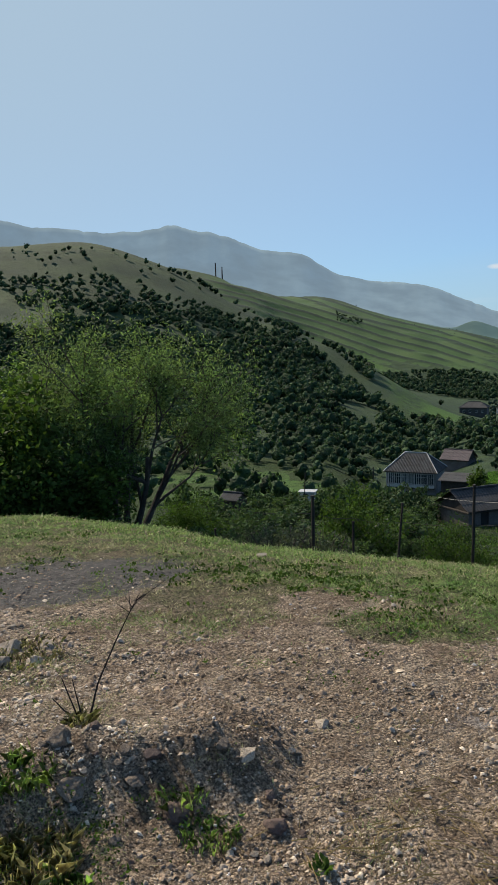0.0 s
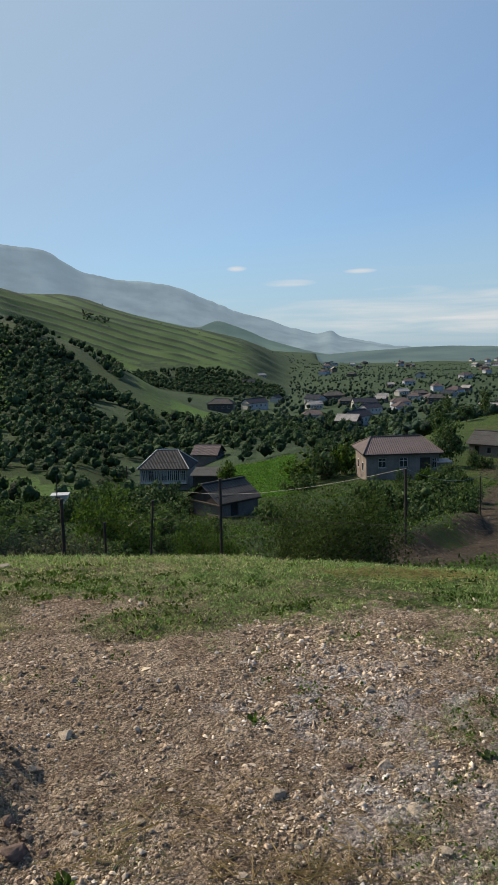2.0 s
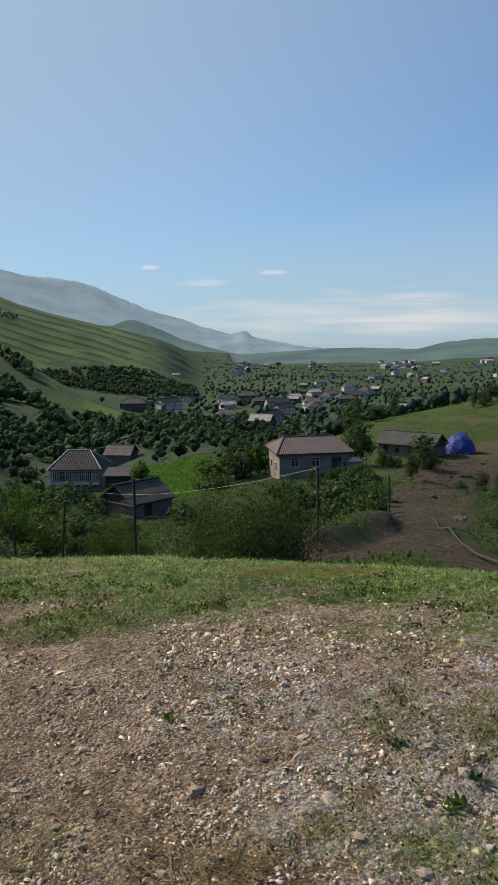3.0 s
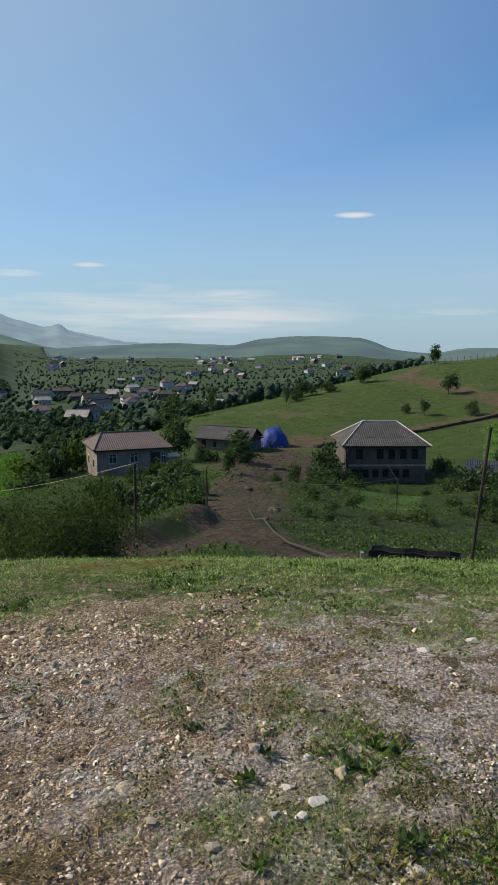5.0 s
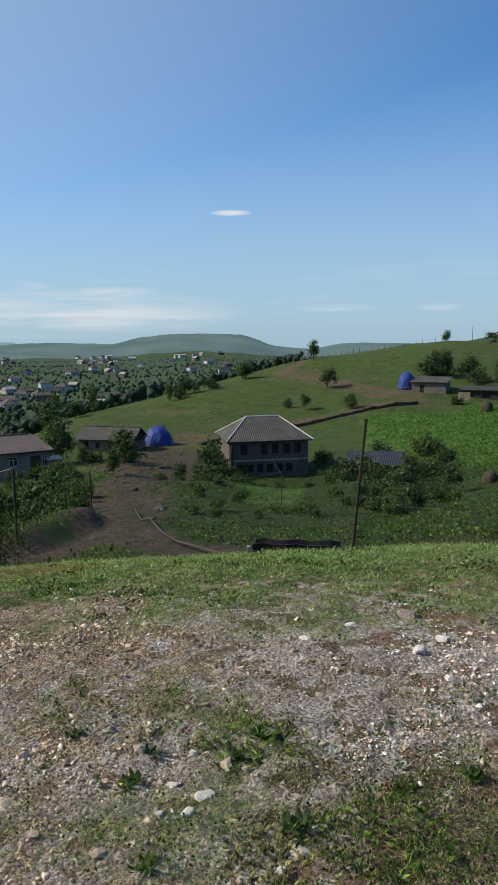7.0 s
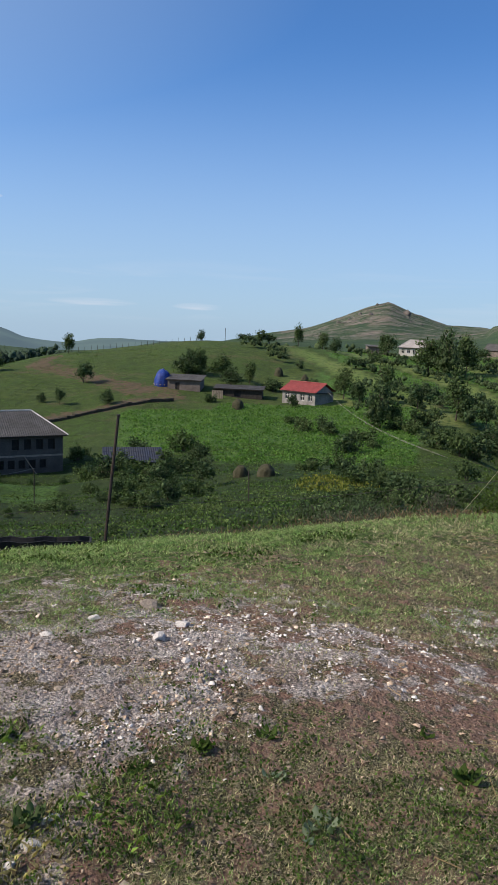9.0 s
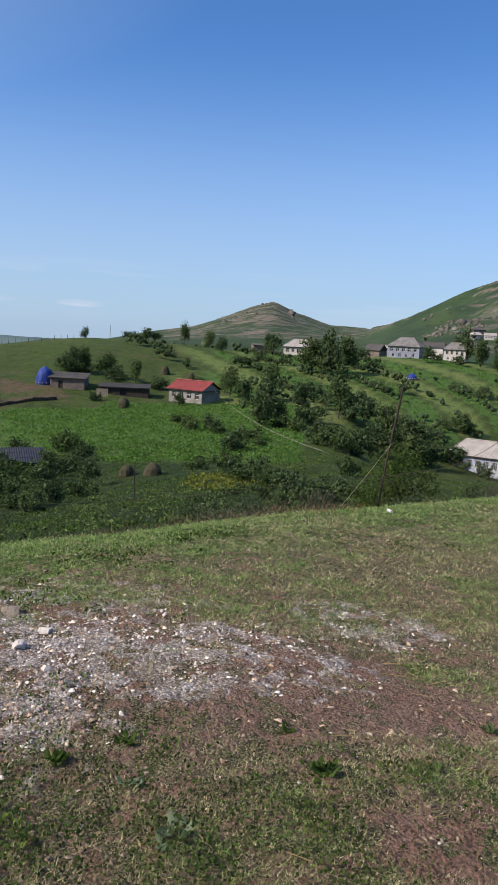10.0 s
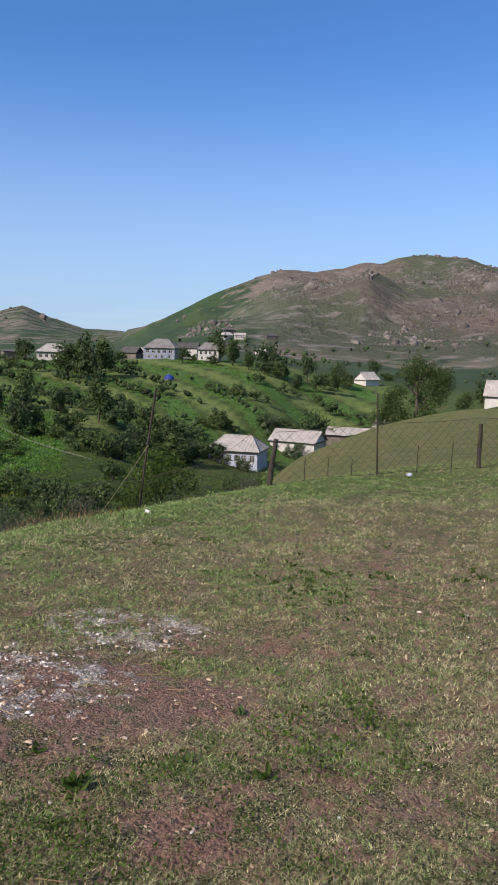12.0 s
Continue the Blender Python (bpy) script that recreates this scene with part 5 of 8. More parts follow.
# farmstead on the hillside
house("grey farm shed with a patched sheet roof", facing(61.8, 172, 12), 7.6, 5.0, 2.4, 1.0, "mono", M_STONE, M_ASBESTOS, holes=[(-2.0, -1.0, 0.1, 1.8, "door")], name="shed", category="shed")
house("long low farm shed of boards and stone", facing(66.0, 168, 6), 10.6, 4.0, 1.9, 0.6, "mono", M_WOOD, M_DARKSHEET, holes=[(-5.0, -3.0, 0.2, 1.6, "open"), (-1.0, 0.5, 0.2, 1.5, "open")], name="shed", category="shed")
part_f = thing("board_gate", facing(64.4, 165, 5), "pale board gate of a farmyard", "gate")
for k in range(7):
    part("board", box(-1.3 + k * 0.36, -1.0 + k * 0.36, 0, 0.05, 0.0, 1.8), M_WOOD_PALE, part_f)
house("farmhouse with a bright red metal roof", facing(70.6, 162, 38), 9.0, 6.6, 2.7, 1.9, "gable", M_OLDWALL, M_REDROOF,
      holes=[*row_of(4, -4.2, 4.2, 1.1, 0.9, 2.2)], hip=0, over=0.5, rows=1)
# houses on the skyline hill
house("white house with a pale pinkish sheet roof", facing(79.0, 274, 10), 11.0, 8.0, 3.0, 2.8, "hip", M_PLASTER, M_ASBESTOS_PALE, holes=row_of(5, -5, 5, 1.1, 1.1, 2.4), hip=0.38)
house("big blue-washed house with a grey hipped roof", facing(86.8, 287, 14), 12.0, 10.0, 4.2, 3.4, "hip", M_OLDBLUE, M_ASBESTOS_MID, holes=[*row_of(5, -5.5, 5.5, 1.2, 2.4, 3.7), *row_of(4, -5, 5, 1.0, 0.5, 1.7)], hip=0.36)
house("white house with a grey gabled roof", facing(90.5, 290, 10), 8.0, 7.0, 4.2, 2.6, "hip", M_PLASTER, M_ASBESTOS_MID, holes=[*row_of(4, -3.6, 3.6, 1.0, 2.4, 3.7), *row_of(3, -3.5, 3.5, 0.9, 0.5, 1.6)], hip=0.3)
house("grey outbuilding with a gabled roof", facing(84.5, 315, 30), 7.0, 6.0, 3.0, 2.6, "gable", M_STONE, M_ASBESTOS, hip=0, name="outbuilding", category="shed")
house("grey house behind the hilltop trees", facing(76.4, 285, -10), 8.0, 6.0, 3.0, 0.6, "mono", M_STONE, M_ASBESTOS)
house("long low house behind the blue-washed house", facing(88.9, 300, 10), 8.0, 6.0, 4.2, 2.0, "gable", M_PLASTER, M_ASBESTOS, hip=0)
# blue-white house below the mound and its neighbours
house("blue and white house with a pale hipped sheet roof", facing(92.6, 148, 16), 10.2, 8.0, 3.0, 2.7, "hip", M_BLUEWASH, M_ASBESTOS_PALE, holes=row_of(6, -4.8, 4.8, 1.0, 0.9, 2.3), hip=0.3, over=0.5, mullions=2)
house("pale-roofed barn with a gable end", facing(97.1, 172, 22), 11.0, 8.0, 3.2, 2.4, "gable", M_PLASTER, M_ASBESTOS_PALE, hip=0, name="barn", category="barn")
house("long outbuilding with a pale sheet roof", facing(101.3, 182, 10), 10.0, 6.0, 2.4, 1.6, "gable", M_STONE, M_ASBESTOS_PALE, hip=0, name="outbuilding", category="shed")
house("low outbuilding behind the mound", facing(104.2, 186, 10), 6.0, 5.0, 2.6, 1.5, "gable", M_STONE, M_ASBESTOS_PALE, hip=0, name="outbuilding", category="shed")
house("small white house with a steep gable", facing(103.0, 312, -50), 8.0, 6.5, 2.4, 3.2, "gable", M_PLASTER, M_ASBESTOS_PALE, hip=0)
house("white barn with a tall pale sheet roof", facing(112.6, 182, 8), 9.0, 7.0, 1.8, 3.6, "gable", M_PLASTER, M_ASBESTOS_PALE, hip=0, name="barn", category="barn")
house("dark hut with a gabled roof in the valley", facing(-1.9, 86, 30), 2.4, 2.4, 0.9, 0.7, "gable", M_WOOD, M_DARKSHEET, hip=0, over=0.15, name="hut", category="shed", rows=1)
wb = thing("site_cabin", facing(4.2, 92, 10), "small white cabin with a flat roof in the meadow", "shed")
part("body", box(-0.95, 0.95, 0, 1.6, -0.3, 1.1, 0.03), M_PLASTER, wb)
part("roof", box(-1.1, 1.1, -0.15, 1.75, 1.1, 1.2), M_RIDGE, wb)
part("door", box(-0.5, 0.1, -0.03, 0.0, 0.0, 0.95), M_WOOD, wb)


# ---------------------------------------------------------------- tarpaulin-covered stacks, haystacks
def stack(label, az, r, w, h, material, name, category, group="", skirt=False, seed=0):
    g = np.random.default_rng(seed + 5)
    bm = bmesh.new()
    bmesh.ops.create_icosphere(bm, subdivisions=4, radius=1.0)
    for v in bm.verts:
        c = v.co
        n = noise.noise(c * 2.2 + Vector((seed, 0, 0))) * 0.10 + noise.noise(c * 6 + Vector((0, seed, 0))) * 0.035
        # folds that run down the cover
        a = math.atan2(c.y, c.x)
        n += 0.025 * math.sin(a * 9 + seed) * (1 - abs(c.z))
        k = 1 + n
        z = max(c.z, -0.15)
        v.co = Vector((c.x * w / 2 * k, c.y * w / 2 * k, z * h * k if z > 0 else z * h))
    t = thing(name, facing(az, r, 0, 0.0), label, category, group)
    part("cover" if skirt else "body", bm, material, t, smooth=True)
    if skirt:
        sk = bmesh.new()
        for k in range(14):
            a = 2 * math.pi * k / 14 + g.uniform(-0.1, 0.1)
            q = Vector((math.cos(a) * w * 0.5, math.sin(a) * w * 0.5, 0.12))
            add_tube(sk, [q, q * 1.06 + Vector((0, 0, 0.1))], [0.16, 0.1], 5)
        part("weights", sk, M_ROCK, t)
        part("rope", tube([(-w * 0.5, -0.3, 0.15), (-w * 0.3, -0.4, h * 0.82), (0, -0.4, h * 1.06), (w * 0.3, -0.4, h * 0.82), (w * 0.5, -0.3, 0.15)], 0.025, 5), M_CABLE, t)
    return t


stack("big haystack under a bright blue tarpaulin", 41.3, 133, 5.2, 3.4, M_TARP, "covered_haystack", "haystack", "tarpaulin-covered haystacks", True, 1)
stack("haystack under a blue tarpaulin beside a farm shed", 60.2, 176, 4.2, 3.6, M_TARP, "covered_haystack", "haystack", "tarpaulin-covered haystacks", True, 2)
stack("small stack under a crumpled blue sheet", 87.6, 224, 3.0, 1.6, M_TARP, "covered_stack", "haystack", "", True, 3)
stack("small dark haystack on the green slope", 66.5, 80, 1.7, 1.15, M_HAY, "haystack", "haystack", "haystacks on the slope", False, 4)
stack("small dark haystack with a pointed top", 68.5, 79, 2.0, 1.25, M_HAY, "haystack", "haystack", "haystacks on the slope", False, 5)
stack("old haystack with a pale cap below the farm", 66.0, 152, 2.6, 2.1, M_HAY, "haystack", "haystack", "haystacks on the slope", False, 6)
stack("round haystack up the hillside", 69.0, 198, 2.4, 2.3, M_HAY, "haystack", "haystack", "haystacks on the slope", False, 7)
stack("round haystack by the upper fields", 71.0, 192, 2.2, 2.0, M_HAY, "haystack", "haystack", "haystacks on the slope", False, 8)


# ---------------------------------------------------------------- poles, fence, wires
def at_angle(az, r, el):
    """The place at a bearing and distance that stands at an angle to the level of the eye."""
    return Vector((r * math.sin(radians(az)), r * math.cos(radians(az)), EYE + r * math.tan(radians(el))))


# bearings of the eastern fence are taken from the far end of the path
EAST_EYE = Vector((0.25, -0.467, 0))


def seen_from(eye, az, r):
    x, y = eye.x + r * math.sin(radians(az)), eye.y + r * math.cos(radians(az))
    return Vector((x, y, float(height(x, y)[0])))


def pole(label, az, r, az_top, el_top, rad, name="fence_post", category="post", material=None, group="", sides=8, cap=False):
    eye = EAST_EYE if az > 80 and r < 25 else EAST_EYE * 0.45 if az > 50 and r < 25 else Vector()
    p, q = seen_from(eye, az, r), at_angle(az_top, r, el_top) + eye
    t = thing(name, Matrix.Translation(p), label, category, group)
    L = q - p
    part("shaft", tube([(0, 0, -0.3), L * 0.5 + Vector((0.01, 0, 0)), L], [rad, rad * 0.96, rad * 0.92], sides), material or M_STEEL, t)
    if cap:
        part("cap", tube([L, L + Vector((0, 0, 0.03))], [rad * 1.25, rad * 1.1], sides), M_STEEL, t)
    return p, q


FENCE = "posts of the wire fence"
POSTS = [(-3.0, 14.0, -3.0, -13.6, 0.02), (4.55, 13.6, 4.65, -11.25, 0.034), (7.65, 13.6, 7.75, -13.2, 0.024), (10.9, 13.6, 11.5, -11.8, 0.022), (16.6, 13.2, 16.75, -10.35, 0.028),
         (55.8, 13.6, 57.0, -6.65, 0.03),
         (84.9, 16.0, 86.5, -3.35, 0.024)]
tops = []
for a, r, at_, el, rad in POSTS:
    tops.append(pole("rusty dark steel fence post behind the plateau's brink", a, r, at_, el, rad, group=FENCE, cap=True))


def wood_post(label, az, r, az_top, el_top, rad):
    p, q = seen_from(EAST_EYE, az, r), at_angle(az_top, r, el_top) + EAST_EYE
    t = thing("fence_post", Matrix.Translation(p), label, "post", FENCE)
    bm = bmesh.new()
    L = q - p
    add_tube(bm, [Vector((0, 0, -0.3)), L * 0.33 + Vector((0.015, 0, 0)), L * 0.7 + Vector((-0.012, 0, 0)), L], [rad * 1.1, rad, rad * 0.93, rad * 0.85], 9)
    for v in bm.verts:
        v.co += Vector((noise.noise(v.co * 9), noise.noise(v.co * 9 + Vector((5, 0, 0))), 0)) * 0.018
    part("shaft", bm, M_WOOD, t)
    for f in (0.35, 0.65, 0.92):
        c = L * f
        part("wire_tie", tube([c + Vector((rad * 1.05 * math.cos(k * 1.047), rad * 1.05 * math.sin(k * 1.047), 0.01 * k)) for k in range(7)], 0.006, 4), M_WIRE, t)
    return p, q


tops.append(wood_post("leaning weathered wooden fence post with wire netting", 95.3, 13.0, 95.75, -6.95, 0.047))
tops.append(pole("thin rusty steel rod standing in the fence", 103.6, 13.6, 103.35, -3.25, 0.016, group=FENCE))
tops.append(wood_post("grey weathered wooden fence post in short grass", 111.0, 14.8, 110.9, -5.2, 0.042))
tops.append(wood_post("weathered wooden fence post on the mown slope", 120.0, 16.0, 120.0, -4.4, 0.06))
for a, el in ((98.0, -8.3), (99.8, -8.2), (101.6, -8.3), (106.5, -7.0), (109.0, -6.6)):
    pole("short thin stake along the wire netting", a, 13.9, a + 0.05, el, 0.008, name="stake", group="stakes of the netting", sides=5)


def netting():
    """Diamond wire netting strung between the posts, with its line wires."""
    t = thing("wire_netting", Matrix.Identity(4), "rusty diamond wire netting strung between fence posts", "fence")
    net = bmesh.new()

    def strand(p, q, w=0.0022):
        d = (q - p).normalized()
        u = d.cross(Vector((p.x, p.y, 0)).normalized()).normalized() * w
        v = Vector((p.x, p.y, 0)).normalized() * w
        a = [net.verts.new(p + o) for o in (u, v, -u, -v)]
        b = [net.verts.new(q + o) for o in (u, v, -u, -v)]
        for k in range(4):
            net.faces.new((a[k], a[(k + 1) % 4], b[(k + 1) % 4], b[k]))
    for (p0, q0), (p1, q1) in zip(tops, tops[1:]):
        span = (p1 - p0).length
        # the netting is as high as a person's chest, whatever the post
        us = np.linspace(0, 1, max(4, int(span / 0.085)) + 1)
        line = [p0.lerp(p1, float(u)) for u in us]
        level = height([q.x for q in line], [q.y for q in line])

        def corner(u, v):
            base = p0.lerp(p1, u)
            base.z = float(np.interp(u, us, level))
            dirn = (q0 - p0).normalized().lerp((q1 - p1).normalized(), u)
            hgt = 0.95 if math.degrees(math.atan2(p0.x, p0.y)) > 90 else 1.25
            sag = -0.05 * math.sin(math.pi * u)
            return base + dirn * (v * (hgt + sag)) + Vector((0, 0, 0.02))
        cell = 0.085
        n = max(4, int(span / cell))
        hgt = 0.95 if math.degrees(math.atan2(p0.x, p0.y)) > 90 else 1.25
        m = max(4, int(hgt / cell))
        for i in range(n):
            for j in range(m):
                u0, u1, v0, v1 = i / n, (i + 1) / n, j / m, (j + 1) / m
                if (i + j) % 2:
                    strand(corner(u0, v0), corner(u1, v1), 0.0019 if hgt > 1 else 0.0028)
                else:
                    strand(corner(u0, v1), corner(u1, v0), 0.0019 if hgt > 1 else 0.0028)
        for v in (0.0, 1.0):
            for i in range(0, n, 4):
                strand(corner(i / n, v), corner(min(1, (i + 4) / n), v), 0.004)
    part("netting", net, M_WIRE, t)


netting()

# telegraph poles and cables over the valley
p1 = pole("thin dark utility pole beside the dirt road", 36.25, 48, 36.2, -10.15, 0.05, "utility_pole", "pole", M_WOOD, "utility poles")
p2 = pole("short dark utility pole above the gardens", 30.8, 30, 30.8, -9.7, 0.06, "utility_pole", "pole", M_WOOD, "utility poles")
p3 = pole("thin pole in front of the unfinished house", 50.9, 62, 50.9, -10.6, 0.04, "utility_pole", "pole", M_WOOD, "utility poles")
p4 = pole("thin pole standing in the green field", 67.35, 50, 67.25, -10.4, 0.045, "utility_pole", "pole", M_WOOD, "utility poles")
p5 = pole("thin pole beside the white cabin", 4.0, 90, 4.1, -9.4, 0.06, "utility_pole", "pole", M_WOOD, "utility poles")
p6 = pole("utility pole beside the old house", 9.3, 140, 9.3, -9.0, 0.1, "utility_pole", "pole", M_WOOD, "utility poles")


def cable(label, a, b, sag, rad, material=None):
    pts = []
    for k in range(13):
        u = k / 12
        pts.append(a.lerp(b, u) - Vector((0, 0, sag * 4 * u * (1 - u))))
    t = thing("overhead_cable", Matrix.Identity(4), label, "cable", "overhead cables")
    part("strand", tube(pts, rad, 4), material or M_CABLE, t)


cable("pale overhead cable between two utility poles", p2[1], p1[1], 0.4, 0.012)
cable("pale overhead cable between two utility poles", p1[1], p3[1], 0.8, 0.014)
cable("pale overhead cable above the gardens", at_angle(14.0, 55, -11.2), p2[1], 0.5, 0.012)
cable("pale cable sagging down from the red-roofed farmhouse", at_angle(72.6, 158, -4.0), at_angle(82.2, 60, -8.6), 1.5, 0.012)
cable("pale cable sagging down from the red-roofed farmhouse", at_angle(72.9, 158, -4.3), at_angle(81.6, 62, -8.4), 1.2, 0.01)
cable("guy wire from a leaning steel post", at_angle(86.0, 16, -7.5) + EAST_EYE, at_angle(82.4, 14.6, -12.6) + EAST_EYE, 0.02, 0.004, M_HOSE)

for k in range(26):
    a_ = 51.6 + 0.46 * k
    b_ = spot(a_, 236 + 0.5 * k)
    t = thing("field_post", Matrix.Translation(b_), "thin wooden post of the hilltop field fence", "post", "hilltop fence posts")
    part("shaft", tube([(0, 0, -0.2), (0.03 * math.sin(k * 2.7), 0, 0.7), (0.07 * math.sin(k * 2.7), 0, 1.35 + 0.15 * math.sin(k * 1.9))], [0.07, 0.065, 0.06], 5), M_WOOD, t)
pole("thin mast on the skyline hill", 64.8, 262, 64.8, 0.25, 0.09, "utility_pole", "pole", M_WOOD, "utility poles")

# pipe along the road and its bend
pp = [spot(a, r) + Vector((0, 0, 0.2)) for a, r in ((39.5, 51), (40.0, 45), (40.7, 38.5), (41.6, 33), (42.8, 29.8), (44.0, 27.5), (46.0, 24.5), (47.8, 22.5))]
pt = thing("drain_pipe", Matrix.Identity(4), "long dusty pipe laid along the edge of the dirt road", "pipe")
part("pipe", tube(pp, 0.055, 8), M_PIPE, pt, smooth=True)
# dark bank line along the upper track, made up from a row of blocks
tw = thing("retaining_wall", Matrix.Identity(4), "low dark earth bank along the farm track", "wall")
bm = bmesh.new()
pts = [spot(a, r) for a, r in ((44.5, 131), (47, 137), (50, 142.5), (53, 146), (55, 150), (57, 153.5), (59, 157), (61, 160))]
for a, b in zip(pts, pts[1:]):
    n = 7
    for k in range(n):
        c = a.lerp(b, (k + 0.5) / n)
        c.z = float(height(c.x, c.y)[0])
        s = (b - a).length / n
        g = bmesh.ops.create_cube(bm, size=1.0)
        ang = math.atan2(b.y - a.y, b.x - a.x)
        bmesh.ops.transform(bm, verts=g["verts"], matrix=Matrix.Translation(c + Vector((0, 0, 0.2))) @ Matrix.Rotation(ang + rng.normal() * 0.1, 4, "Z")
                            @ Matrix.Diagonal((s * 1.05, 0.8, 0.75 + rng.uniform(-0.3, 0.3), 1)))
part("bank_blocks", bm, M_EARTH, tw)

# black trough at the brink, hose, field rubble
tr = thing("rubber_trough", facing(53.5, 7.7, 2), "long black rubber trough lying at the plateau's brink", "trough")
bm = bmesh.new()
L = 0.46
prof = [(-0.10, 0.13), (-0.085, 0.02), (-0.04, -0.02), (0.04, -0.02), (0.085, 0.02), (0.10, 0.13), (0.085, 0.13), (0.07, 0.035), (0.03, 0.01), (-0.03, 0.01), (-0.07, 0.035), (-0.085, 0.13)]
rings = []
for k in range(9):
    x = -L + 2 * L * k / 8
    wob = 0.012 * math.sin(k * 1.7)
    rings.append([bm.verts.new((x, y + wob, z * 0.72 + 0.004 + 0.01 * math.sin(k * 2.1))) for y, z in prof])
for a, b in zip(rings, rings[1:]):
    for k in range(12):
        bm.faces.new((a[k], a[(k + 1) % 12], b[(k + 1) % 12], b[k]))
part("shell", bm, M_RUBBER, tr)
for sx in (-1, 1):
    part("end_wall", box(sx * L - 0.012, sx * L + 0.012, -0.09, 0.09, -0.01, 0.088, 0.004), M_RUBBER, tr)
hs = thing("garden_hose", Matrix.Identity(4), "pale yellowish hose looped in the grass below the brink", "hose")
part("hose", tube([at_angle(a, 24, e) for a, e in ((10.4, -12.9), (9.6, -13.4), (8.8, -14.0), (8.6, -14.5), (8.8, -15.0), (9.2, -15.3))], 0.03, 6), M_HOSE, hs, smooth=True)
for k, (a, r, hgt) in enumerate(((48.8, 17.0, 0.75), (50.3, 17.4, 0.6), (51.6, 17.2, 0.55), (52.6, 17.0, 0.7))):
    t = thing("concrete_post", facing(a, r, 20 * k), "short pale concrete post among weeds", "post", "concrete posts")
    part("shaft", box(-0.045, 0.045, -0.045, 0.045, -0.2, hgt, 0.01), M_CONCRETE, t)
# masts on the far ridge
for a, top, r in ((-2.35, 6.5, 1290), (-1.87, 6.2, 1290)):
    b = spot(a, r)
    t = thing("chimney_mast", Matrix.Translation(b), "tall thin dark mast on the far terraced ridge", "mast", "masts on the ridge")
    H = at_angle(a, r, top).z - b.z
    part("shaft", tube([(0, 0, -3), (0, 0, H * 0.6), (0, 0, H)], [1.3, 1.0, 0.8], 8), M_STEEL, t)
    part("head", tube([(0, 0, H), (0, 0, H + 1)], [1.2, 1.2], 8), M_STEEL, t)

# ---------------------------------------------------------------- the willow by the brink
def willow():
    g = np.random.default_rng(4)
    base = spot(-9.9, 20.5)
    t = thing("willow_tree", Matrix.Translation(base), "large many-stemmed willow with thin grey-green leaves", "tree")
    wood = bmesh.new()
    tips = []
    side = Vector((math.cos(radians(9.7)), math.sin(radians(9.7)), 0))       # to the viewer's right
    away = Vector((-math.sin(radians(9.7)), math.cos(radians(9.7)), 0))

    def grow(p, d, length, rad, depth):
        q = [p]
        dd = d.copy()
        for k in range(4):
            dd = (dd + Vector(g.normal(size=3)) * 0.10 + Vector((0, 0, 0.08 if depth < 2 else 0.0))).normalized()
            q.append(q[-1] + dd * length / 4)
        add_tube(wood, q, [rad, rad * 0.85, rad * 0.7, rad * 0.58, rad * 0.48], 7 if depth < 2 else 4, cap=depth < 2)
        if depth >= 2:
            tips.extend(q[1:])
        if depth >= 3:
            tips.extend(q[1:])
            return
        for k in range((4, 4, 5)[depth]):
            f = int(g.integers(2, 5))
            nd = (dd + Vector(g.normal(size=3)) * (0.42, 0.5, 0.62)[depth]).normalized()
            if nd.z < -0.1:
                nd.z *= -0.4
            grow(q[f], nd, length * g.uniform(0.55, 0.75), rad * 0.45, depth + 1)
    for sx, sy, up in ((-0.34, 0.1, 1.0), (-0.14, -0.2, 1.0), (0.08, 0.25, 1.0), (0.26, -0.1, 1.0), (0.4, 0.15, 0.95), (-0.5, 0.2, 0.95), (-0.72, 0.0, 0.8)):
        d = (side * sx + away * sy + Vector((0, 0, up))).normalized()
        grow(side * sx * 0.3 + Vector((0, 0, -0.3)), d, 2.9, 0.115, 0)
    part("trunk", wood, M_BARK, t)
    tips = np.array([v[:] for v in tips])
    n = 66000
    c = tips[g.integers(0, len(tips), n)] + g.normal(size=(n, 3)) * [0.2, 0.2, 0.18]
    f4 = np.arange(n * 4).reshape(-1, 4)
    piece("crown", mesh_of("crown", quads(c, 0.095, g, 0.36), f4, M_LEAF_WILLOW), t)
    return tips


willow()
for az, r, s, k in ((-19.5, 19, 1.55, 0), (-16.8, 20.5, 1.5, 0), (-14.6, 19, 1.1, 0), (-21.5, 21, 1.7, 0), (-12.6, 22.5, 1.2, 4), (-18.0, 23, 1.6, 4)):
    bush_at(az, r, s, k, "tall leafy maple-like thicket lit from behind", "thicket beside the willow", True)
for az, r, s, k in ((-7.2, 19, 0.6, 1), (-5.2, 18, 0.6, 1), (-3.6, 17.5, 0.6, 4), (-11.2, 17.5, 0.5, 1), (-15.5, 15, 0.4, 1), (-19, 13.5, 0.45, 3), (-1.8, 17, 0.5, 1),
                    (0.9, 15.5, 0.85, 2), (2.0, 15.2, 0.95, 2), (3.4, 15.8, 0.8, 2), (5.4, 15.2, 0.75, 2), (6.4, 16, 0.8, 2), (-9.0, 16.5, 0.4, 1), (0.0, 20, 0.5, 4),
                    (15.0, 16, 0.42, 0), (17.2, 16.2, 0.4, 0), (12.6, 17, 0.3, 1), (18.8, 17, 0.28, 4)):
    bush_at(az, r, s, k, ("leafy green shrub just below the brink", "dark tangled shrub just below the brink", "spindly shrub with pale leaves at the fence",
                          "low yellowish shrub at the brink", "dense green shrub just below the brink")[k], "shrubs along the brink", True)
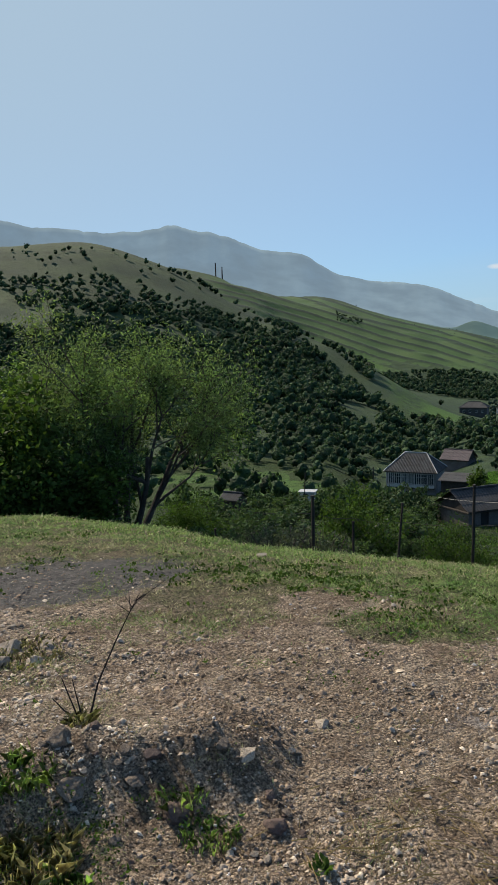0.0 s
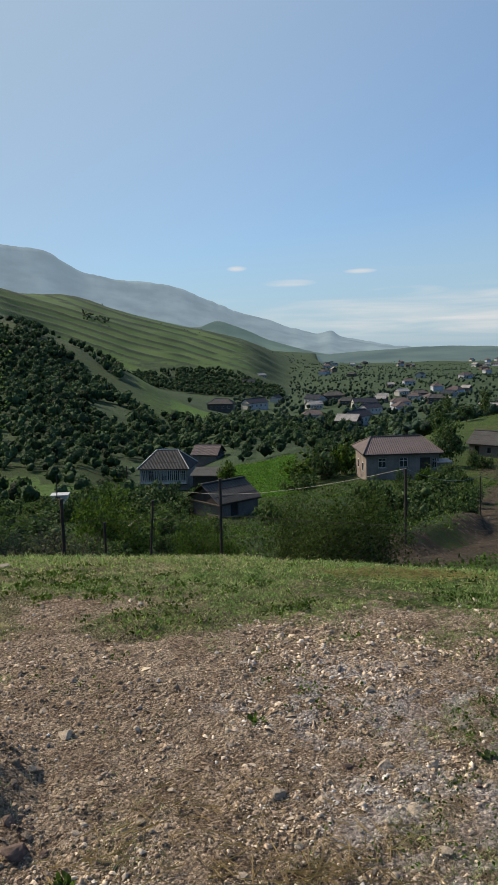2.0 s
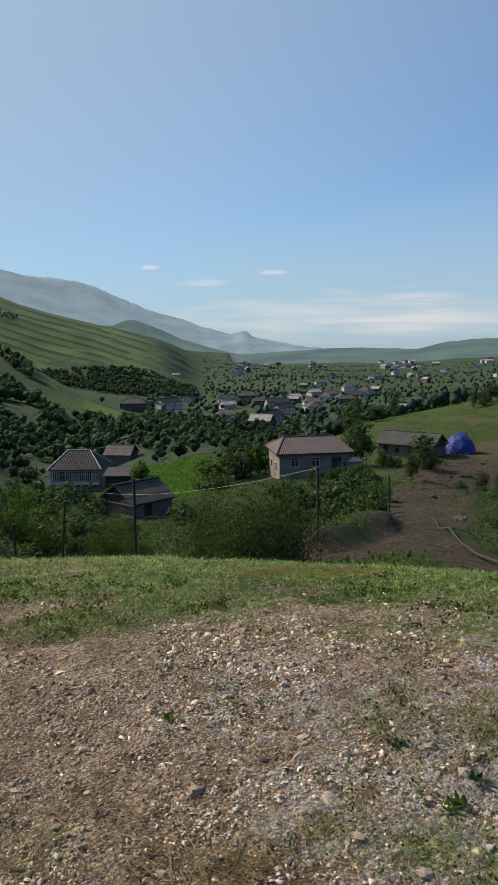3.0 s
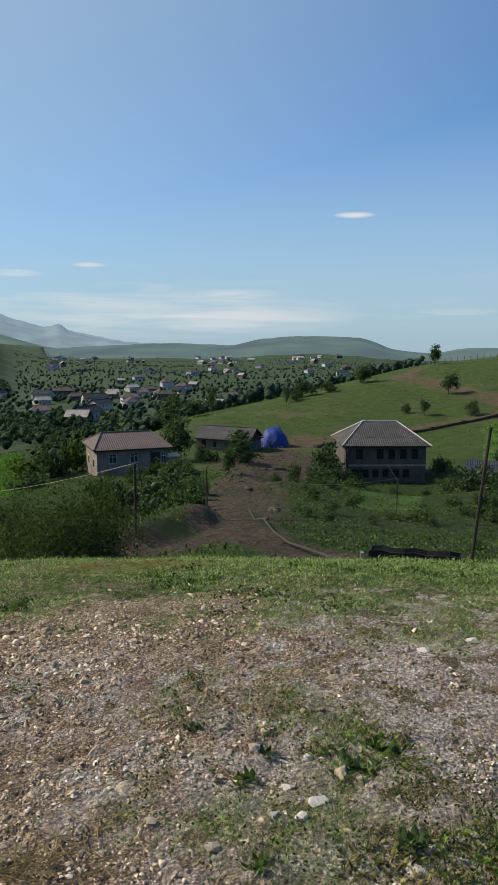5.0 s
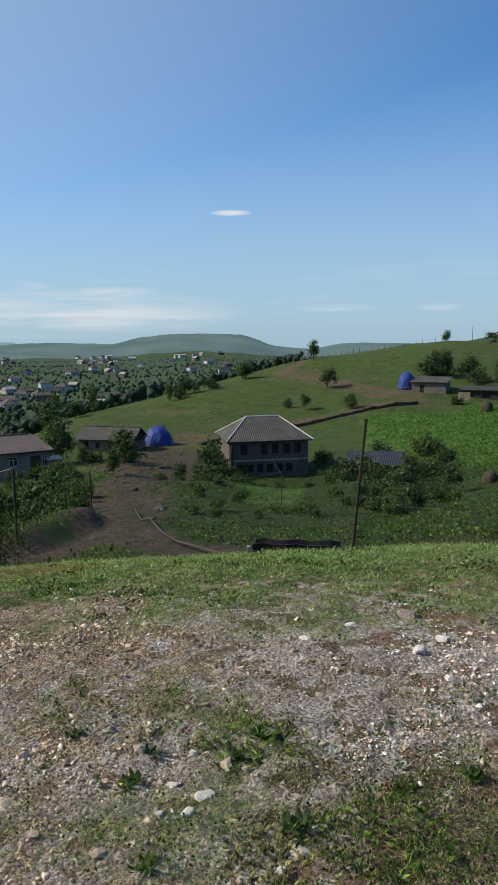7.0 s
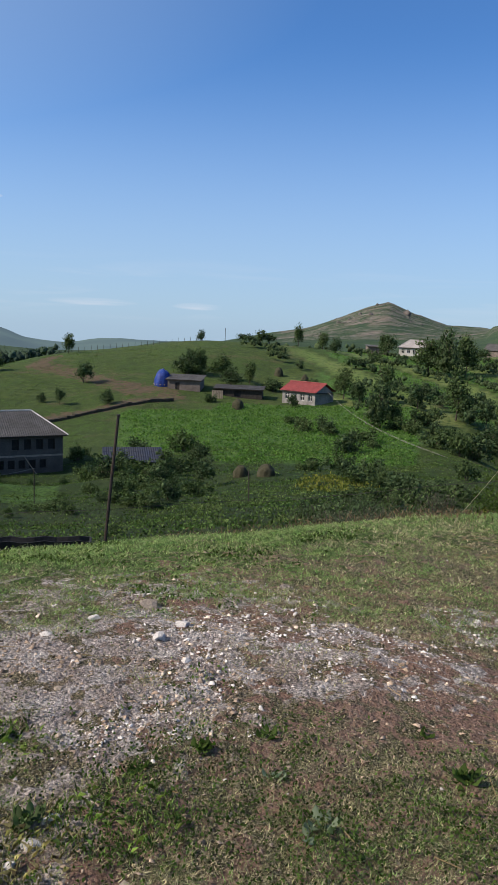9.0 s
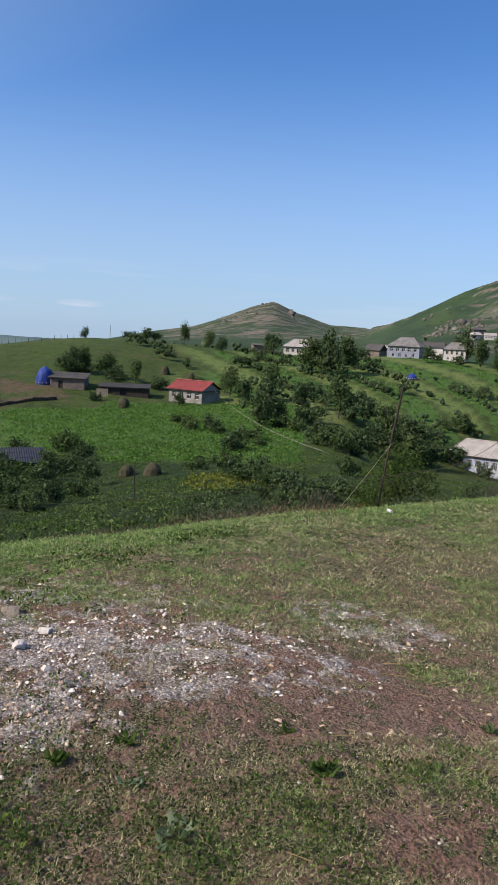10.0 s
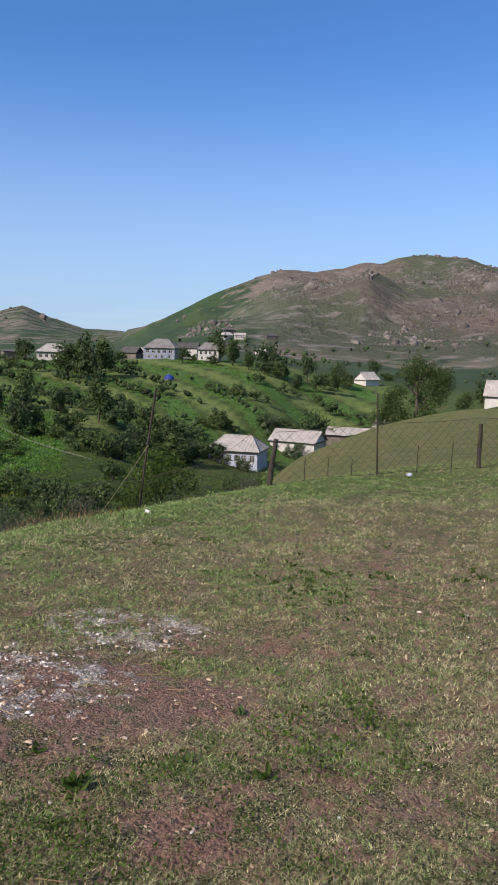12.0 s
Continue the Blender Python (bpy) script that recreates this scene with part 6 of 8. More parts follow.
for az, r, s, k in ((23.0, 18.5, 0.68, 5), (25.0, 17.4, 0.78, 5), (27.0, 18, 0.72, 5), (28.8, 19, 0.42, 4)):
    bush_at(az, r, s, k, "big leafy green bush below the brink", "big bushes below the brink", True)
# tangled growth between the fence and the valley gardens
gt = np.random.default_rng(91)
for k in range(58):
    az, r = float(gt.uniform(-6, 16.5)), float(15.5 + 55 * gt.uniform(0, 1) ** 1.6)
    if 9.0 < az < 12.5 and r < 30:
        continue
    bush_at(az, r, float(gt.uniform(0.35, 0.75) * (1 + r / 120)), int(gt.choice([1, 4, 1, 2, 0])) if r < 34 else int(gt.choice([0, 1, 3])), "dark tangled shrub between fence and gardens", "shrubs between fence and gardens", r < 34)
for k in range(26):
    az, r = float(gt.uniform(28.5, 37.0)), float(gt.uniform(38, 86))
    if az > 34.5 and r < 64:
        continue
    bush_at(az, r, float(gt.uniform(0.35, 0.7)), int(gt.choice([0, 1, 3])), "dark shrub in the thicket below the stone house", "thicket below the stone house")
for k in range(22):
    az, r = float(gt.uniform(43.5, 62)), float(gt.uniform(52, 76))
    bush_at(az, r, float(gt.uniform(0.3, 0.62)), int(gt.choice([0, 1, 3])), "low dark shrub on the steep yard edge", "shrubs on the yard edge")
# growth below the bank to the east
g = np.random.default_rng(21)
for az in np.arange(74.0, 95.5, 0.85):
    r = 17 + g.uniform(-1, 3)
    k = 3 if 84.5 < az < 93.5 and g.uniform() < 0.6 else int(g.choice([1, 4, 2, 2, 0]))
    bush_at(float(az), float(r), float(g.uniform(0.55, 0.9) * (1.0 if az < 84 else 0.68)), k, ("leafy green shrub below the grassy bank", "dark tangled shrub below the grassy bank", "spindly greyish shrub below the grassy bank",
            "yellow-green flowering shrub at the bank", "dense green shrub below the grassy bank")[k], "shrubs below the bank", True)
for az in np.arange(52.0, 75.0, 1.6):
    bush_at(float(az), float(15.5 + g.uniform(0, 3)), float(g.uniform(0.25, 0.45)), int(g.choice([1, 4, 1])), "low weedy shrub behind the fence", "weeds behind the fence", True)
for az in np.arange(75.0, 88.5, 0.7):
    r = float(g.uniform(24, 62))
    if r < 44:
        bush_at(float(az), r, float(g.uniform(0.4, 0.75)), int(g.choice([1, 4, 2])), "dense green shrub in the overgrown hollow", "shrubs in the hollow", True)
    else:
        bush_at(float(az), r, float(g.uniform(0.55, 1.0)), int(g.choice([0, 1, 3])), "dense green shrub in the overgrown hollow", "shrubs in the hollow")
# shrubs and trees placed one by one: bearing, distance, size, kind
for az, r, s, k in ((20.5, 60, 0.8, 0), (23.0, 112, 2.0, 2), (24.5, 108, 2.2, 1), (26.0, 112, 1.9, 2), (22.6, 100, 1.4, 0), (34.3, 100, 1.1, 1), (32.0, 92, 0.9, 2), (33.5, 88, 1.0, 0), (30.5, 84, 0.8, 1), (34.8, 92, 0.9, 0), (33.0, 60, 1.2, 1), (35.0, 64, 1.1, 0), (34.0, 72, 1.1, 3), (38.6, 112, 1.1, 1), (39.2, 110, 1.2, 0), (36.4, 114, 0.9, 1), (31.2, 62, 0.8, 0), (32.4, 46, 0.9, 1), (33.8, 50, 1.0, 3), (35.0, 56, 0.8, 0), (29.8, 58, 1.1, 1), (28.2, 62, 1.2, 0)):
    bush_at(az, r, s, k)
for az, r, s, k in ((44.6, 96, 1.1, 1), (46.0, 92, 1.3, 3), (47.6, 96, 1.0, 0), (43.4, 86, 0.8, 1), (45.2, 80, 0.7, 3), (54.8, 92, 1.0, 0), (56.2, 84, 1.2, 1), (57.8, 88, 1.3, 0), (59.4, 86, 1.5, 3), (61.2, 88, 1.2, 1), (62.8, 90, 1.0, 0), (60.4, 78, 1.2, 1), (58.4, 74, 0.9, 3), (54.0, 112, 1.0, 0), (58.6, 112, 1.2, 1), (62.0, 106, 1.2, 0), (16.8, 128, 1.6, 2), (14.8, 100, 1.0, 0), (12.6, 108, 1.2, 1), (10.2, 112, 1.3, 0), (8.2, 120, 1.4, 3), (13.9, 92, 1.0, 1)):
    bush_at(az, r, s, k)
for az, r, s, k in ((15.2, 88, 0.9, 0), (11.4, 84, 1.2, 1), (9.0, 82, 1.3, 3), (6.8, 84, 1.4, 0), (7.6, 70, 1.0, 1), (10.0, 66, 1.0, 0), (12.0, 62, 0.9, 3), (5.0, 66, 0.9, 1), (2.8, 80, 1.2, 0), (0.6, 84, 1.2, 1), (-3.4, 82, 1.2, 3), (-5.5, 86, 1.3, 0), (-0.8, 96, 0.9, 1), (2.0, 100, 0.9, 0), (6.0, 100, 1.1, 3)):
    bush_at(az, r, s, k)
for az, r, s, k in ((45.3, 97, 0.72, 2), (46.6, 98, 0.6, 0), (33.9, 97, 0.5, 1), (38.6, 108, 0.7, 3), (35.6, 112, 0.5, 1), (33.3, 116, 0.75, 0), (43.0, 98, 0.4, 2), (60.6, 84, 0.6, 1), (57.3, 90, 0.5, 3), (63.6, 76, 0.5, 0), (63.2, 96, 0.5, 2), (48.0, 202, 0.85, 1), (45.4, 192, 0.7, 2), (44.2, 190, 0.55, 0), (43.0, 186, 0.6, 2), (42.2, 184, 0.55, 1), (52.6, 160, 0.55, 0), (51.3, 163, 0.4, 2), (56.1, 158, 0.5, 2), (54.3, 180, 0.8, 0), (53.2, 232, 0.75, 1), (34.0, 118, 0.9, 1)):
    tree_at(az, r, s, k)
for az, r, s, k in ((33.2, 140, 0.9, 3), (63.0, 190, 0.8, 1), (61.6, 190, 0.75, 0), (64.6, 186, 1.0, 3), (65.4, 180, 0.8, 2), (66.8, 184, 0.9, 1), (62.4, 196, 0.8, 0), (68.6, 180, 0.8, 2), (71.6, 172, 0.9, 1), (74.0, 168, 0.9, 3), (75.2, 160, 1.0, 0), (70.2, 158, 0.6, 2), (73.6, 176, 0.8, 1), (92.4, 278, 1.25, 1), (82.6, 272, 1.3, 3), (81.2, 270, 1.2, 1), (83.8, 268, 1.0, 0), (81.9, 262, 0.9, 2), (76.8, 268, 0.9, 1), (88.6, 270, 0.9, 0), (90.9, 272, 0.9, 2), (93.6, 276, 1.0, 1)):
    tree_at(az, r, s, k)
for az, r, s, k in ((63.0, 248, 0.7, 2), (67.5, 252, 0.9, 1), (68.2, 254, 0.8, 0), (70.4, 256, 0.9, 3), (72.2, 254, 1.0, 1), (73.2, 250, 0.8, 2), (66.2, 250, 0.7, 0), (94.8, 262, 1.0, 0), (96.0, 265, 1.0, 1), (97.4, 262, 1.0, 2), (98.8, 268, 1.0, 0), (100.2, 272, 1.1, 3), (101.2, 290, 1.1, 1), (104.4, 270, 1.0, 0), (109.8, 190, 0.9, 3), (111.0, 200, 0.9, 1)):
    tree_at(az, r, s, k)
# trees and shrubs round the houses and over the slopes
for az, r, s, k in ((80.1, 222, 1.68, 1), (81.3, 220, 2.39, 2), (82.8, 225, 1.38, 3), (77.1, 264, 1.33, 0), (91.2, 294, 2.05, 2), (92.3, 286, 0.94, 3), (93.6, 269, 1.02, 1), (95.1, 269, 1.76, 2), (96.4, 268, 0.89, 3), (98.1, 283, 1.6, 0), (99.4, 277, 1.19, 1), (100.5, 292, 1.48, 2), (103.0, 351, 1.54, 0), (76.9, 134, 1.36, 2), (77.9, 136, 0.77, 3), (85.2, 132, 1.15, 2), (86.7, 141, 0.8, 3), (87.7, 150, 1.04, 0), (95.9, 183, 1.04, 0), (97.2, 184, 0.89, 1), (98.7, 188, 1.37, 2), (100.2, 185, 0.7, 3)):
    tree_at(az, r, s, k, "dark green tree among the hillside gardens", "garden trees on the hillside")
for az, r, s, k in ((47.8, 204, 0.79, 1), (43.3, 191, 1.06, 2), (33.7, 389, 1.54, 3), (35.1, 182, 0.91, 0), (36.4, 201, 0.87, 1), (45.5, 102, 0.92, 2), (37.8, 93, 0.55, 1), (62.1, 189, 1.24, 2)):
    tree_at(az, r, s, k, "dark green tree among the hillside gardens", "garden trees on the hillside")
for az, r, s, k in ((76.1, 239, 3.01, 3), (89.3, 282, 2.53, 3), (92.6, 210, 2.12, 0), (104.2, 350, 4.41, 3), (79.1, 131, 2.36, 3), (80.5, 140, 2.26, 0), (79.9, 156, 1.68, 1), (81.4, 116, 2.28, 3), (82.9, 113, 2.43, 0), (84.1, 116, 2.71, 1), (89.0, 150, 2.96, 3), (89.9, 148, 2.65, 0), (86.2, 153, 2.2, 1), (101.5, 178, 2.24, 0), (95.0, 185, 2.66, 1), (90.3, 172, 2.16, 3), (92.0, 174, 2.19, 0), (76.6, 76, 1.65, 1), (78.3, 65, 1.4, 3), (79.9, 62, 1.33, 0), (81.6, 64, 1.26, 1), (75.7, 116, 2.08, 3)):
    bush_at(az, r, s * 0.6, k, "dense dark shrub on the green slope", "dense shrubs on the slopes")
for az, r, s, k in ((83.6, 81, 1.45, 0), (97.3, 169, 2.43, 1), (98.1, 173, 2.79, 3), (102.4, 156, 1.97, 0), (44.4, 101, 1.64, 1), (47.3, 103, 1.67, 3), (63.0, 189, 2.71, 3), (41.5, 77, 0.69, 0), (45.9, 75, 0.76, 1), (47.7, 92, 0.99, 3), (49.4, 92, 0.92, 0), (50.8, 91, 0.82, 1), (58.0, 57, 1.22, 3), (59.4, 56, 1.32, 0), (61.1, 58, 1.26, 1), (63.1, 63, 1.35, 3), (57.1, 32, 0.4, 0), (45.8, 52, 0.56, 1), (44.6, 63, 0.57, 3), (34.6, 60, 1.28, 0), (32.0, 61, 1.54, 1), (30.8, 58, 1.25, 3)):
    bush_at(az, r, s * 0.6, k, "dense dark shrub on the green slope", "dense shrubs on the slopes")
for az, r, s, k in ((33.3, 65, 1.17, 0), (35.7, 69, 0.99, 1), (54.2, 102, 1.1, 3), (55.5, 88, 1.26, 0), (53.0, 82, 0.88, 1), (53.5, 54, 0.67, 3), (49.1, 53, 0.48, 0), (63.9, 161, 1.73, 1)):
    bush_at(az, r, s * 0.6, k, "dense dark shrub on the green slope", "dense shrubs on the slopes")
# hedgerows and thickets on the eastern hillside: bearing, distance, size
THICKET = []
for a0, r0, a1, r1, n in ((77, 190, 84, 150, 10), (84, 172, 90, 138, 10), (79, 222, 88, 196, 8), (88, 160, 94, 146, 8), (76, 150, 82, 128, 9), (90, 215, 100, 190, 9), (66, 250, 70, 205, 7),
                          (94, 245, 104, 225, 8), (81, 262, 84, 232, 7), (70, 140, 76, 100, 7), (95, 180, 103, 170, 7), (72, 90, 78, 60, 6), (74, 215, 79, 240, 5)):
    for k in range(n):
        u = (k + 0.5) / n
        one = (a0 + (a1 - a0) * u + float(g.normal()) * 0.5, r0 + (r1 - r0) * u + float(g.normal()) * 4, float(g.uniform(0.8, 1.7)))
        if one[1] > 145:
            THICKET.append(one)
        else:
            bush_at(one[0], one[1], one[2] * 0.75, int(g.choice([0, 1, 3])), "dark green hedgerow shrub on the hillside", "hedgerow shrubs")
for az, r, s, k in ((77.0, 164, 1.1, 1), (82.4, 150, 1.0, 3), (84.6, 150, 0.9, 0), (86.0, 142, 1.0, 1), (88.2, 136, 0.9, 3), (89.6, 140, 1.0, 0), (91.5, 172, 0.9, 1), (94.6, 158, 0.7, 0), (79.6, 156, 0.9, 0)):
    tree_at(az, r, s, k, "dark green tree in a hillside thicket", "trees in the thickets")


# the big tree beyond the mound
def big_tree():
    gg = np.random.default_rng(9)
    t = thing("tall_tree", facing(106.4, 100, 0), "tall dark tree with bare branches showing in its crown", "tree")
    wood = bmesh.new()
    add_tube(wood, [(0, 0, -0.5), (0.1, 0, 4), (0.3, 0, 10.5)], [0.35, 0.25, 0.08], 8)
    for k in range(16):
        a, z = gg.uniform(0, 6.28), gg.uniform(2.5, 9)
        e = gg.uniform(1.4, 3.0)
        add_tube(wood, [(0.1, 0, z), (math.cos(a) * e * 0.5, math.sin(a) * e * 0.5, z + 0.9), (math.cos(a) * e, math.sin(a) * e, z + gg.uniform(1.3, 2.6))], [0.1, 0.07, 0.02], 5)
    part("trunk", wood, M_BARK, t)
    C = np.array([(0, 0, 10.5), (1.4, 0, 9.8), (2.2, 0, 8.6), (-1.0, 0.3, 9.6), (2.6, 0.3, 7.2), (-1.8, 0, 6.8), (1.0, -0.5, 7.6), (-2.6, 0, 5.0), (-1.5, -0.8, 4.2), (1.2, 0, 4.4), (2.0, 0, 3.2), (0, -1, 3.2),
                  (-2.8, 0, 3.2), (-3.2, 0.2, 2.0), (1.6, 0, 1.6), (-1.2, -0.8, 1.6), (0.3, 1.0, 5.8), (-0.4, 0.8, 8.4), (-3.6, 0, 4.2), (-3.0, 0, 6.0), (-0.6, 0, 2.2), (-2.4, 0.3, 1.6), (3.0, 0, 9.2), (3.2, 0, 8.0), (2.4, 0, 6.2), (-4.2, 0, 3.0), (0.6, 0, 9.4), (-2.0, 0, 3.8)])
    n = 20000
    who = gg.integers(0, len(C), n)
    d = gg.normal(size=(n, 3))
    d /= np.linalg.norm(d, axis=1)[:, None]
    pts = C[who] * [1.15, 1.0, 1.0] + d * gg.uniform(0.35, 1.4, n)[:, None]
    piece("crown", mesh_of("crown", quads(pts, 0.24, gg, 0.6), np.arange(n * 4).reshape(-1, 4), M_LEAF_DARK), t)


big_tree()


# ---------------------------------------------------------------- far woods
ICO2_V, ICO2_F = icosa(2)


def woods(name, label, pts, scale, material, leaves=34, lobes=2, seed=1, leaf=0.5, core=1.0):
    """Many far crowns as one piece of cover: a lumpy main lobe, smaller side lobes and leaf tufts all over them."""
    gg = np.random.default_rng(seed)
    n = len(pts)
    V, F, C, R, off = [], [], [], [], 0
    for k in range(1 + lobes):
        iv, fi = (ICO2_V, ICO2_F) if k == 0 else (ICO_V, ICO_F)
        if k == 0:
            c, r = pts + np.array([0, 0, 2.3]) * scale[:, None], gg.uniform(1.15, 1.55, n) * scale
        else:
            a = gg.uniform(0, 6.283, n)
            c = pts + np.stack([np.cos(a) * 1.25, np.sin(a) * 1.25, gg.uniform(1.1, 3.6, n)], 1) * scale[:, None]
            r = gg.uniform(0.75, 1.2, n) * scale
        v = c[:, None, :] + iv[None] * (core * r[:, None] * gg.uniform(0.6, 1.12, (n, len(iv))))[:, :, None] * [1, 1, 1.15]
        V.append(v.reshape(-1, 3))
        F.append((fi[None] + (np.arange(n) * len(iv))[:, None, None]).reshape(-1, 3) + off)
        off += n * len(iv)
        C.append(c)
        R.append(r)
    m = leaves
    C, R = np.stack(C), np.stack(R)
    who = gg.integers(0, 1 + lobes, (n, m))
    i = np.arange(n)[:, None]
    d = gg.normal(size=(n, m, 3))
    d /= np.linalg.norm(d, axis=2)[:, :, None]
    d[:, :, 2] = np.abs(d[:, :, 2]) * 1.2 - 0.25
    c = (C[who, i] + d * (gg.uniform(0.85, 1.4, (n, m)) * R[who, i])[:, :, None]).reshape(-1, 3)
    q = quads(c, leaf * np.repeat(scale, m), gg, 0.7)
    V.append(q)
    f4 = np.arange(len(q)).reshape(-1, 4) + off
    F += [f4[:, [0, 1, 2]], f4[:, [0, 2, 3]]]
    ob = new(name, mesh_of(name, np.concatenate(V), np.concatenate(F), material, smooth=True))
    return tagged(ob, label, "trees", kind="stuff")


def scatter(n, az0, az1, r0, r1, keep, seed):
    gg = np.random.default_rng(seed)
    az = np.radians(gg.uniform(az0, az1, n))
    r = np.sqrt(gg.uniform(r0 ** 2, r1 ** 2, n))
    x, y = r * np.sin(az), r * np.cos(az)
    ok = keep(x, y, np.degrees(az), r, gg.uniform(size=n))
    x, y = x[ok], y[ok]
    return np.stack([x, y, height(x, y)], 1)


def forest_keep(x, y, az, r, u):
    strip_in = strip(x, y, WEST_STRIP, 40.0) > 0.5
    clear = strip_in | (az > 12.4) & (az < 17.2) & (r > 330) & (r < 425) | (az > -8) & (az < 9) & (r < 150) & (u > 0.16)
    clear = clear | (az < -14.5) & (r > 385) & (r < 500) | (np.abs(r - (520 - 22 * (az - 2))) < 22) & (az > 0) & (az < 13)
    gap = fbm(x / 45, y / 45, 3, 21) > 0.36
    thin = np.where(r < 430, 1.0, 0.3 + 0.7 * (fbm(x / 70, y / 70, 3, 33) > 0.1))
    low = (az < 17) | (r < 420)
    house_view = (az > 9.6) & (az < 17.5) & (r < 172)
    return ~clear & ~gap & (u < thin) & low & ~house_view


P1 = scatter(5200, -24, 14.5, 95, 470, forest_keep, 1)
P2 = scatter(800, 13, 31, 155, 430, lambda x, y, az, r, u: ((az < 22) | (r > 165)) & ~((az < 17.2) & (r > 325)) & ~((az < 18) & (r < 180)), 2)
P3 = scatter(1300, -24, 4, 450, 640, lambda x, y, az, r, u: fbm(x / 60, y / 60, 3, 51) + 0.4 * (r < 530) > 0.34, 3)
P3 = np.concatenate([P3, scatter(150, -24, 8, 440, 640, lambda x, y, az, r, u: u < 0.9, 73)])
P4 = scatter(2600, 9.5, 21.5, 600, 930, lambda x, y, az, r, u: (r < 880 - 14 * np.abs(az - 16)) & (r > 690), 4)
PW = np.concatenate([P1, P2, P3, P4])
gs = np.random.default_rng(8)
woods("hillside_woods", "dense dark deciduous woods on the valley side", PW, gs.uniform(0.6, 1.5, len(PW)) * np.clip(np.hypot(PW[:, 0], PW[:, 1]) / 300, 0.65, 1.0) * np.where((PW[:, 0] < 60) & (np.hypot(PW[:, 0], PW[:, 1]) > 430), 0.85, 1.0), M_LEAF_FOREST, leaves=40, lobes=1, leaf=0.72)
P5 = scatter(5200, 17.5, 53, 330, 1700, lambda x, y, az, r, u: (u < np.clip(1.5 - r / 1500, 0.25, 1)) & ((r > 480) | (az < 44)) & ((az > 22) | (r < 700)), 5)
P6 = scatter(420, 30, 52, 205, 340, lambda x, y, az, r, u: (r > 175 + (az - 30) * 4.2) & (u < 0.8), 6)
P7 = scatter(500, 8, 40, 1100, 2500, lambda x, y, az, r, u: fbm(x / 120, y / 120, 3, 61) > 0.1, 7)
PV = np.concatenate([P5, P6, P7])
woods("village_trees", "trees among the houses of the valley village", PV, gs.uniform(0.7, 1.6, len(PV)) * np.clip(1.25 - np.hypot(PV[:, 0], PV[:, 1]) / 1900, 0.5, 1.0), M_LEAF_VILLAGE_HAZED, leaves=10, lobes=1, seed=5, leaf=0.6)
P8 = scatter(500, 66, 112, 300, 620, lambda x, y, az, r, u: fbm(x / 40, y / 40, 3, 71) > 0.15, 9)
P9 = scatter(46, 6.4, 8.6, 1080, 1160, lambda x, y, az, r, u: u < 2, 10)
PH = np.concatenate([P8, P9])
woods("hilltop_trees", "scattered trees behind the hilltop houses", PH, gs.uniform(0.6, 1.1, len(PH)), M_LEAF_WOODS, leaves=40, seed=6, leaf=0.5)


# low hedges between the strip fields
hedge = []
gh = np.random.default_rng(12)
for c in (165, 192, 222, 250, 276, 304, 332):
    for az in np.arange(74.5, 103, 0.28):
        r = c - 7.5 * (az - 75) + gh.normal() * 1.6
        if 158 < r < 300 and gh.uniform() < 0.6:
            hedge.append(spot(float(az), float(r))[:])
clumps, sizes = [], []
for a_, r_, s_ in THICKET:
    for k in range(5):
        p = spot(a_ + float(gh.normal()) * 0.35, r_ + float(gh.normal()) * 1.6)
        clumps.append(p[:])
        sizes.append(s_ * float(gh.uniform(0.3, 0.68)))
woods("hedgerows", "dark green hedgerows and thickets on the hillside", np.array(clumps), np.array(sizes), M_LEAF_WOODS, leaves=130, lobes=2, seed=14, leaf=0.42, core=0.6)
woods("field_hedges", "low dark hedges between the strip fields", np.array(hedge), gh.uniform(0.25, 0.6, len(hedge)), M_LEAF_WOODS, leaves=40, seed=13, leaf=0.6)


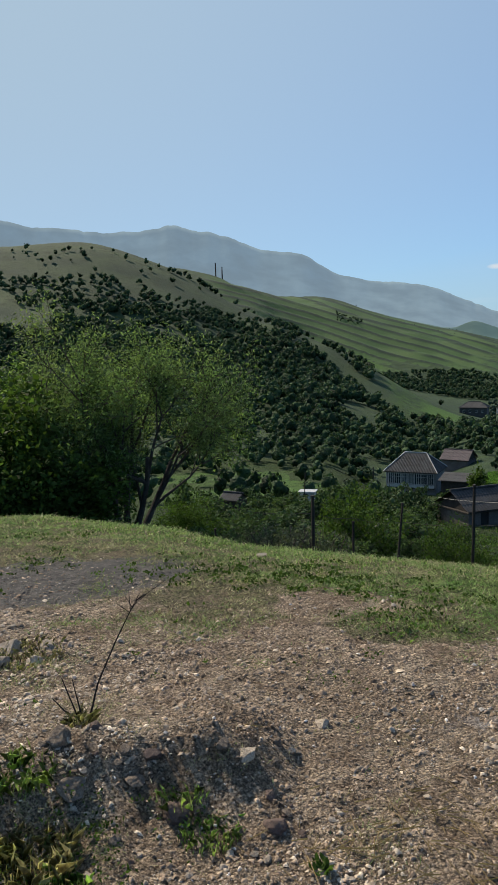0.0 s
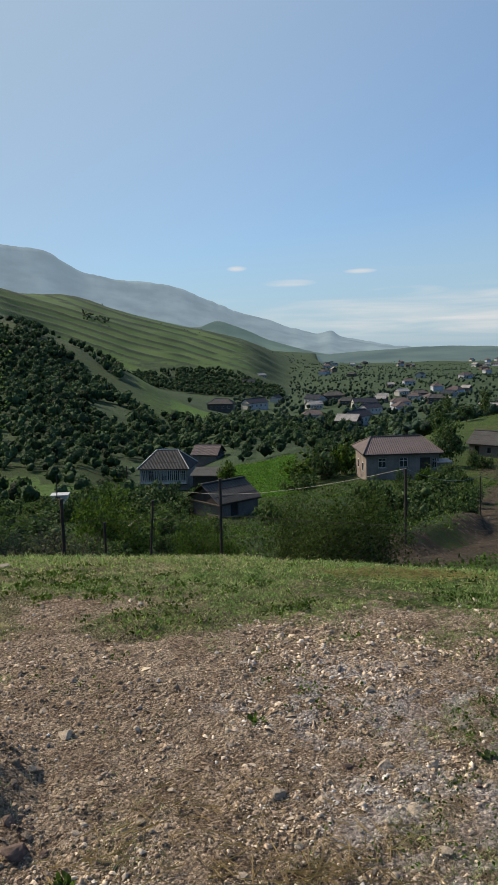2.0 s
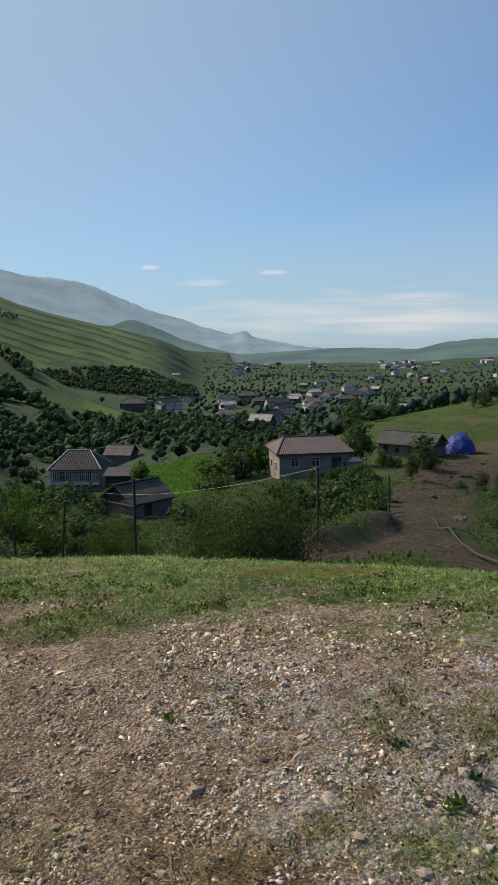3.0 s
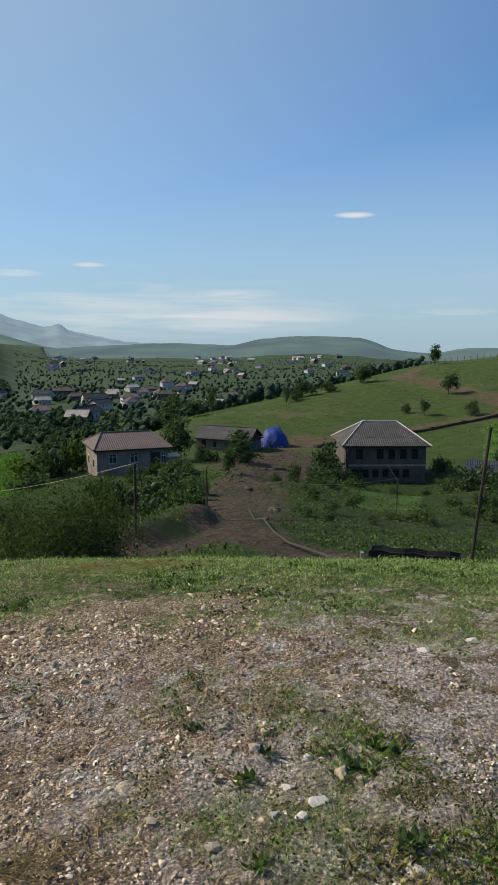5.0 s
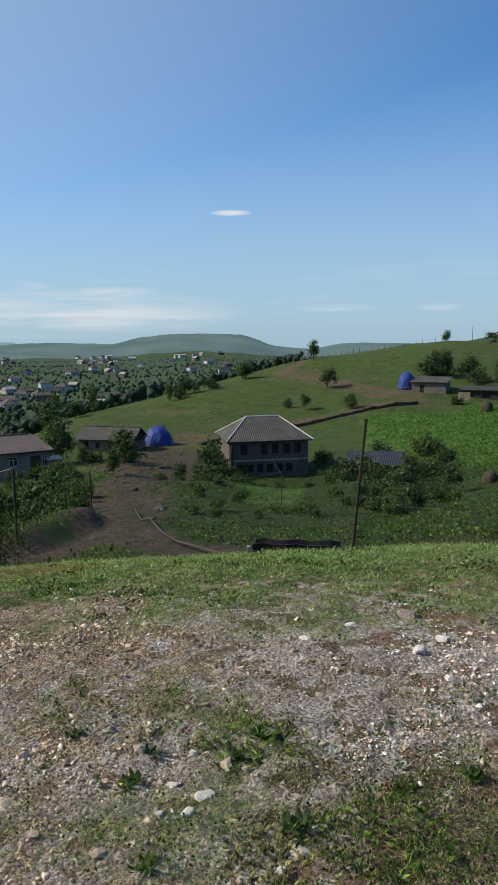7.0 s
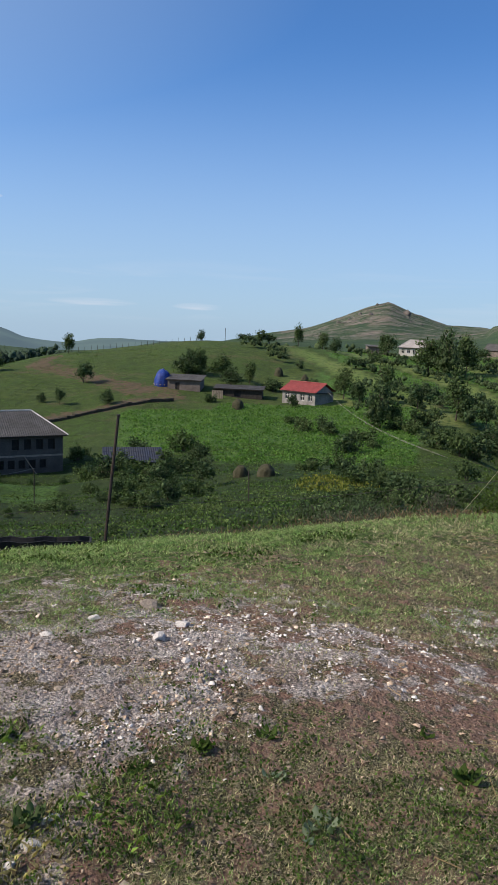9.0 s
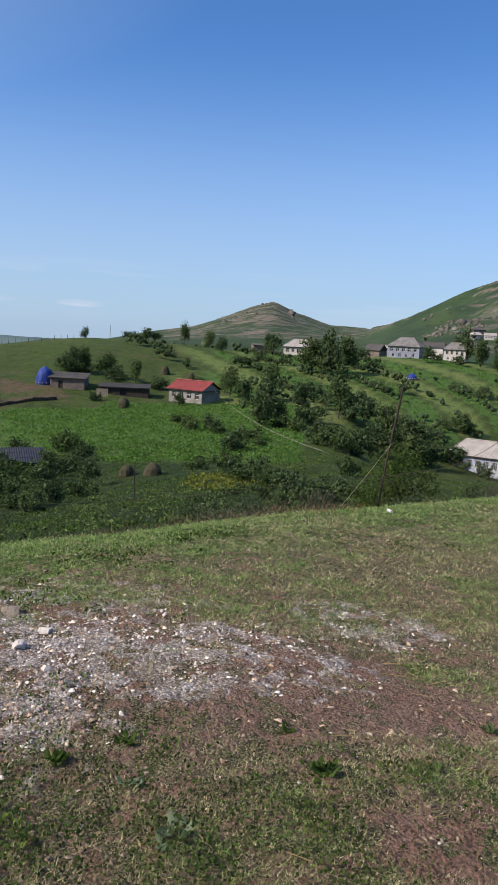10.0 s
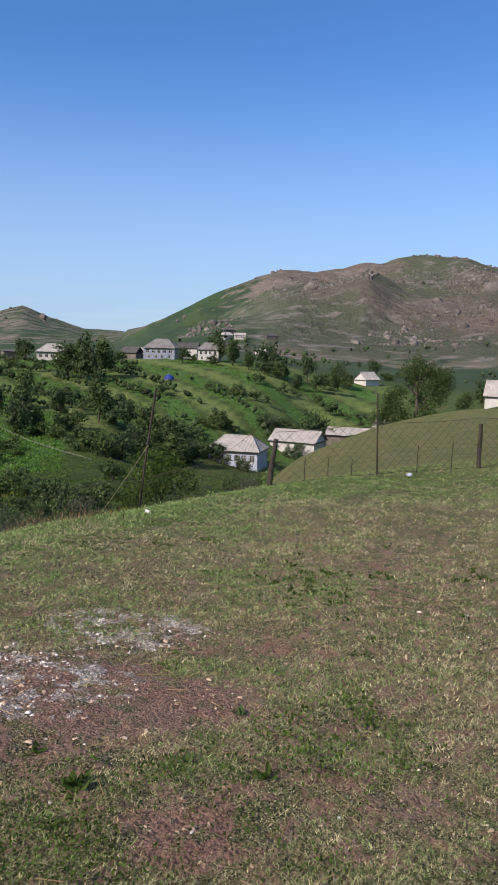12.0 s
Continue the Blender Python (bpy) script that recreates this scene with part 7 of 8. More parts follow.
# ---------------------------------------------------------------- village houses
def village():
    gg = np.random.default_rng(31)
    roofs = [M_ASBESTOS_PALE, M_ASBESTOS, M_ASBESTOS_PALE, M_PINK, M_BLUEROOF]
    walls = [M_PLASTER, M_BLOCK, M_STONE, M_BLUEWASH, M_PLASTER]
    protos = []
    for k in range(5):
        w, d = (11, 13, 9, 12, 15)[k], (8, 9, 7, 9, 8)[k]
        t = house("village house with a %s roof among garden trees" % ("pale sheet", "grey sheet", "light grey", "brown-pink", "faded blue")[k], facing(24 + k * 2.4, 560 + 35 * k, 20 * k - 30), w, d, 3.4, 2.6,
                  "hip" if k % 2 else "gable", walls[k], roofs[k], holes=row_of(4, -w / 2 + 0.5, w / 2 - 0.5, 1.2, 1.0, 2.4), hip=0.4 if k % 2 else 0, rows=1, group="houses of the valley village")
        protos.append(t)
    spots = [(16.6, 480), (23.6, 600), (21.2, 640), (25.4, 640), (29.0, 640), (29.8, 520), (31.8, 700), (33.0, 620), (31.0, 900), (32.6, 820), (34.0, 780), (36.6, 470), (38.2, 500), (27.6, 420), (23.8, 430), (26.2, 380), (19.6, 560),
             (40.6, 420), (44.2, 430), (42.4, 640)]
    while len(spots) < 80:
        az, r = gg.uniform(18.5, 47), math.sqrt(gg.uniform(420 ** 2, 1900 ** 2))
        if az < 23 and r > 900:
            continue
        spots.append((az, r))
    for i, (az, r) in enumerate(spots):
        s = float(gg.uniform(0.85, 1.3))
        copy_thing(protos[int(gg.integers(0, 5))], facing(float(az), float(r), float(gg.uniform(-80, 80)), 0.8) @ Matrix.Diagonal((s, s, s, 1)))
    for i in range(16):
        az, r = gg.uniform(84, 96), gg.uniform(480, 640)
        copy_thing(protos[int(gg.integers(0, 4))], facing(float(az), float(r), float(gg.uniform(-60, 60)), 0.4) @ Matrix.Diagonal((0.8, 0.8, 0.8, 1)))


village()


# ---------------------------------------------------------------- crags on the eastern hills
def crags():
    gg = np.random.default_rng(17)
    n = 11000
    az = np.radians(gg.uniform(88, 116, n))
    r = gg.uniform(620, 1480, n)
    x, y = r * np.sin(az), r * np.cos(az)
    ok = fbm(x / 90, y / 90, 3, 81) + 0.3 * vnoise(x / 25, y / 25, 3) + 0.012 * (np.degrees(az) - 100) > 0.22
    x, y = x[ok], y[ok]
    # a dark crag that runs down from the knoll
    az3 = np.radians(101.4 + 9.5 * gg.uniform(0, 1, 700) ** 1.3)
    r3 = 1046 + gg.normal(size=700) * 9
    x, y = np.append(x, r3 * np.sin(az3)), np.append(y, r3 * np.cos(az3))
    az2 = np.radians(gg.uniform(72.5, 79.5, 160))
    r2 = gg.uniform(2150, 2650, 160)
    x, y = np.append(x, r2 * np.sin(az2)), np.append(y, r2 * np.cos(az2))
    z = height(x, y)
    s = gg.lognormal(-0.1, 0.6, len(x)) * np.where(np.hypot(x, y) > 2000, 1.9, 1)
    v = np.stack([x, y, z], 1)[:, None, :] + ICO_V[None] * gg.uniform(0.3, 1.3, (len(x), len(ICO_V)))[:, :, None] * s[:, None, None] * [1.2, 1.2, 1.25]
    f = (ICO_F[None] + (np.arange(len(x)) * len(ICO_V))[:, None, None]).reshape(-1, 3)
    tagged(new("crags", mesh_of("crags", v.reshape(-1, 3), f, M_BOULDER)), "grey rock outcrops on the bare hills", "rocks", kind="stuff")


crags()


# ---------------------------------------------------------------- crops and slope cover
def cover(name, label, category, pts, size, material, seed, per=5, up=0.7, spread=0.25, aspect=0.5, lift=0.12):
    gg = np.random.default_rng(seed)
    n = len(pts)
    c = np.repeat(pts, per, 0) + gg.normal(size=(n * per, 3)) * [spread, spread, lift * 0.5] + [0, 0, lift]
    q = quads(c, size, gg, aspect, up=up)
    ob = new(name, mesh_of(name, q, np.arange(len(q)).reshape(-1, 4), material))
    return tagged(ob, label, category, kind="stuff")


def zone_keep(idx, thr):
    return lambda x, y, az, r, u: zones(x, y)[idx] > thr


CR = np.concatenate([scatter(5500, 56, 81, 90, 165, zone_keep(4, 0.55), 41), scatter(2200, 17, 23, 92, 152, zone_keep(4, 0.55), 42)])
cover("crop_plants", "rows of low bright green crop plants", "crops", CR, 0.3, M_LEAF_CROP, 43, per=8, up=0.3, spread=0.4, aspect=0.7, lift=0.2)
CU = scatter(4500, 73, 103, 172, 295, zone_keep(4, 0.5), 44)
cover("upper_crops", "bands of green crops on the upper slope", "crops", CU, 0.4, M_LEAF_CROP, 45, per=6, up=0.3, spread=0.6, aspect=0.7, lift=0.25)
SL = scatter(21000, 40, 97, 20, 110, lambda x, y, az, r, u: (zones(x, y)[5] < 0.3) & (u < 0.25 + 0.6 * (fbm(x / 6, y / 6, 3, 5) > 0)), 46)
cover("slope_weeds", "rough green weeds and grass on the slope", "weeds", SL, 0.15, M_WEED, 47, per=8, up=0.35, spread=0.3, aspect=0.6, lift=0.1)
ML = scatter(7000, 36, 66, 112, 230, lambda x, y, az, r, u: (zones(x, y)[5] < 0.3) & (zones(x, y)[4] < 0.4) & (u < 0.2 + 0.8 * (fbm(x / 7, y / 7, 3, 15) > 0.05)), 55)
cover("meadow_tufts", "uneven grass tufts on the grazed meadow", "grass", ML, 0.2, M_WEED, 56, per=6, up=0.35, spread=0.5, aspect=0.6, lift=0.06)
SL2 = scatter(10000, -8, 40, 18, 100, lambda x, y, az, r, u: (zones(x, y)[5] < 0.3), 48)
cover("valley_weeds", "rough green weeds in the near valley", "weeds", SL2, 0.15, M_WEED, 49, per=8, up=0.35, spread=0.3, aspect=0.6, lift=0.1)
YC = scatter(110, 71.5, 77, 58, 76, lambda x, y, az, r, u: u < 0.9, 50)
cover("maize_patch", "patch of yellowing tall plants on the slope", "crops", YC, 0.3, M_LEAF_YELLOW, 51, per=14, up=0.4, spread=0.5, aspect=0.5, lift=0.3)
DW = scatter(600, 60, 86, 9.0, 14, lambda x, y, az, r, u: u < np.clip((az - 56) / 14, 0.1, 1), 52)
cover("dry_weeds", "reddish dry weeds along the brink", "weeds", DW, 0.07, M_DRY, 53, per=14, up=0.55, spread=0.16, aspect=0.16, lift=0.05)


def road_rubble():
    """Clods and stones strewn over the dirt road."""
    gg = np.random.default_rng(61)
    p = scatter(7000, 29, 48, 22, 125, lambda x, y, az, r, u: zones(x, y)[5] > 0.25, 62)
    s = gg.lognormal(-3.3, 0.6, len(p)) * np.clip(np.hypot(p[:, 0], p[:, 1]) / 45, 0.6, 2.0)
    v = p[:, None, :] + ICO_V[None] * gg.uniform(0.5, 1.2, (len(p), len(ICO_V)))[:, :, None] * s[:, None, None] * [1.2, 1.2, 0.6]
    f = (ICO_F[None] + (np.arange(len(p)) * len(ICO_V))[:, None, None]).reshape(-1, 3)
    tagged(new("road_rubble", mesh_of("road_rubble", v.reshape(-1, 3), f, M_EARTH)), "dark clods and stones on the rutted dirt road", "rubble", kind="stuff")


road_rubble()

# ---------------------------------------------------------------- the plateau: grass, stones, weeds
def near_spots(n, seed, r0=1.3, r1=17.0, az0=-26.0, az1=120.0):
    gg = np.random.default_rng(seed)
    az = np.radians(gg.uniform(az0, az1, n))
    # more of them close by
    r = r0 * (r1 / r0) ** gg.uniform(0, 1, n) ** 0.8
    return r * np.sin(az), r * np.cos(az), gg.uniform(size=n)


WEEDY = ((46.0, 3.05, 0.3, 0.4), (44.0, 2.2, 0.3, 0.25), (52.6, 2.75, 0.32, 0.45), (13.0, 4.6, 0.7, 0.25), (20.0, 4.65, 0.5, 0.22), (46.5, 4.7, 0.45, 0.3), (57.0, 2.2, 0.35, 0.3), (96.5, 4.2, 0.45, 0.3), (90.5, 2.95, 0.2, 0.15), (87.5, 2.3, 0.35, 0.4), (100.0, 3.0, 0.25, 0.25),
         (-17.5, 2.3, 0.3, 0.25), (-4.5, 2.45, 0.22, 0.2), (63.0, 2.4, 0.4, 0.35), (106.0, 3.4, 0.5, 0.4), (38.4, 3.2, 0.2, 0.4), (8.0, 5.6, 1.2, 0.4), (-3.0, 6.0, 1.0, 0.5))


def weedy(x, y):
    """1 where low leafy plants crowd together."""
    return np.maximum.reduce([blob(x, y, *w) for w in WEEDY])


def grass():
    """Short grazed grass: a thin dry mat by the feet, greener and denser towards the brink."""
    gg = np.random.default_rng(4)
    x, y, u = near_spots(230000, 3, 1.7, 17.0)
    r, az = np.hypot(x, y), np.degrees(np.arctan2(x, y))
    edge = np.exp(np.interp(az, L_AZ, L_LR[:, 0]))
    zz = zones(x, y)
    clump = fbm(x * 2.6, y * 2.6, 4, 91)
    broad = fbm(x * 0.8, y * 0.8, 3, 93)
    clear = np.maximum.reduce([zz[0], zz[1] * 0.95, zz[7], np.where(zz[2] > 0.58, 0.75, zz[2] * 0.25)])
    ok = (u < np.clip(0.82 - clear * 1.05 + clump * 1.0 + broad * 0.4 + weedy(x, y) * 0.5, 0.01, 1)) & (r < edge + 1.0)
    x, y, r, edge, clump, broad, az = (q[ok] for q in (x, y, r, edge, clump, broad, az))
    lawn = gg.uniform(size=len(x)) < np.clip((r / edge - 0.5) * 1.3 + np.clip(-0.22 + (az - 12) / 60, -0.22, 0.18) + broad * 1.0 + clump * 0.7 + 0.5 * weedy(x, y), 0.08, 0.92)
    for name, label, pick, material in (("grass", "sparse short grazed grass on the plateau", ~lawn, M_GRASS), ("lawn_grass", "short green grass towards the brink", lawn, M_LAWN)):
        px, py, pc, pr = x[pick], y[pick], clump[pick], r[pick]
        n, per = len(px), 6
        m = n * per
        base = np.repeat(np.stack([px, py, height(px, py) - 0.002], 1), per, 0) + gg.normal(size=(m, 3)) * [0.024, 0.024, 0.0] * np.clip(np.repeat(pr, per) / 3.2, 0.9, 3)[:, None]
        a = gg.uniform(0, 6.283, m)
        rr = np.repeat(pr, per)
        far_ = np.clip(rr / 3.2, 0.85, 3.4)
        h = gg.uniform(0.005, 0.017, m) * (1 + 0.6 * np.repeat(pc, per)) * far_ ** 0.45
        lean = gg.uniform(0.4, 2.6, m) * far_ ** 0.4
        wd = gg.uniform(0.0011, 0.0023, m) * far_
        d = np.stack([np.cos(a), np.sin(a), np.zeros(m)], 1)
        s = np.stack([-np.sin(a), np.cos(a), np.zeros(m)], 1)
        tip = base + d * (h * lean)[:, None] + np.array([0, 0, 1.0]) * h[:, None]
        v = np.stack([base - s * wd[:, None], base + s * wd[:, None], tip], 1).reshape(-1, 3)
        tagged(new(name, mesh_of(name, v, np.arange(m * 3).reshape(-1, 3), material)), label, "grass", kind="stuff")


grass()


def brink_grass():
    """Taller grass along the brink, which outlines it against the valley."""
    gg = np.random.default_rng(14)
    n = 9000
    az = gg.uniform(-24, 118, n)
    edge = np.exp(smooth_interp(az, L_AZ, L_LR)[:, 0])
    r = edge + gg.normal(size=n) * 0.5 + 0.25
    x, y = r * np.sin(np.radians(az)), r * np.cos(np.radians(az))
    m = n * 3
    base = np.repeat(np.stack([x, y, height(x, y)], 1), 3, 0) + gg.normal(size=(m, 3)) * [0.03, 0.03, 0]
    a = gg.uniform(0, 6.283, m)
    h = gg.uniform(0.012, 0.035, m)
    wd = gg.uniform(0.003, 0.007, m)
    d, s = np.stack([np.cos(a), np.sin(a), a * 0], 1), np.stack([-np.sin(a), np.cos(a), a * 0], 1)
    v = np.stack([base - s * wd[:, None], base + s * wd[:, None], base + d * (h * 0.35)[:, None] + np.array([0, 0, 1.0]) * h[:, None]], 1).reshape(-1, 3)
    tagged(new("brink_grass", mesh_of("brink_grass", v, np.arange(m * 3).reshape(-1, 3), M_LAWN)), "longer grass along the plateau's brink", "grass", kind="stuff")


brink_grass()


def leafy_weeds():
    x, y, u = near_spots(16000, 6, 1.7, 8.0)
    z = zones(x, y)
    clump = fbm(x * 1.6 + 4, y * 1.6, 3, 95)
    ok = u < np.clip((clump - 0.12) * 1.6 * (1.0 - 0.95 * z[0] - 0.6 * z[1]), 0.004, 1) + 0.5 * weedy(x, y) * (0.6 + 1.5 * clump)
    x, y = x[ok], y[ok]
    gg = np.random.default_rng(7)
    n, per = len(x), 9
    c = np.repeat(np.stack([x, y, height(x, y)], 1), per, 0) + gg.normal(size=(n * per, 3)) * [0.03, 0.03, 0.006] + [0, 0, 0.014]
    c[:, 2] += 0.03 * np.repeat(weedy(x, y) * gg.uniform(0, 1, n), per)
    q = quads(c, 0.016 * np.repeat(np.clip(np.hypot(x, y) / 3, 0.9, 1.8), per), gg, 0.6, up=0.3)
    tagged(new("leafy_weeds", mesh_of("leafy_weeds", q, np.arange(len(q)).reshape(-1, 4), M_LEAF_FRESH)), "low leafy green weeds among the grass", "weeds", kind="stuff")


leafy_weeds()


def straw():
    gg = np.random.default_rng(15)
    P = []
    for az, r, w, n in ((30, 6.0, 0.5, 260), (34, 6.1, 0.5, 260), (27, 6.1, 0.35, 120), (22, 2.1, 0.3, 110), (27, 2.1, 0.25, 110), (10, 2.3, 0.5, 50), (88, 7.5, 0.8, 120), (100, 9, 1.2, 150), (66, 4.6, 1.2, 90), (95, 4.5, 2.0, 220), (16, 2.4, 0.4, 90)):
        b = spot(az, r)
        p = np.stack([b.x + gg.normal(size=n) * w * 0.6, b.y + gg.normal(size=n) * w * 0.35], 1)
        P.append(p)
    p = np.concatenate(P)
    n = len(p)
    c = np.stack([p[:, 0], p[:, 1], height(p[:, 0], p[:, 1]) + gg.uniform(0.008, 0.03, n)], 1)
    a = gg.uniform(0, 6.283, n)
    L = gg.uniform(0.015, 0.06, n)
    d = np.stack([np.cos(a), np.sin(a), gg.normal(size=n) * 0.18], 1) * L[:, None]
    s = np.stack([-np.sin(a), np.cos(a), a * 0], 1) * 0.0016
    up = np.array([0, 0, 0.002])
    v = np.stack([c - d + s, c - d - s, c + d - s, c + d + s], 1)
    v2 = np.stack([c - d + up, c - d - up, c + d - up, c + d + up], 1)
    v = np.concatenate([v, v2], 0).reshape(-1, 3)
    tagged(new("straw", mesh_of("straw", v, np.arange(len(v)).reshape(-1, 4), M_STRAW)), "scattered dry straw and stalks", "straw", kind="stuff")


straw()


# ---- stones
def stone_mesh(seed, flat=0.6):
    gg = np.random.default_rng(seed)
    bm = bmesh.new()
    bmesh.ops.create_icosphere(bm, subdivisions=1, radius=1.0)
    for v in bm.verts:
        v.co = Vector((v.co.x, v.co.y * gg.uniform(0.7, 1.0), v.co.z * flat)) * gg.uniform(0.72, 1.15)
    for k in range(3):
        d = Vector(gg.normal(size=3)).normalized()
        bmesh.ops.bisect_plane(bm, geom=bm.verts[:] + bm.edges[:] + bm.faces[:], plane_co=d * 0.62, plane_no=d, clear_outer=True)
        es = [e for e in bm.edges if e.is_boundary]
        if es:
            bmesh.ops.holes_fill(bm, edges=es)
    me = bpy.data.meshes.new("stone")
    bmesh.ops.recalc_face_normals(bm, faces=bm.faces)
    bm.to_mesh(me)
    bm.free()
    me.materials.append(M_ROCK)
    return me


def boulder_mesh(seed):
    """A broken rock with worn edges and pitted faces."""
    gg = np.random.default_rng(seed + 70)
    bm = bmesh.new()
    bmesh.ops.create_icosphere(bm, subdivisions=4, radius=1.0)
    cuts = [(Vector(gg.normal(size=3)).normalized(), gg.uniform(0.45, 0.75)) for k in range(9)]
    for v in bm.verts:
        p = v.co.copy()
        for d, q in cuts:
            over = p.dot(d) - q
            if over > 0:
                p -= d * over * 0.92
        p += p.normalized() * (0.07 * noise.noise(p * 3 + Vector((seed, 0, 0))) + 0.035 * noise.noise(p * 9))
        v.co = Vector((p.x, p.y * 0.85, p.z * (0.6, 0.75, 0.5)[seed % 3]))
    me = bpy.data.meshes.new("rock")
    bm.to_mesh(me)
    bm.free()
    me.materials.append(M_ROCK)
    return me


BOULDERS = [boulder_mesh(k) for k in range(9)]
STONES = [stone_mesh(k, (0.28, 0.4, 0.55)[k % 3]) for k in range(12)]


def pebbles(name, label, count, seed, weights, mean, top, material):
    """Gravel too small to pick apart."""
    gg = np.random.default_rng(seed)
    x, y, u = near_spots(count, seed + 1, 1.6, 7.5)
    z = zones(x, y)
    patch = np.clip(0.7 + 2.0 * fbm(x * 1.1 + seed, y * 1.1, 3, 12), 0.2, 1) * np.clip(0.75 + 1.6 * fbm(x * 4.5, y * 4.5, 3, 13), 0.2, 1)
    dens = np.clip(weights[0] + sum(w * z[k] for w, k in zip(weights[1:], (0, 1, 2, 7))), 0, 1) * patch * (1 - 0.7 * weedy(x, y))
    ok = u < dens
    x, y, patch = x[ok], y[ok], patch[ok]
    n = len(x)
    r = np.hypot(x, y)
    s = np.clip(gg.lognormal(mean, 0.8, n) * (0.7 + 0.6 * patch), 0.0025, top) * np.clip(r / 3, 0.9, 1.25)
    tet = np.array([[1, 0, -0.4], [-0.5, 0.87, -0.4], [-0.5, -0.87, -0.4], [0.25, 0.3, 0.5], [-0.35, -0.1, 0.55], [0.4, -0.35, 0.45]])
    tf = np.array([[0, 1, 3], [1, 4, 3], [1, 2, 4], [2, 5, 4], [2, 0, 5], [0, 3, 5], [3, 4, 5]])
    a = gg.uniform(0, 6.283, n)
    v = tet[None] * gg.uniform(0.6, 1.35, (n, 6, 1)) * s[:, None, None] * np.stack([np.ones(n), gg.uniform(0.45, 0.9, n), gg.uniform(0.25, 0.7, n)], 1)[:, None, :]
    v[:, :, 2] += v[:, :, 0] * gg.normal(size=(n, 1)) * 0.25 + v[:, :, 1] * gg.normal(size=(n, 1)) * 0.25
    ca, sa = np.cos(a)[:, None], np.sin(a)[:, None]
    vx, vy = v[:, :, 0] * ca - v[:, :, 1] * sa, v[:, :, 0] * sa + v[:, :, 1] * ca
    v = np.stack([vx + x[:, None], vy + y[:, None], v[:, :, 2] + height(x, y)[:, None] + 0.2 * s[:, None]], 2)
    f = (tf[None] + (np.arange(n) * 6)[:, None, None]).reshape(-1, 3)
    tagged(new(name, mesh_of(name, v.reshape(-1, 3), f, material)), label, "gravel", kind="stuff")


pebbles("gravel", "buff limestone gravel and chips on bare soil", 150000, 23, (0.001, 0.95, 0.15, 0.03, 0.6), -5.8, 0.024, M_PEBBLE)
pebbles("white_chips", "white angular stone chips in patches", 210000, 33, (0.0006, 0.08, 1.1, 0.03, 0.1), -5.95, 0.016, M_WHITE)
pebbles("earth_clods", "small brown clods of dry earth", 115000, 43, (0.008, 1.0, 0.4, 0.25, 0.4), -5.5, 0.02, M_CLOD)


def loose_stones():
    gg = np.random.default_rng(25)
    x, y, u = near_spots(2600, 26, 1.7, 6.0, -20, 80)
    z = zones(x, y)
    ok = u < np.clip(0.4 * z[0] + 0.95 * z[1] * (np.hypot(x, y) < 3.6) + 0.25 * z[1] + 0.05, 0, 1)
    x, y = x[ok][:290], y[ok][:290]
    h = height(x, y)
    for i in range(len(x)):
        s = float(np.clip(gg.lognormal(-4.45, 0.45), 0.006, 0.032))
        m = Matrix.Translation((x[i], y[i], h[i] + s * 0.12)) @ Euler((gg.normal() * 0.25, gg.normal() * 0.25, gg.uniform(0, 6.28))).to_matrix().to_4x4() @ Matrix.Diagonal((s, s, s, 1))
        piece("stone", STONES[i % 12], ground, m)


@functools.lru_cache(None)
def rock_in(k, material):
    me = BOULDERS[k].copy()
    me.materials[0] = material
    return me


def set_stone(label, az, r, w, k, flat=1.0, material=None, turn=0.0, name="rock"):
    p = spot(az, r)
    me = BOULDERS[k]
    t = new(name, me)
    if material:
        t.data = rock_in(k, material)
    t.matrix_basis = Matrix.Translation(p + Vector((0, 0, w * 0.06 * flat))) @ Matrix.Rotation(radians(turn), 4, "Z") @ Matrix.Diagonal((w * 0.42, w * 0.42, w * 0.42 * flat, 1))
    tagged(t, label, "rock", "single rocks on the plateau")


set_stone("pale broken limestone block in weeds", -16.2, 4.35, 0.15, 2, 1.3, None, 20)
set_stone("pale grey stone beside broken blocks", -17.3, 4.15, 0.13, 5, 1.2, None, 70)
set_stone("long pale broken block half sunk in grass", -18.9, 4.4, 0.26, 0, 0.8, None, 30)
set_stone("chunk of crumbled concrete in weeds", -19.6, 4.2, 0.18, 8, 1.0, None, 10)
set_stone("red-brown mossy rock on bare soil", 1.35, 2.38, 0.13, 8, 1.3, M_ROCK_RED, 15)
set_stone("grey rubble stone in a small heap", -15.8, 2.75, 0.16, 1, 1.0, M_RUBBLE, 40)
set_stone("grey rubble slab in a small heap", -15.0, 2.55, 0.18, 3, 0.8, M_RUBBLE, 80)
set_stone("dark rubble stone in a small heap", -7.0, 2.45, 0.13, 4, 1.1, M_ROCK_RED, 10)
set_stone("flat pale stone lying on bare soil", 5.2, 3.1, 0.11, 0, 0.7, None, 5)
set_stone("flat buff stone lying on stony soil", 30.6, 2.75, 0.1, 0, 0.9, None, 50)
set_stone("buff stone on stony soil", 36.2, 3.15, 0.09, 6, 0.9, None, 20)
set_stone("buff rounded stone on stony soil", 34.2, 2.8, 0.06, 2, 1.0, None, 90)
set_stone("white angular stone on a gravel patch", 50.8, 2.65, 0.1, 5, 1.1, None, 30)
set_stone("white angular stone beside a gravel patch", 52.3, 2.62, 0.07, 2, 1.1, None, 70)
set_stone("brown clod of earth on bare soil", 27.5, 2.75, 0.05, 4, 0.8, M_ROCK_RED, 0)
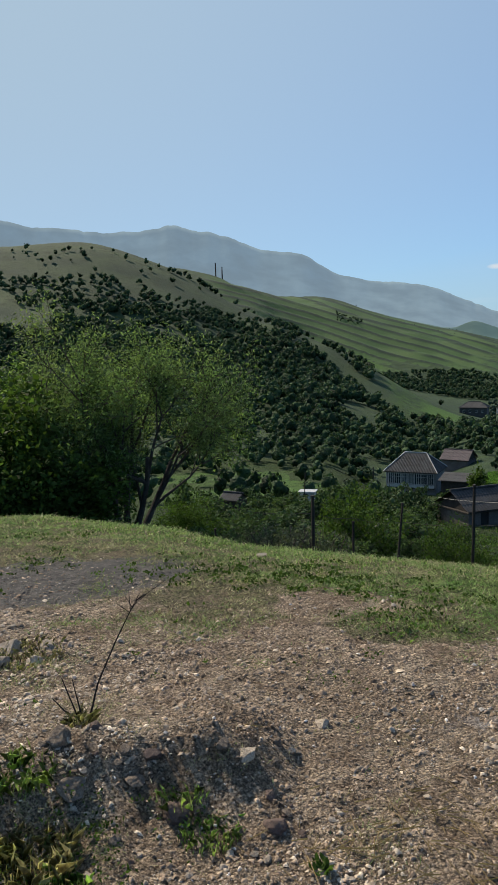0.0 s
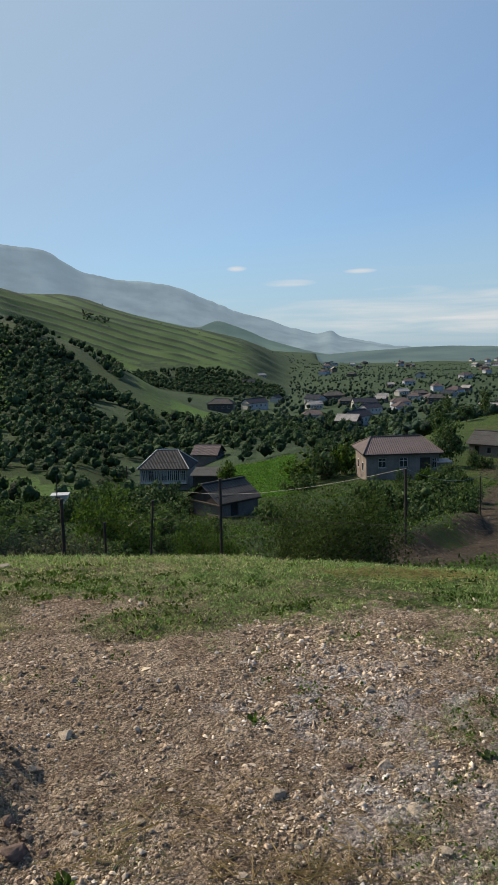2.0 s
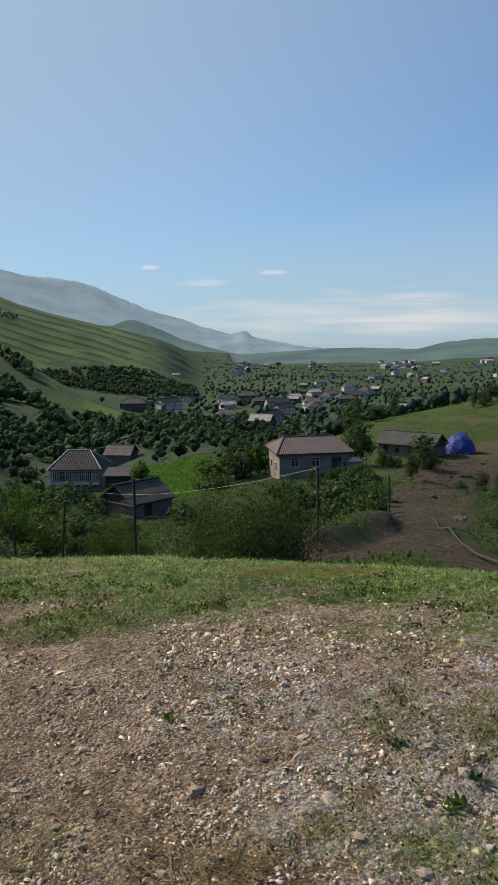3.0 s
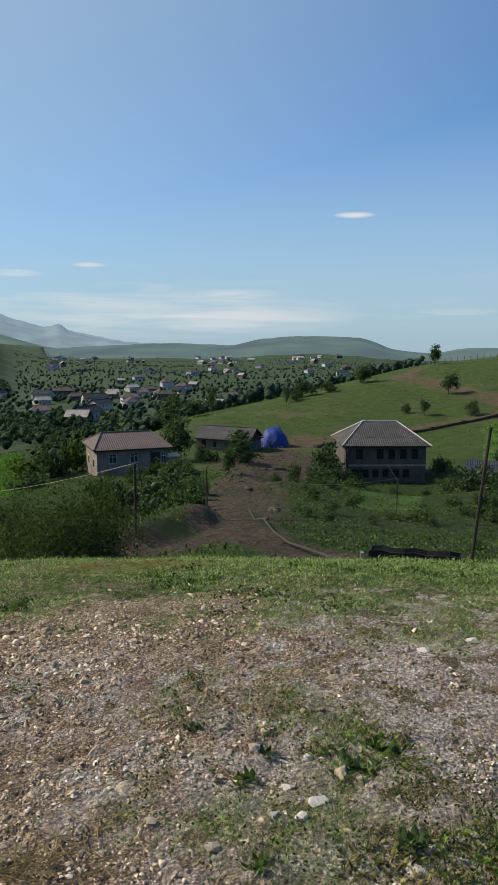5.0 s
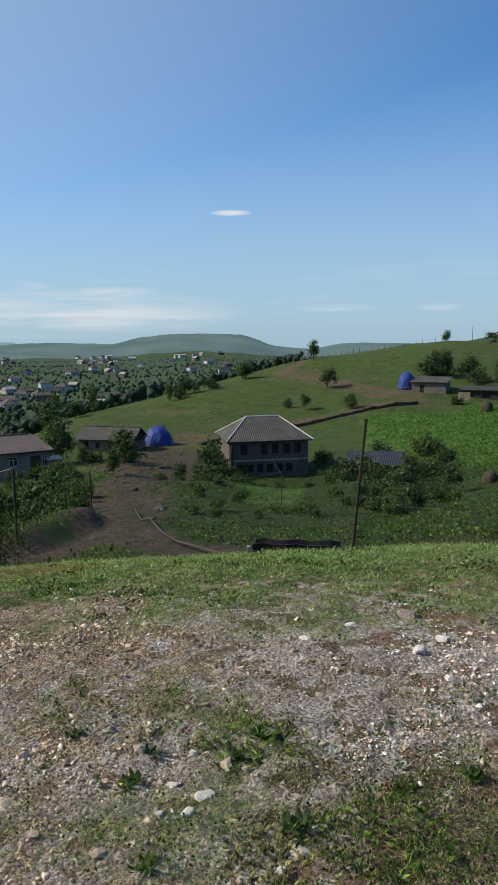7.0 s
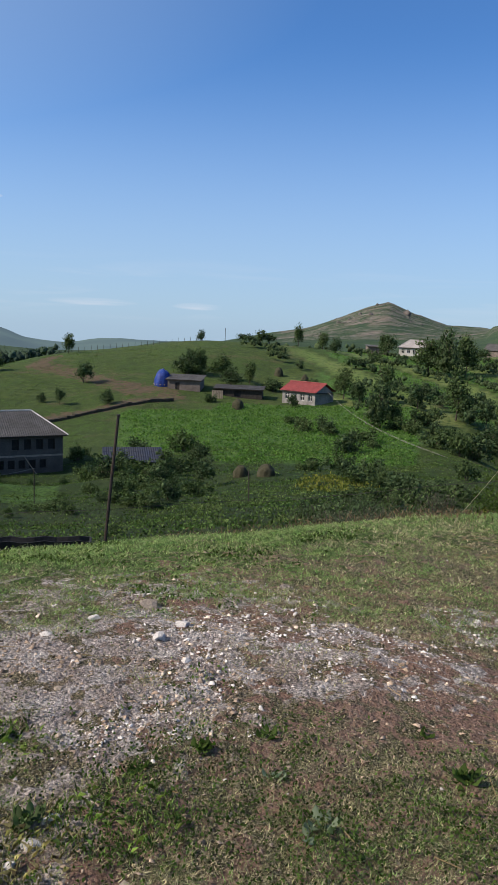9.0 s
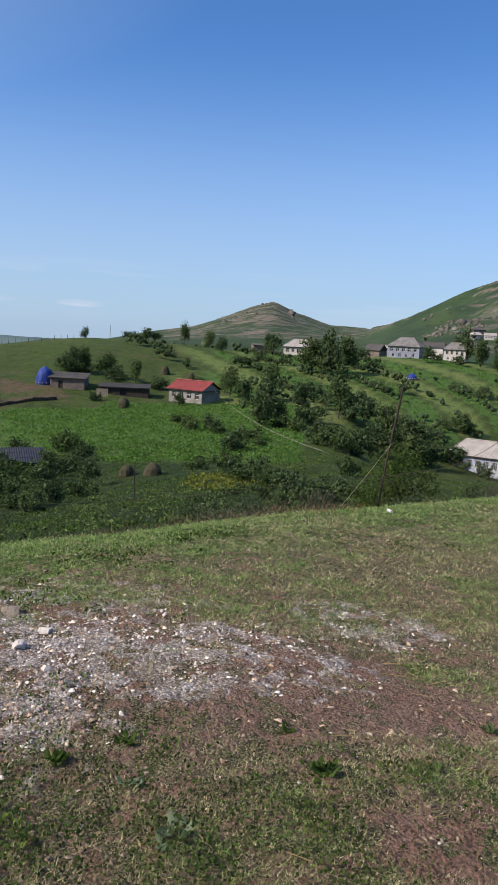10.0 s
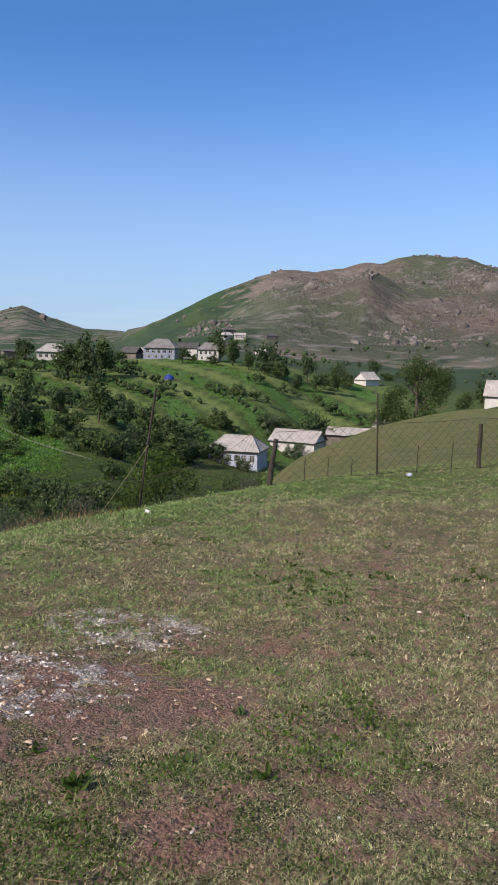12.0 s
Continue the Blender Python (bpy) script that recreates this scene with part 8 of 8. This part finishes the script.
set_stone("brown clod of earth on bare soil", 37.6, 2.7, 0.05, 7, 0.8, M_ROCK_RED, 40)
set_stone("pale slab of stone on a white gravel patch", 63.0, 4.55, 0.2, 3, 0.6, None, 15)
set_stone("pale stone at the plateau's brink", 0.6, 6.9, 0.13, 6, 0.8, None, 0)
loose_stones()


bank = np.random.default_rng(77)
for k in range(80):
    a_, r_ = float(bank.uniform(-19, 4)), float(bank.uniform(2.2, 2.75 if k > 34 else 3.0))
    set_stone("small angular rubble stone on the earth bank", a_, r_, float(np.clip(bank.lognormal(-3.05 if k < 34 else -3.35, 0.45), 0.02, 0.12)), int(bank.integers(0, 9)), float(bank.uniform(0.7, 1.2)), (None, M_RUBBLE, M_RUBBLE, M_ROCK_RED)[k % 4], float(bank.uniform(0, 360)))
for a_, r_, w_ in ((10.2, 3.25, 0.05), (13.5, 2.6, 0.05), (3.4, 3.4, 0.06), (8.2, 2.75, 0.05), (-3.0, 3.5, 0.07), (18.0, 2.9, 0.06), (24.5, 3.3, 0.08), (29.0, 3.4, 0.07), (33.0, 2.5, 0.08), (40.5, 2.9, 0.06), (42.0, 2.5, 0.07), (22.0, 2.55, 0.09), (46.4, 2.55, 0.08),
                   (47.8, 2.75, 0.07), (49.2, 2.45, 0.09), (48.0, 2.35, 0.07), (45.6, 2.35, 0.06), (57.6, 2.2, 0.09), (58.8, 2.32, 0.07), (56.2, 2.1, 0.06), (64.5, 3.9, 0.11), (67.0, 3.6, 0.08), (59.0, 4.3, 0.12), (66.0, 4.2, 0.13), (55.5, 4.0, 0.1)):
    set_stone("angular pale stone lying on stony ground", a_, r_, w_, int(bank.integers(0, 9)), float(bank.uniform(0.6, 1.1)), M_CHALK if a_ > 44 else None, float(bank.uniform(0, 360)))


# dry stalk with side twigs in the foreground
st = thing("dry_stalk", Matrix.Identity(4), "thin dry leaning weed stalk with fine side twigs", "weed")
b = spot(-13.6, 2.95)
side = Vector((math.cos(radians(13.6)), math.sin(radians(13.6)), 0))
pts = [b + Vector((0, 0, -0.02)), b + side * 0.05 + Vector((0, 0, 0.16)), b + side * 0.13 + Vector((0, 0, 0.33)), b + side * 0.2 + Vector((0, 0, 0.46)), b + side * 0.235 + Vector((0, 0, 0.52))]
part("stem", tube(pts, [0.005, 0.004, 0.0032, 0.0022, 0.0013], 6), M_WOOD, st)
gg = np.random.default_rng(2)
for k in range(7):
    p = pts[3].lerp(pts[4], float(gg.uniform(-0.6, 1.0)))
    d = side * float(gg.uniform(-0.06, 0.13)) + Vector((0, 0, float(gg.uniform(0.02, 0.1))))
    part("twig", tube([p, p + d * 0.6, p + d], [0.0016, 0.0012, 0.0008], 4), M_WOOD, st)
for dx, hh in ((-0.09, 0.2), (-0.05, 0.19), (-0.13, 0.12)):
    part("twig", tube([b + side * dx * 0.3, b + side * dx + Vector((0, 0, hh))], [0.004, 0.002], 5), M_WOOD, st)


def rosette(label, az, r, n, size, material, seed):
    """A low weed: broad leaves with a folded midrib in tiers round the root, on short stems."""
    gg = np.random.default_rng(seed)
    t = thing("leafy_weed", facing(az, r), label, "weed", "single weeds on the plateau")
    V, F = [], []
    for k in range(3 * n):
        a = k * 2.4 + gg.uniform(-0.4, 0.4)
        rise, L = gg.uniform(0.1, 0.95), size * gg.uniform(0.55, 1.2)
        d, sd_ = np.array([math.cos(a) * math.cos(rise), math.sin(a) * math.cos(rise), math.sin(rise)]), np.array([-math.sin(a), math.cos(a), 0])
        up = np.cross(d, sd_) * -1
        base = np.array([gg.normal() * size * 0.45, gg.normal() * size * 0.45, 0.004])
        w = L * gg.uniform(0.2, 0.32)
        o = len(V)
        for u, wd, bend in ((0.1, 0.15, 0.0), (0.45, 1.0, 0.06), (0.8, 0.7, 0.0), (1.0, 0.0, -0.12)):
            c = base + d * L * u + up * L * bend
            V += [c + sd_ * w * wd + up * w * 0.35 * wd, c, c - sd_ * w * wd + up * w * 0.35 * wd]
        for q in range(3):
            F += [(o + 3 * q, o + 3 * q + 1, o + 3 * q + 4, o + 3 * q + 3), (o + 3 * q + 1, o + 3 * q + 2, o + 3 * q + 5, o + 3 * q + 4)]
    piece("foliage", mesh_of("foliage", V, F, material), t)
    for j in range(4):
        b_ = 1.6 * j
        part("stem", tube([(0, 0, -0.01), (math.cos(b_) * size * 0.3, math.sin(b_) * size * 0.3, size * 0.2), (math.cos(b_) * size * 0.6, math.sin(b_) * size * 0.6, size * 0.25)], [0.0025, 0.002, 0.001], 4), M_LEAF_DARK, t)


M_LEAF_GREY = leaf_mat("grey_green_leaf", (0.16, 0.21, 0.13), (0.21, 0.25, 0.16), 0.3, 0.3)
for az, r, n, size, sd in ((81.2, 2.35, 4, 0.055, 31), (76.2, 2.62, 3, 0.04, 32)):
    rosette("broad grey-green leafy weed flat on the soil", az, r, n, size, M_LEAF_GREY, sd)


def long_tuft(az, r, w, n, h, seed, material):
    """A clump of long thin grass blades."""
    gg = np.random.default_rng(seed)
    t = thing("grass_tuft", facing(az, r), "clump of long grass on the earth bank", "grass", "long grass clumps")
    a, q = gg.uniform(0, 6.283, n), np.sqrt(gg.uniform(0, 1, n)) * w
    base = np.stack([np.cos(a) * q, np.sin(a) * q, np.full(n, -0.01)], 1)
    g2 = gg.uniform(0, 6.283, n)
    hh_, ln = h * gg.uniform(0.4, 1.1, n), gg.uniform(0.1, 0.9, n)
    d, sd_ = np.stack([np.cos(g2), np.sin(g2), g2 * 0], 1), np.stack([-np.sin(g2), np.cos(g2), g2 * 0], 1) * 0.0009
    mid = base + d * (hh_ * ln * 0.35)[:, None] + np.array([0, 0, 0.62]) * hh_[:, None]
    tip = base + d * (hh_ * ln)[:, None] + np.array([0, 0, 1.0]) * (hh_ * (1 - 0.35 * ln))[:, None]
    v = np.stack([base - sd_, base + sd_, mid + sd_ * 0.8, tip, mid - sd_ * 0.8], 1).reshape(-1, 3)
    piece("foliage", mesh_of("foliage", v, np.arange(n * 5).reshape(-1, 5), material), t)


for k, (az, r, w, n, h) in enumerate(((-18.5, 2.3, 0.15, 260, 0.11), (-16.8, 2.15, 0.1, 140, 0.09), (-19.2, 2.6, 0.14, 180, 0.09), (-14.4, 2.9, 0.06, 70, 0.08), (-4.2, 2.36, 0.11, 260, 0.05), (-6.4, 2.5, 0.09, 100, 0.06),
                                      (-17.8, 4.25, 0.22, 260, 0.07), (12.5, 4.5, 0.25, 240, 0.05), (52.5, 2.8, 0.22, 420, 0.055), (56.5, 2.2, 0.2, 380, 0.06), (64.0, 2.3, 0.22, 380, 0.055))):
    long_tuft(az, r, w, n, h, 200 + k, M_LAWN if k % 3 else M_GRASS)
for az, r, n, size, sd in ((90.6, 2.85, 9, 0.10, 1), (86.7, 3.15, 6, 0.06, 2), (51.8, 2.7, 9, 0.09, 3), (53.2, 2.85, 8, 0.08, 4), (43.0, 2.55, 7, 0.07, 5), (44.2, 2.75, 6, 0.06, 6), (5.0, 2.15, 8, 0.06, 7), (57.0, 2.3, 8, 0.09, 12), (45.0, 2.1, 7, 0.07, 13), (75.0, 2.9, 7, 0.07, 14), (100.5, 3.6, 7, 0.06, 15), (104.0, 3.0, 7, 0.07, 16)):
    rosette("low broad-leaved green weed on stony ground", az, r, n, size * 0.6, M_LEAF_FRESH if sd % 3 else M_LEAF_DARK, sd)
for az, r, n, size, sd in ((20.0, 3.1, 6, 0.06, 17), (38.2, 2.9, 6, 0.06, 18), (12.0, 4.4, 6, 0.06, 21), (65.0, 2.6, 8, 0.07, 22), (70, 2.75, 8, 0.08, 23), (98, 3.1, 7, 0.06, 24)):
    rosette("low broad-leaved green weed on stony ground", az, r, n, size * 0.6, M_LEAF_FRESH if sd % 3 else M_LEAF_DARK, sd)
# small litter
lt = thing("plastic_bottle", Matrix.Translation(seen_from(EAST_EYE, 85.9, 9.6) + Vector((0, 0, 0.01))) @ Matrix.Rotation(0.6, 4, 'Z') @ Matrix.Diagonal((0.7, 0.7, 0.7, 1)), "crushed white plastic bottle lying in the grass", "bottle")
part("body", tube([(-0.09, 0, 0.02), (-0.08, 0, 0.02), (0.04, 0, 0.025), (0.08, 0, 0.02)], [0.02, 0.032, 0.03, 0.012], 8), M_FRAME, lt)
part("cap", tube([(0.08, 0, 0.02), (0.1, 0, 0.02)], 0.014, 8), M_TARP, lt)
lb = thing("crumpled_bag", Matrix.Translation(seen_from(EAST_EYE, 106.0, 13.2) + Vector((0, 0, 0.04))), "crumpled pale blue plastic bag by the fence", "bag")
bm = bmesh.new()
bmesh.ops.create_icosphere(bm, subdivisions=2, radius=0.055)
for v in bm.verts:
    v.co *= 1 + 0.5 * noise.noise(v.co * 30)
    v.co.z *= 0.6
part("sheet", bm, M_BLUEWASH, lb)
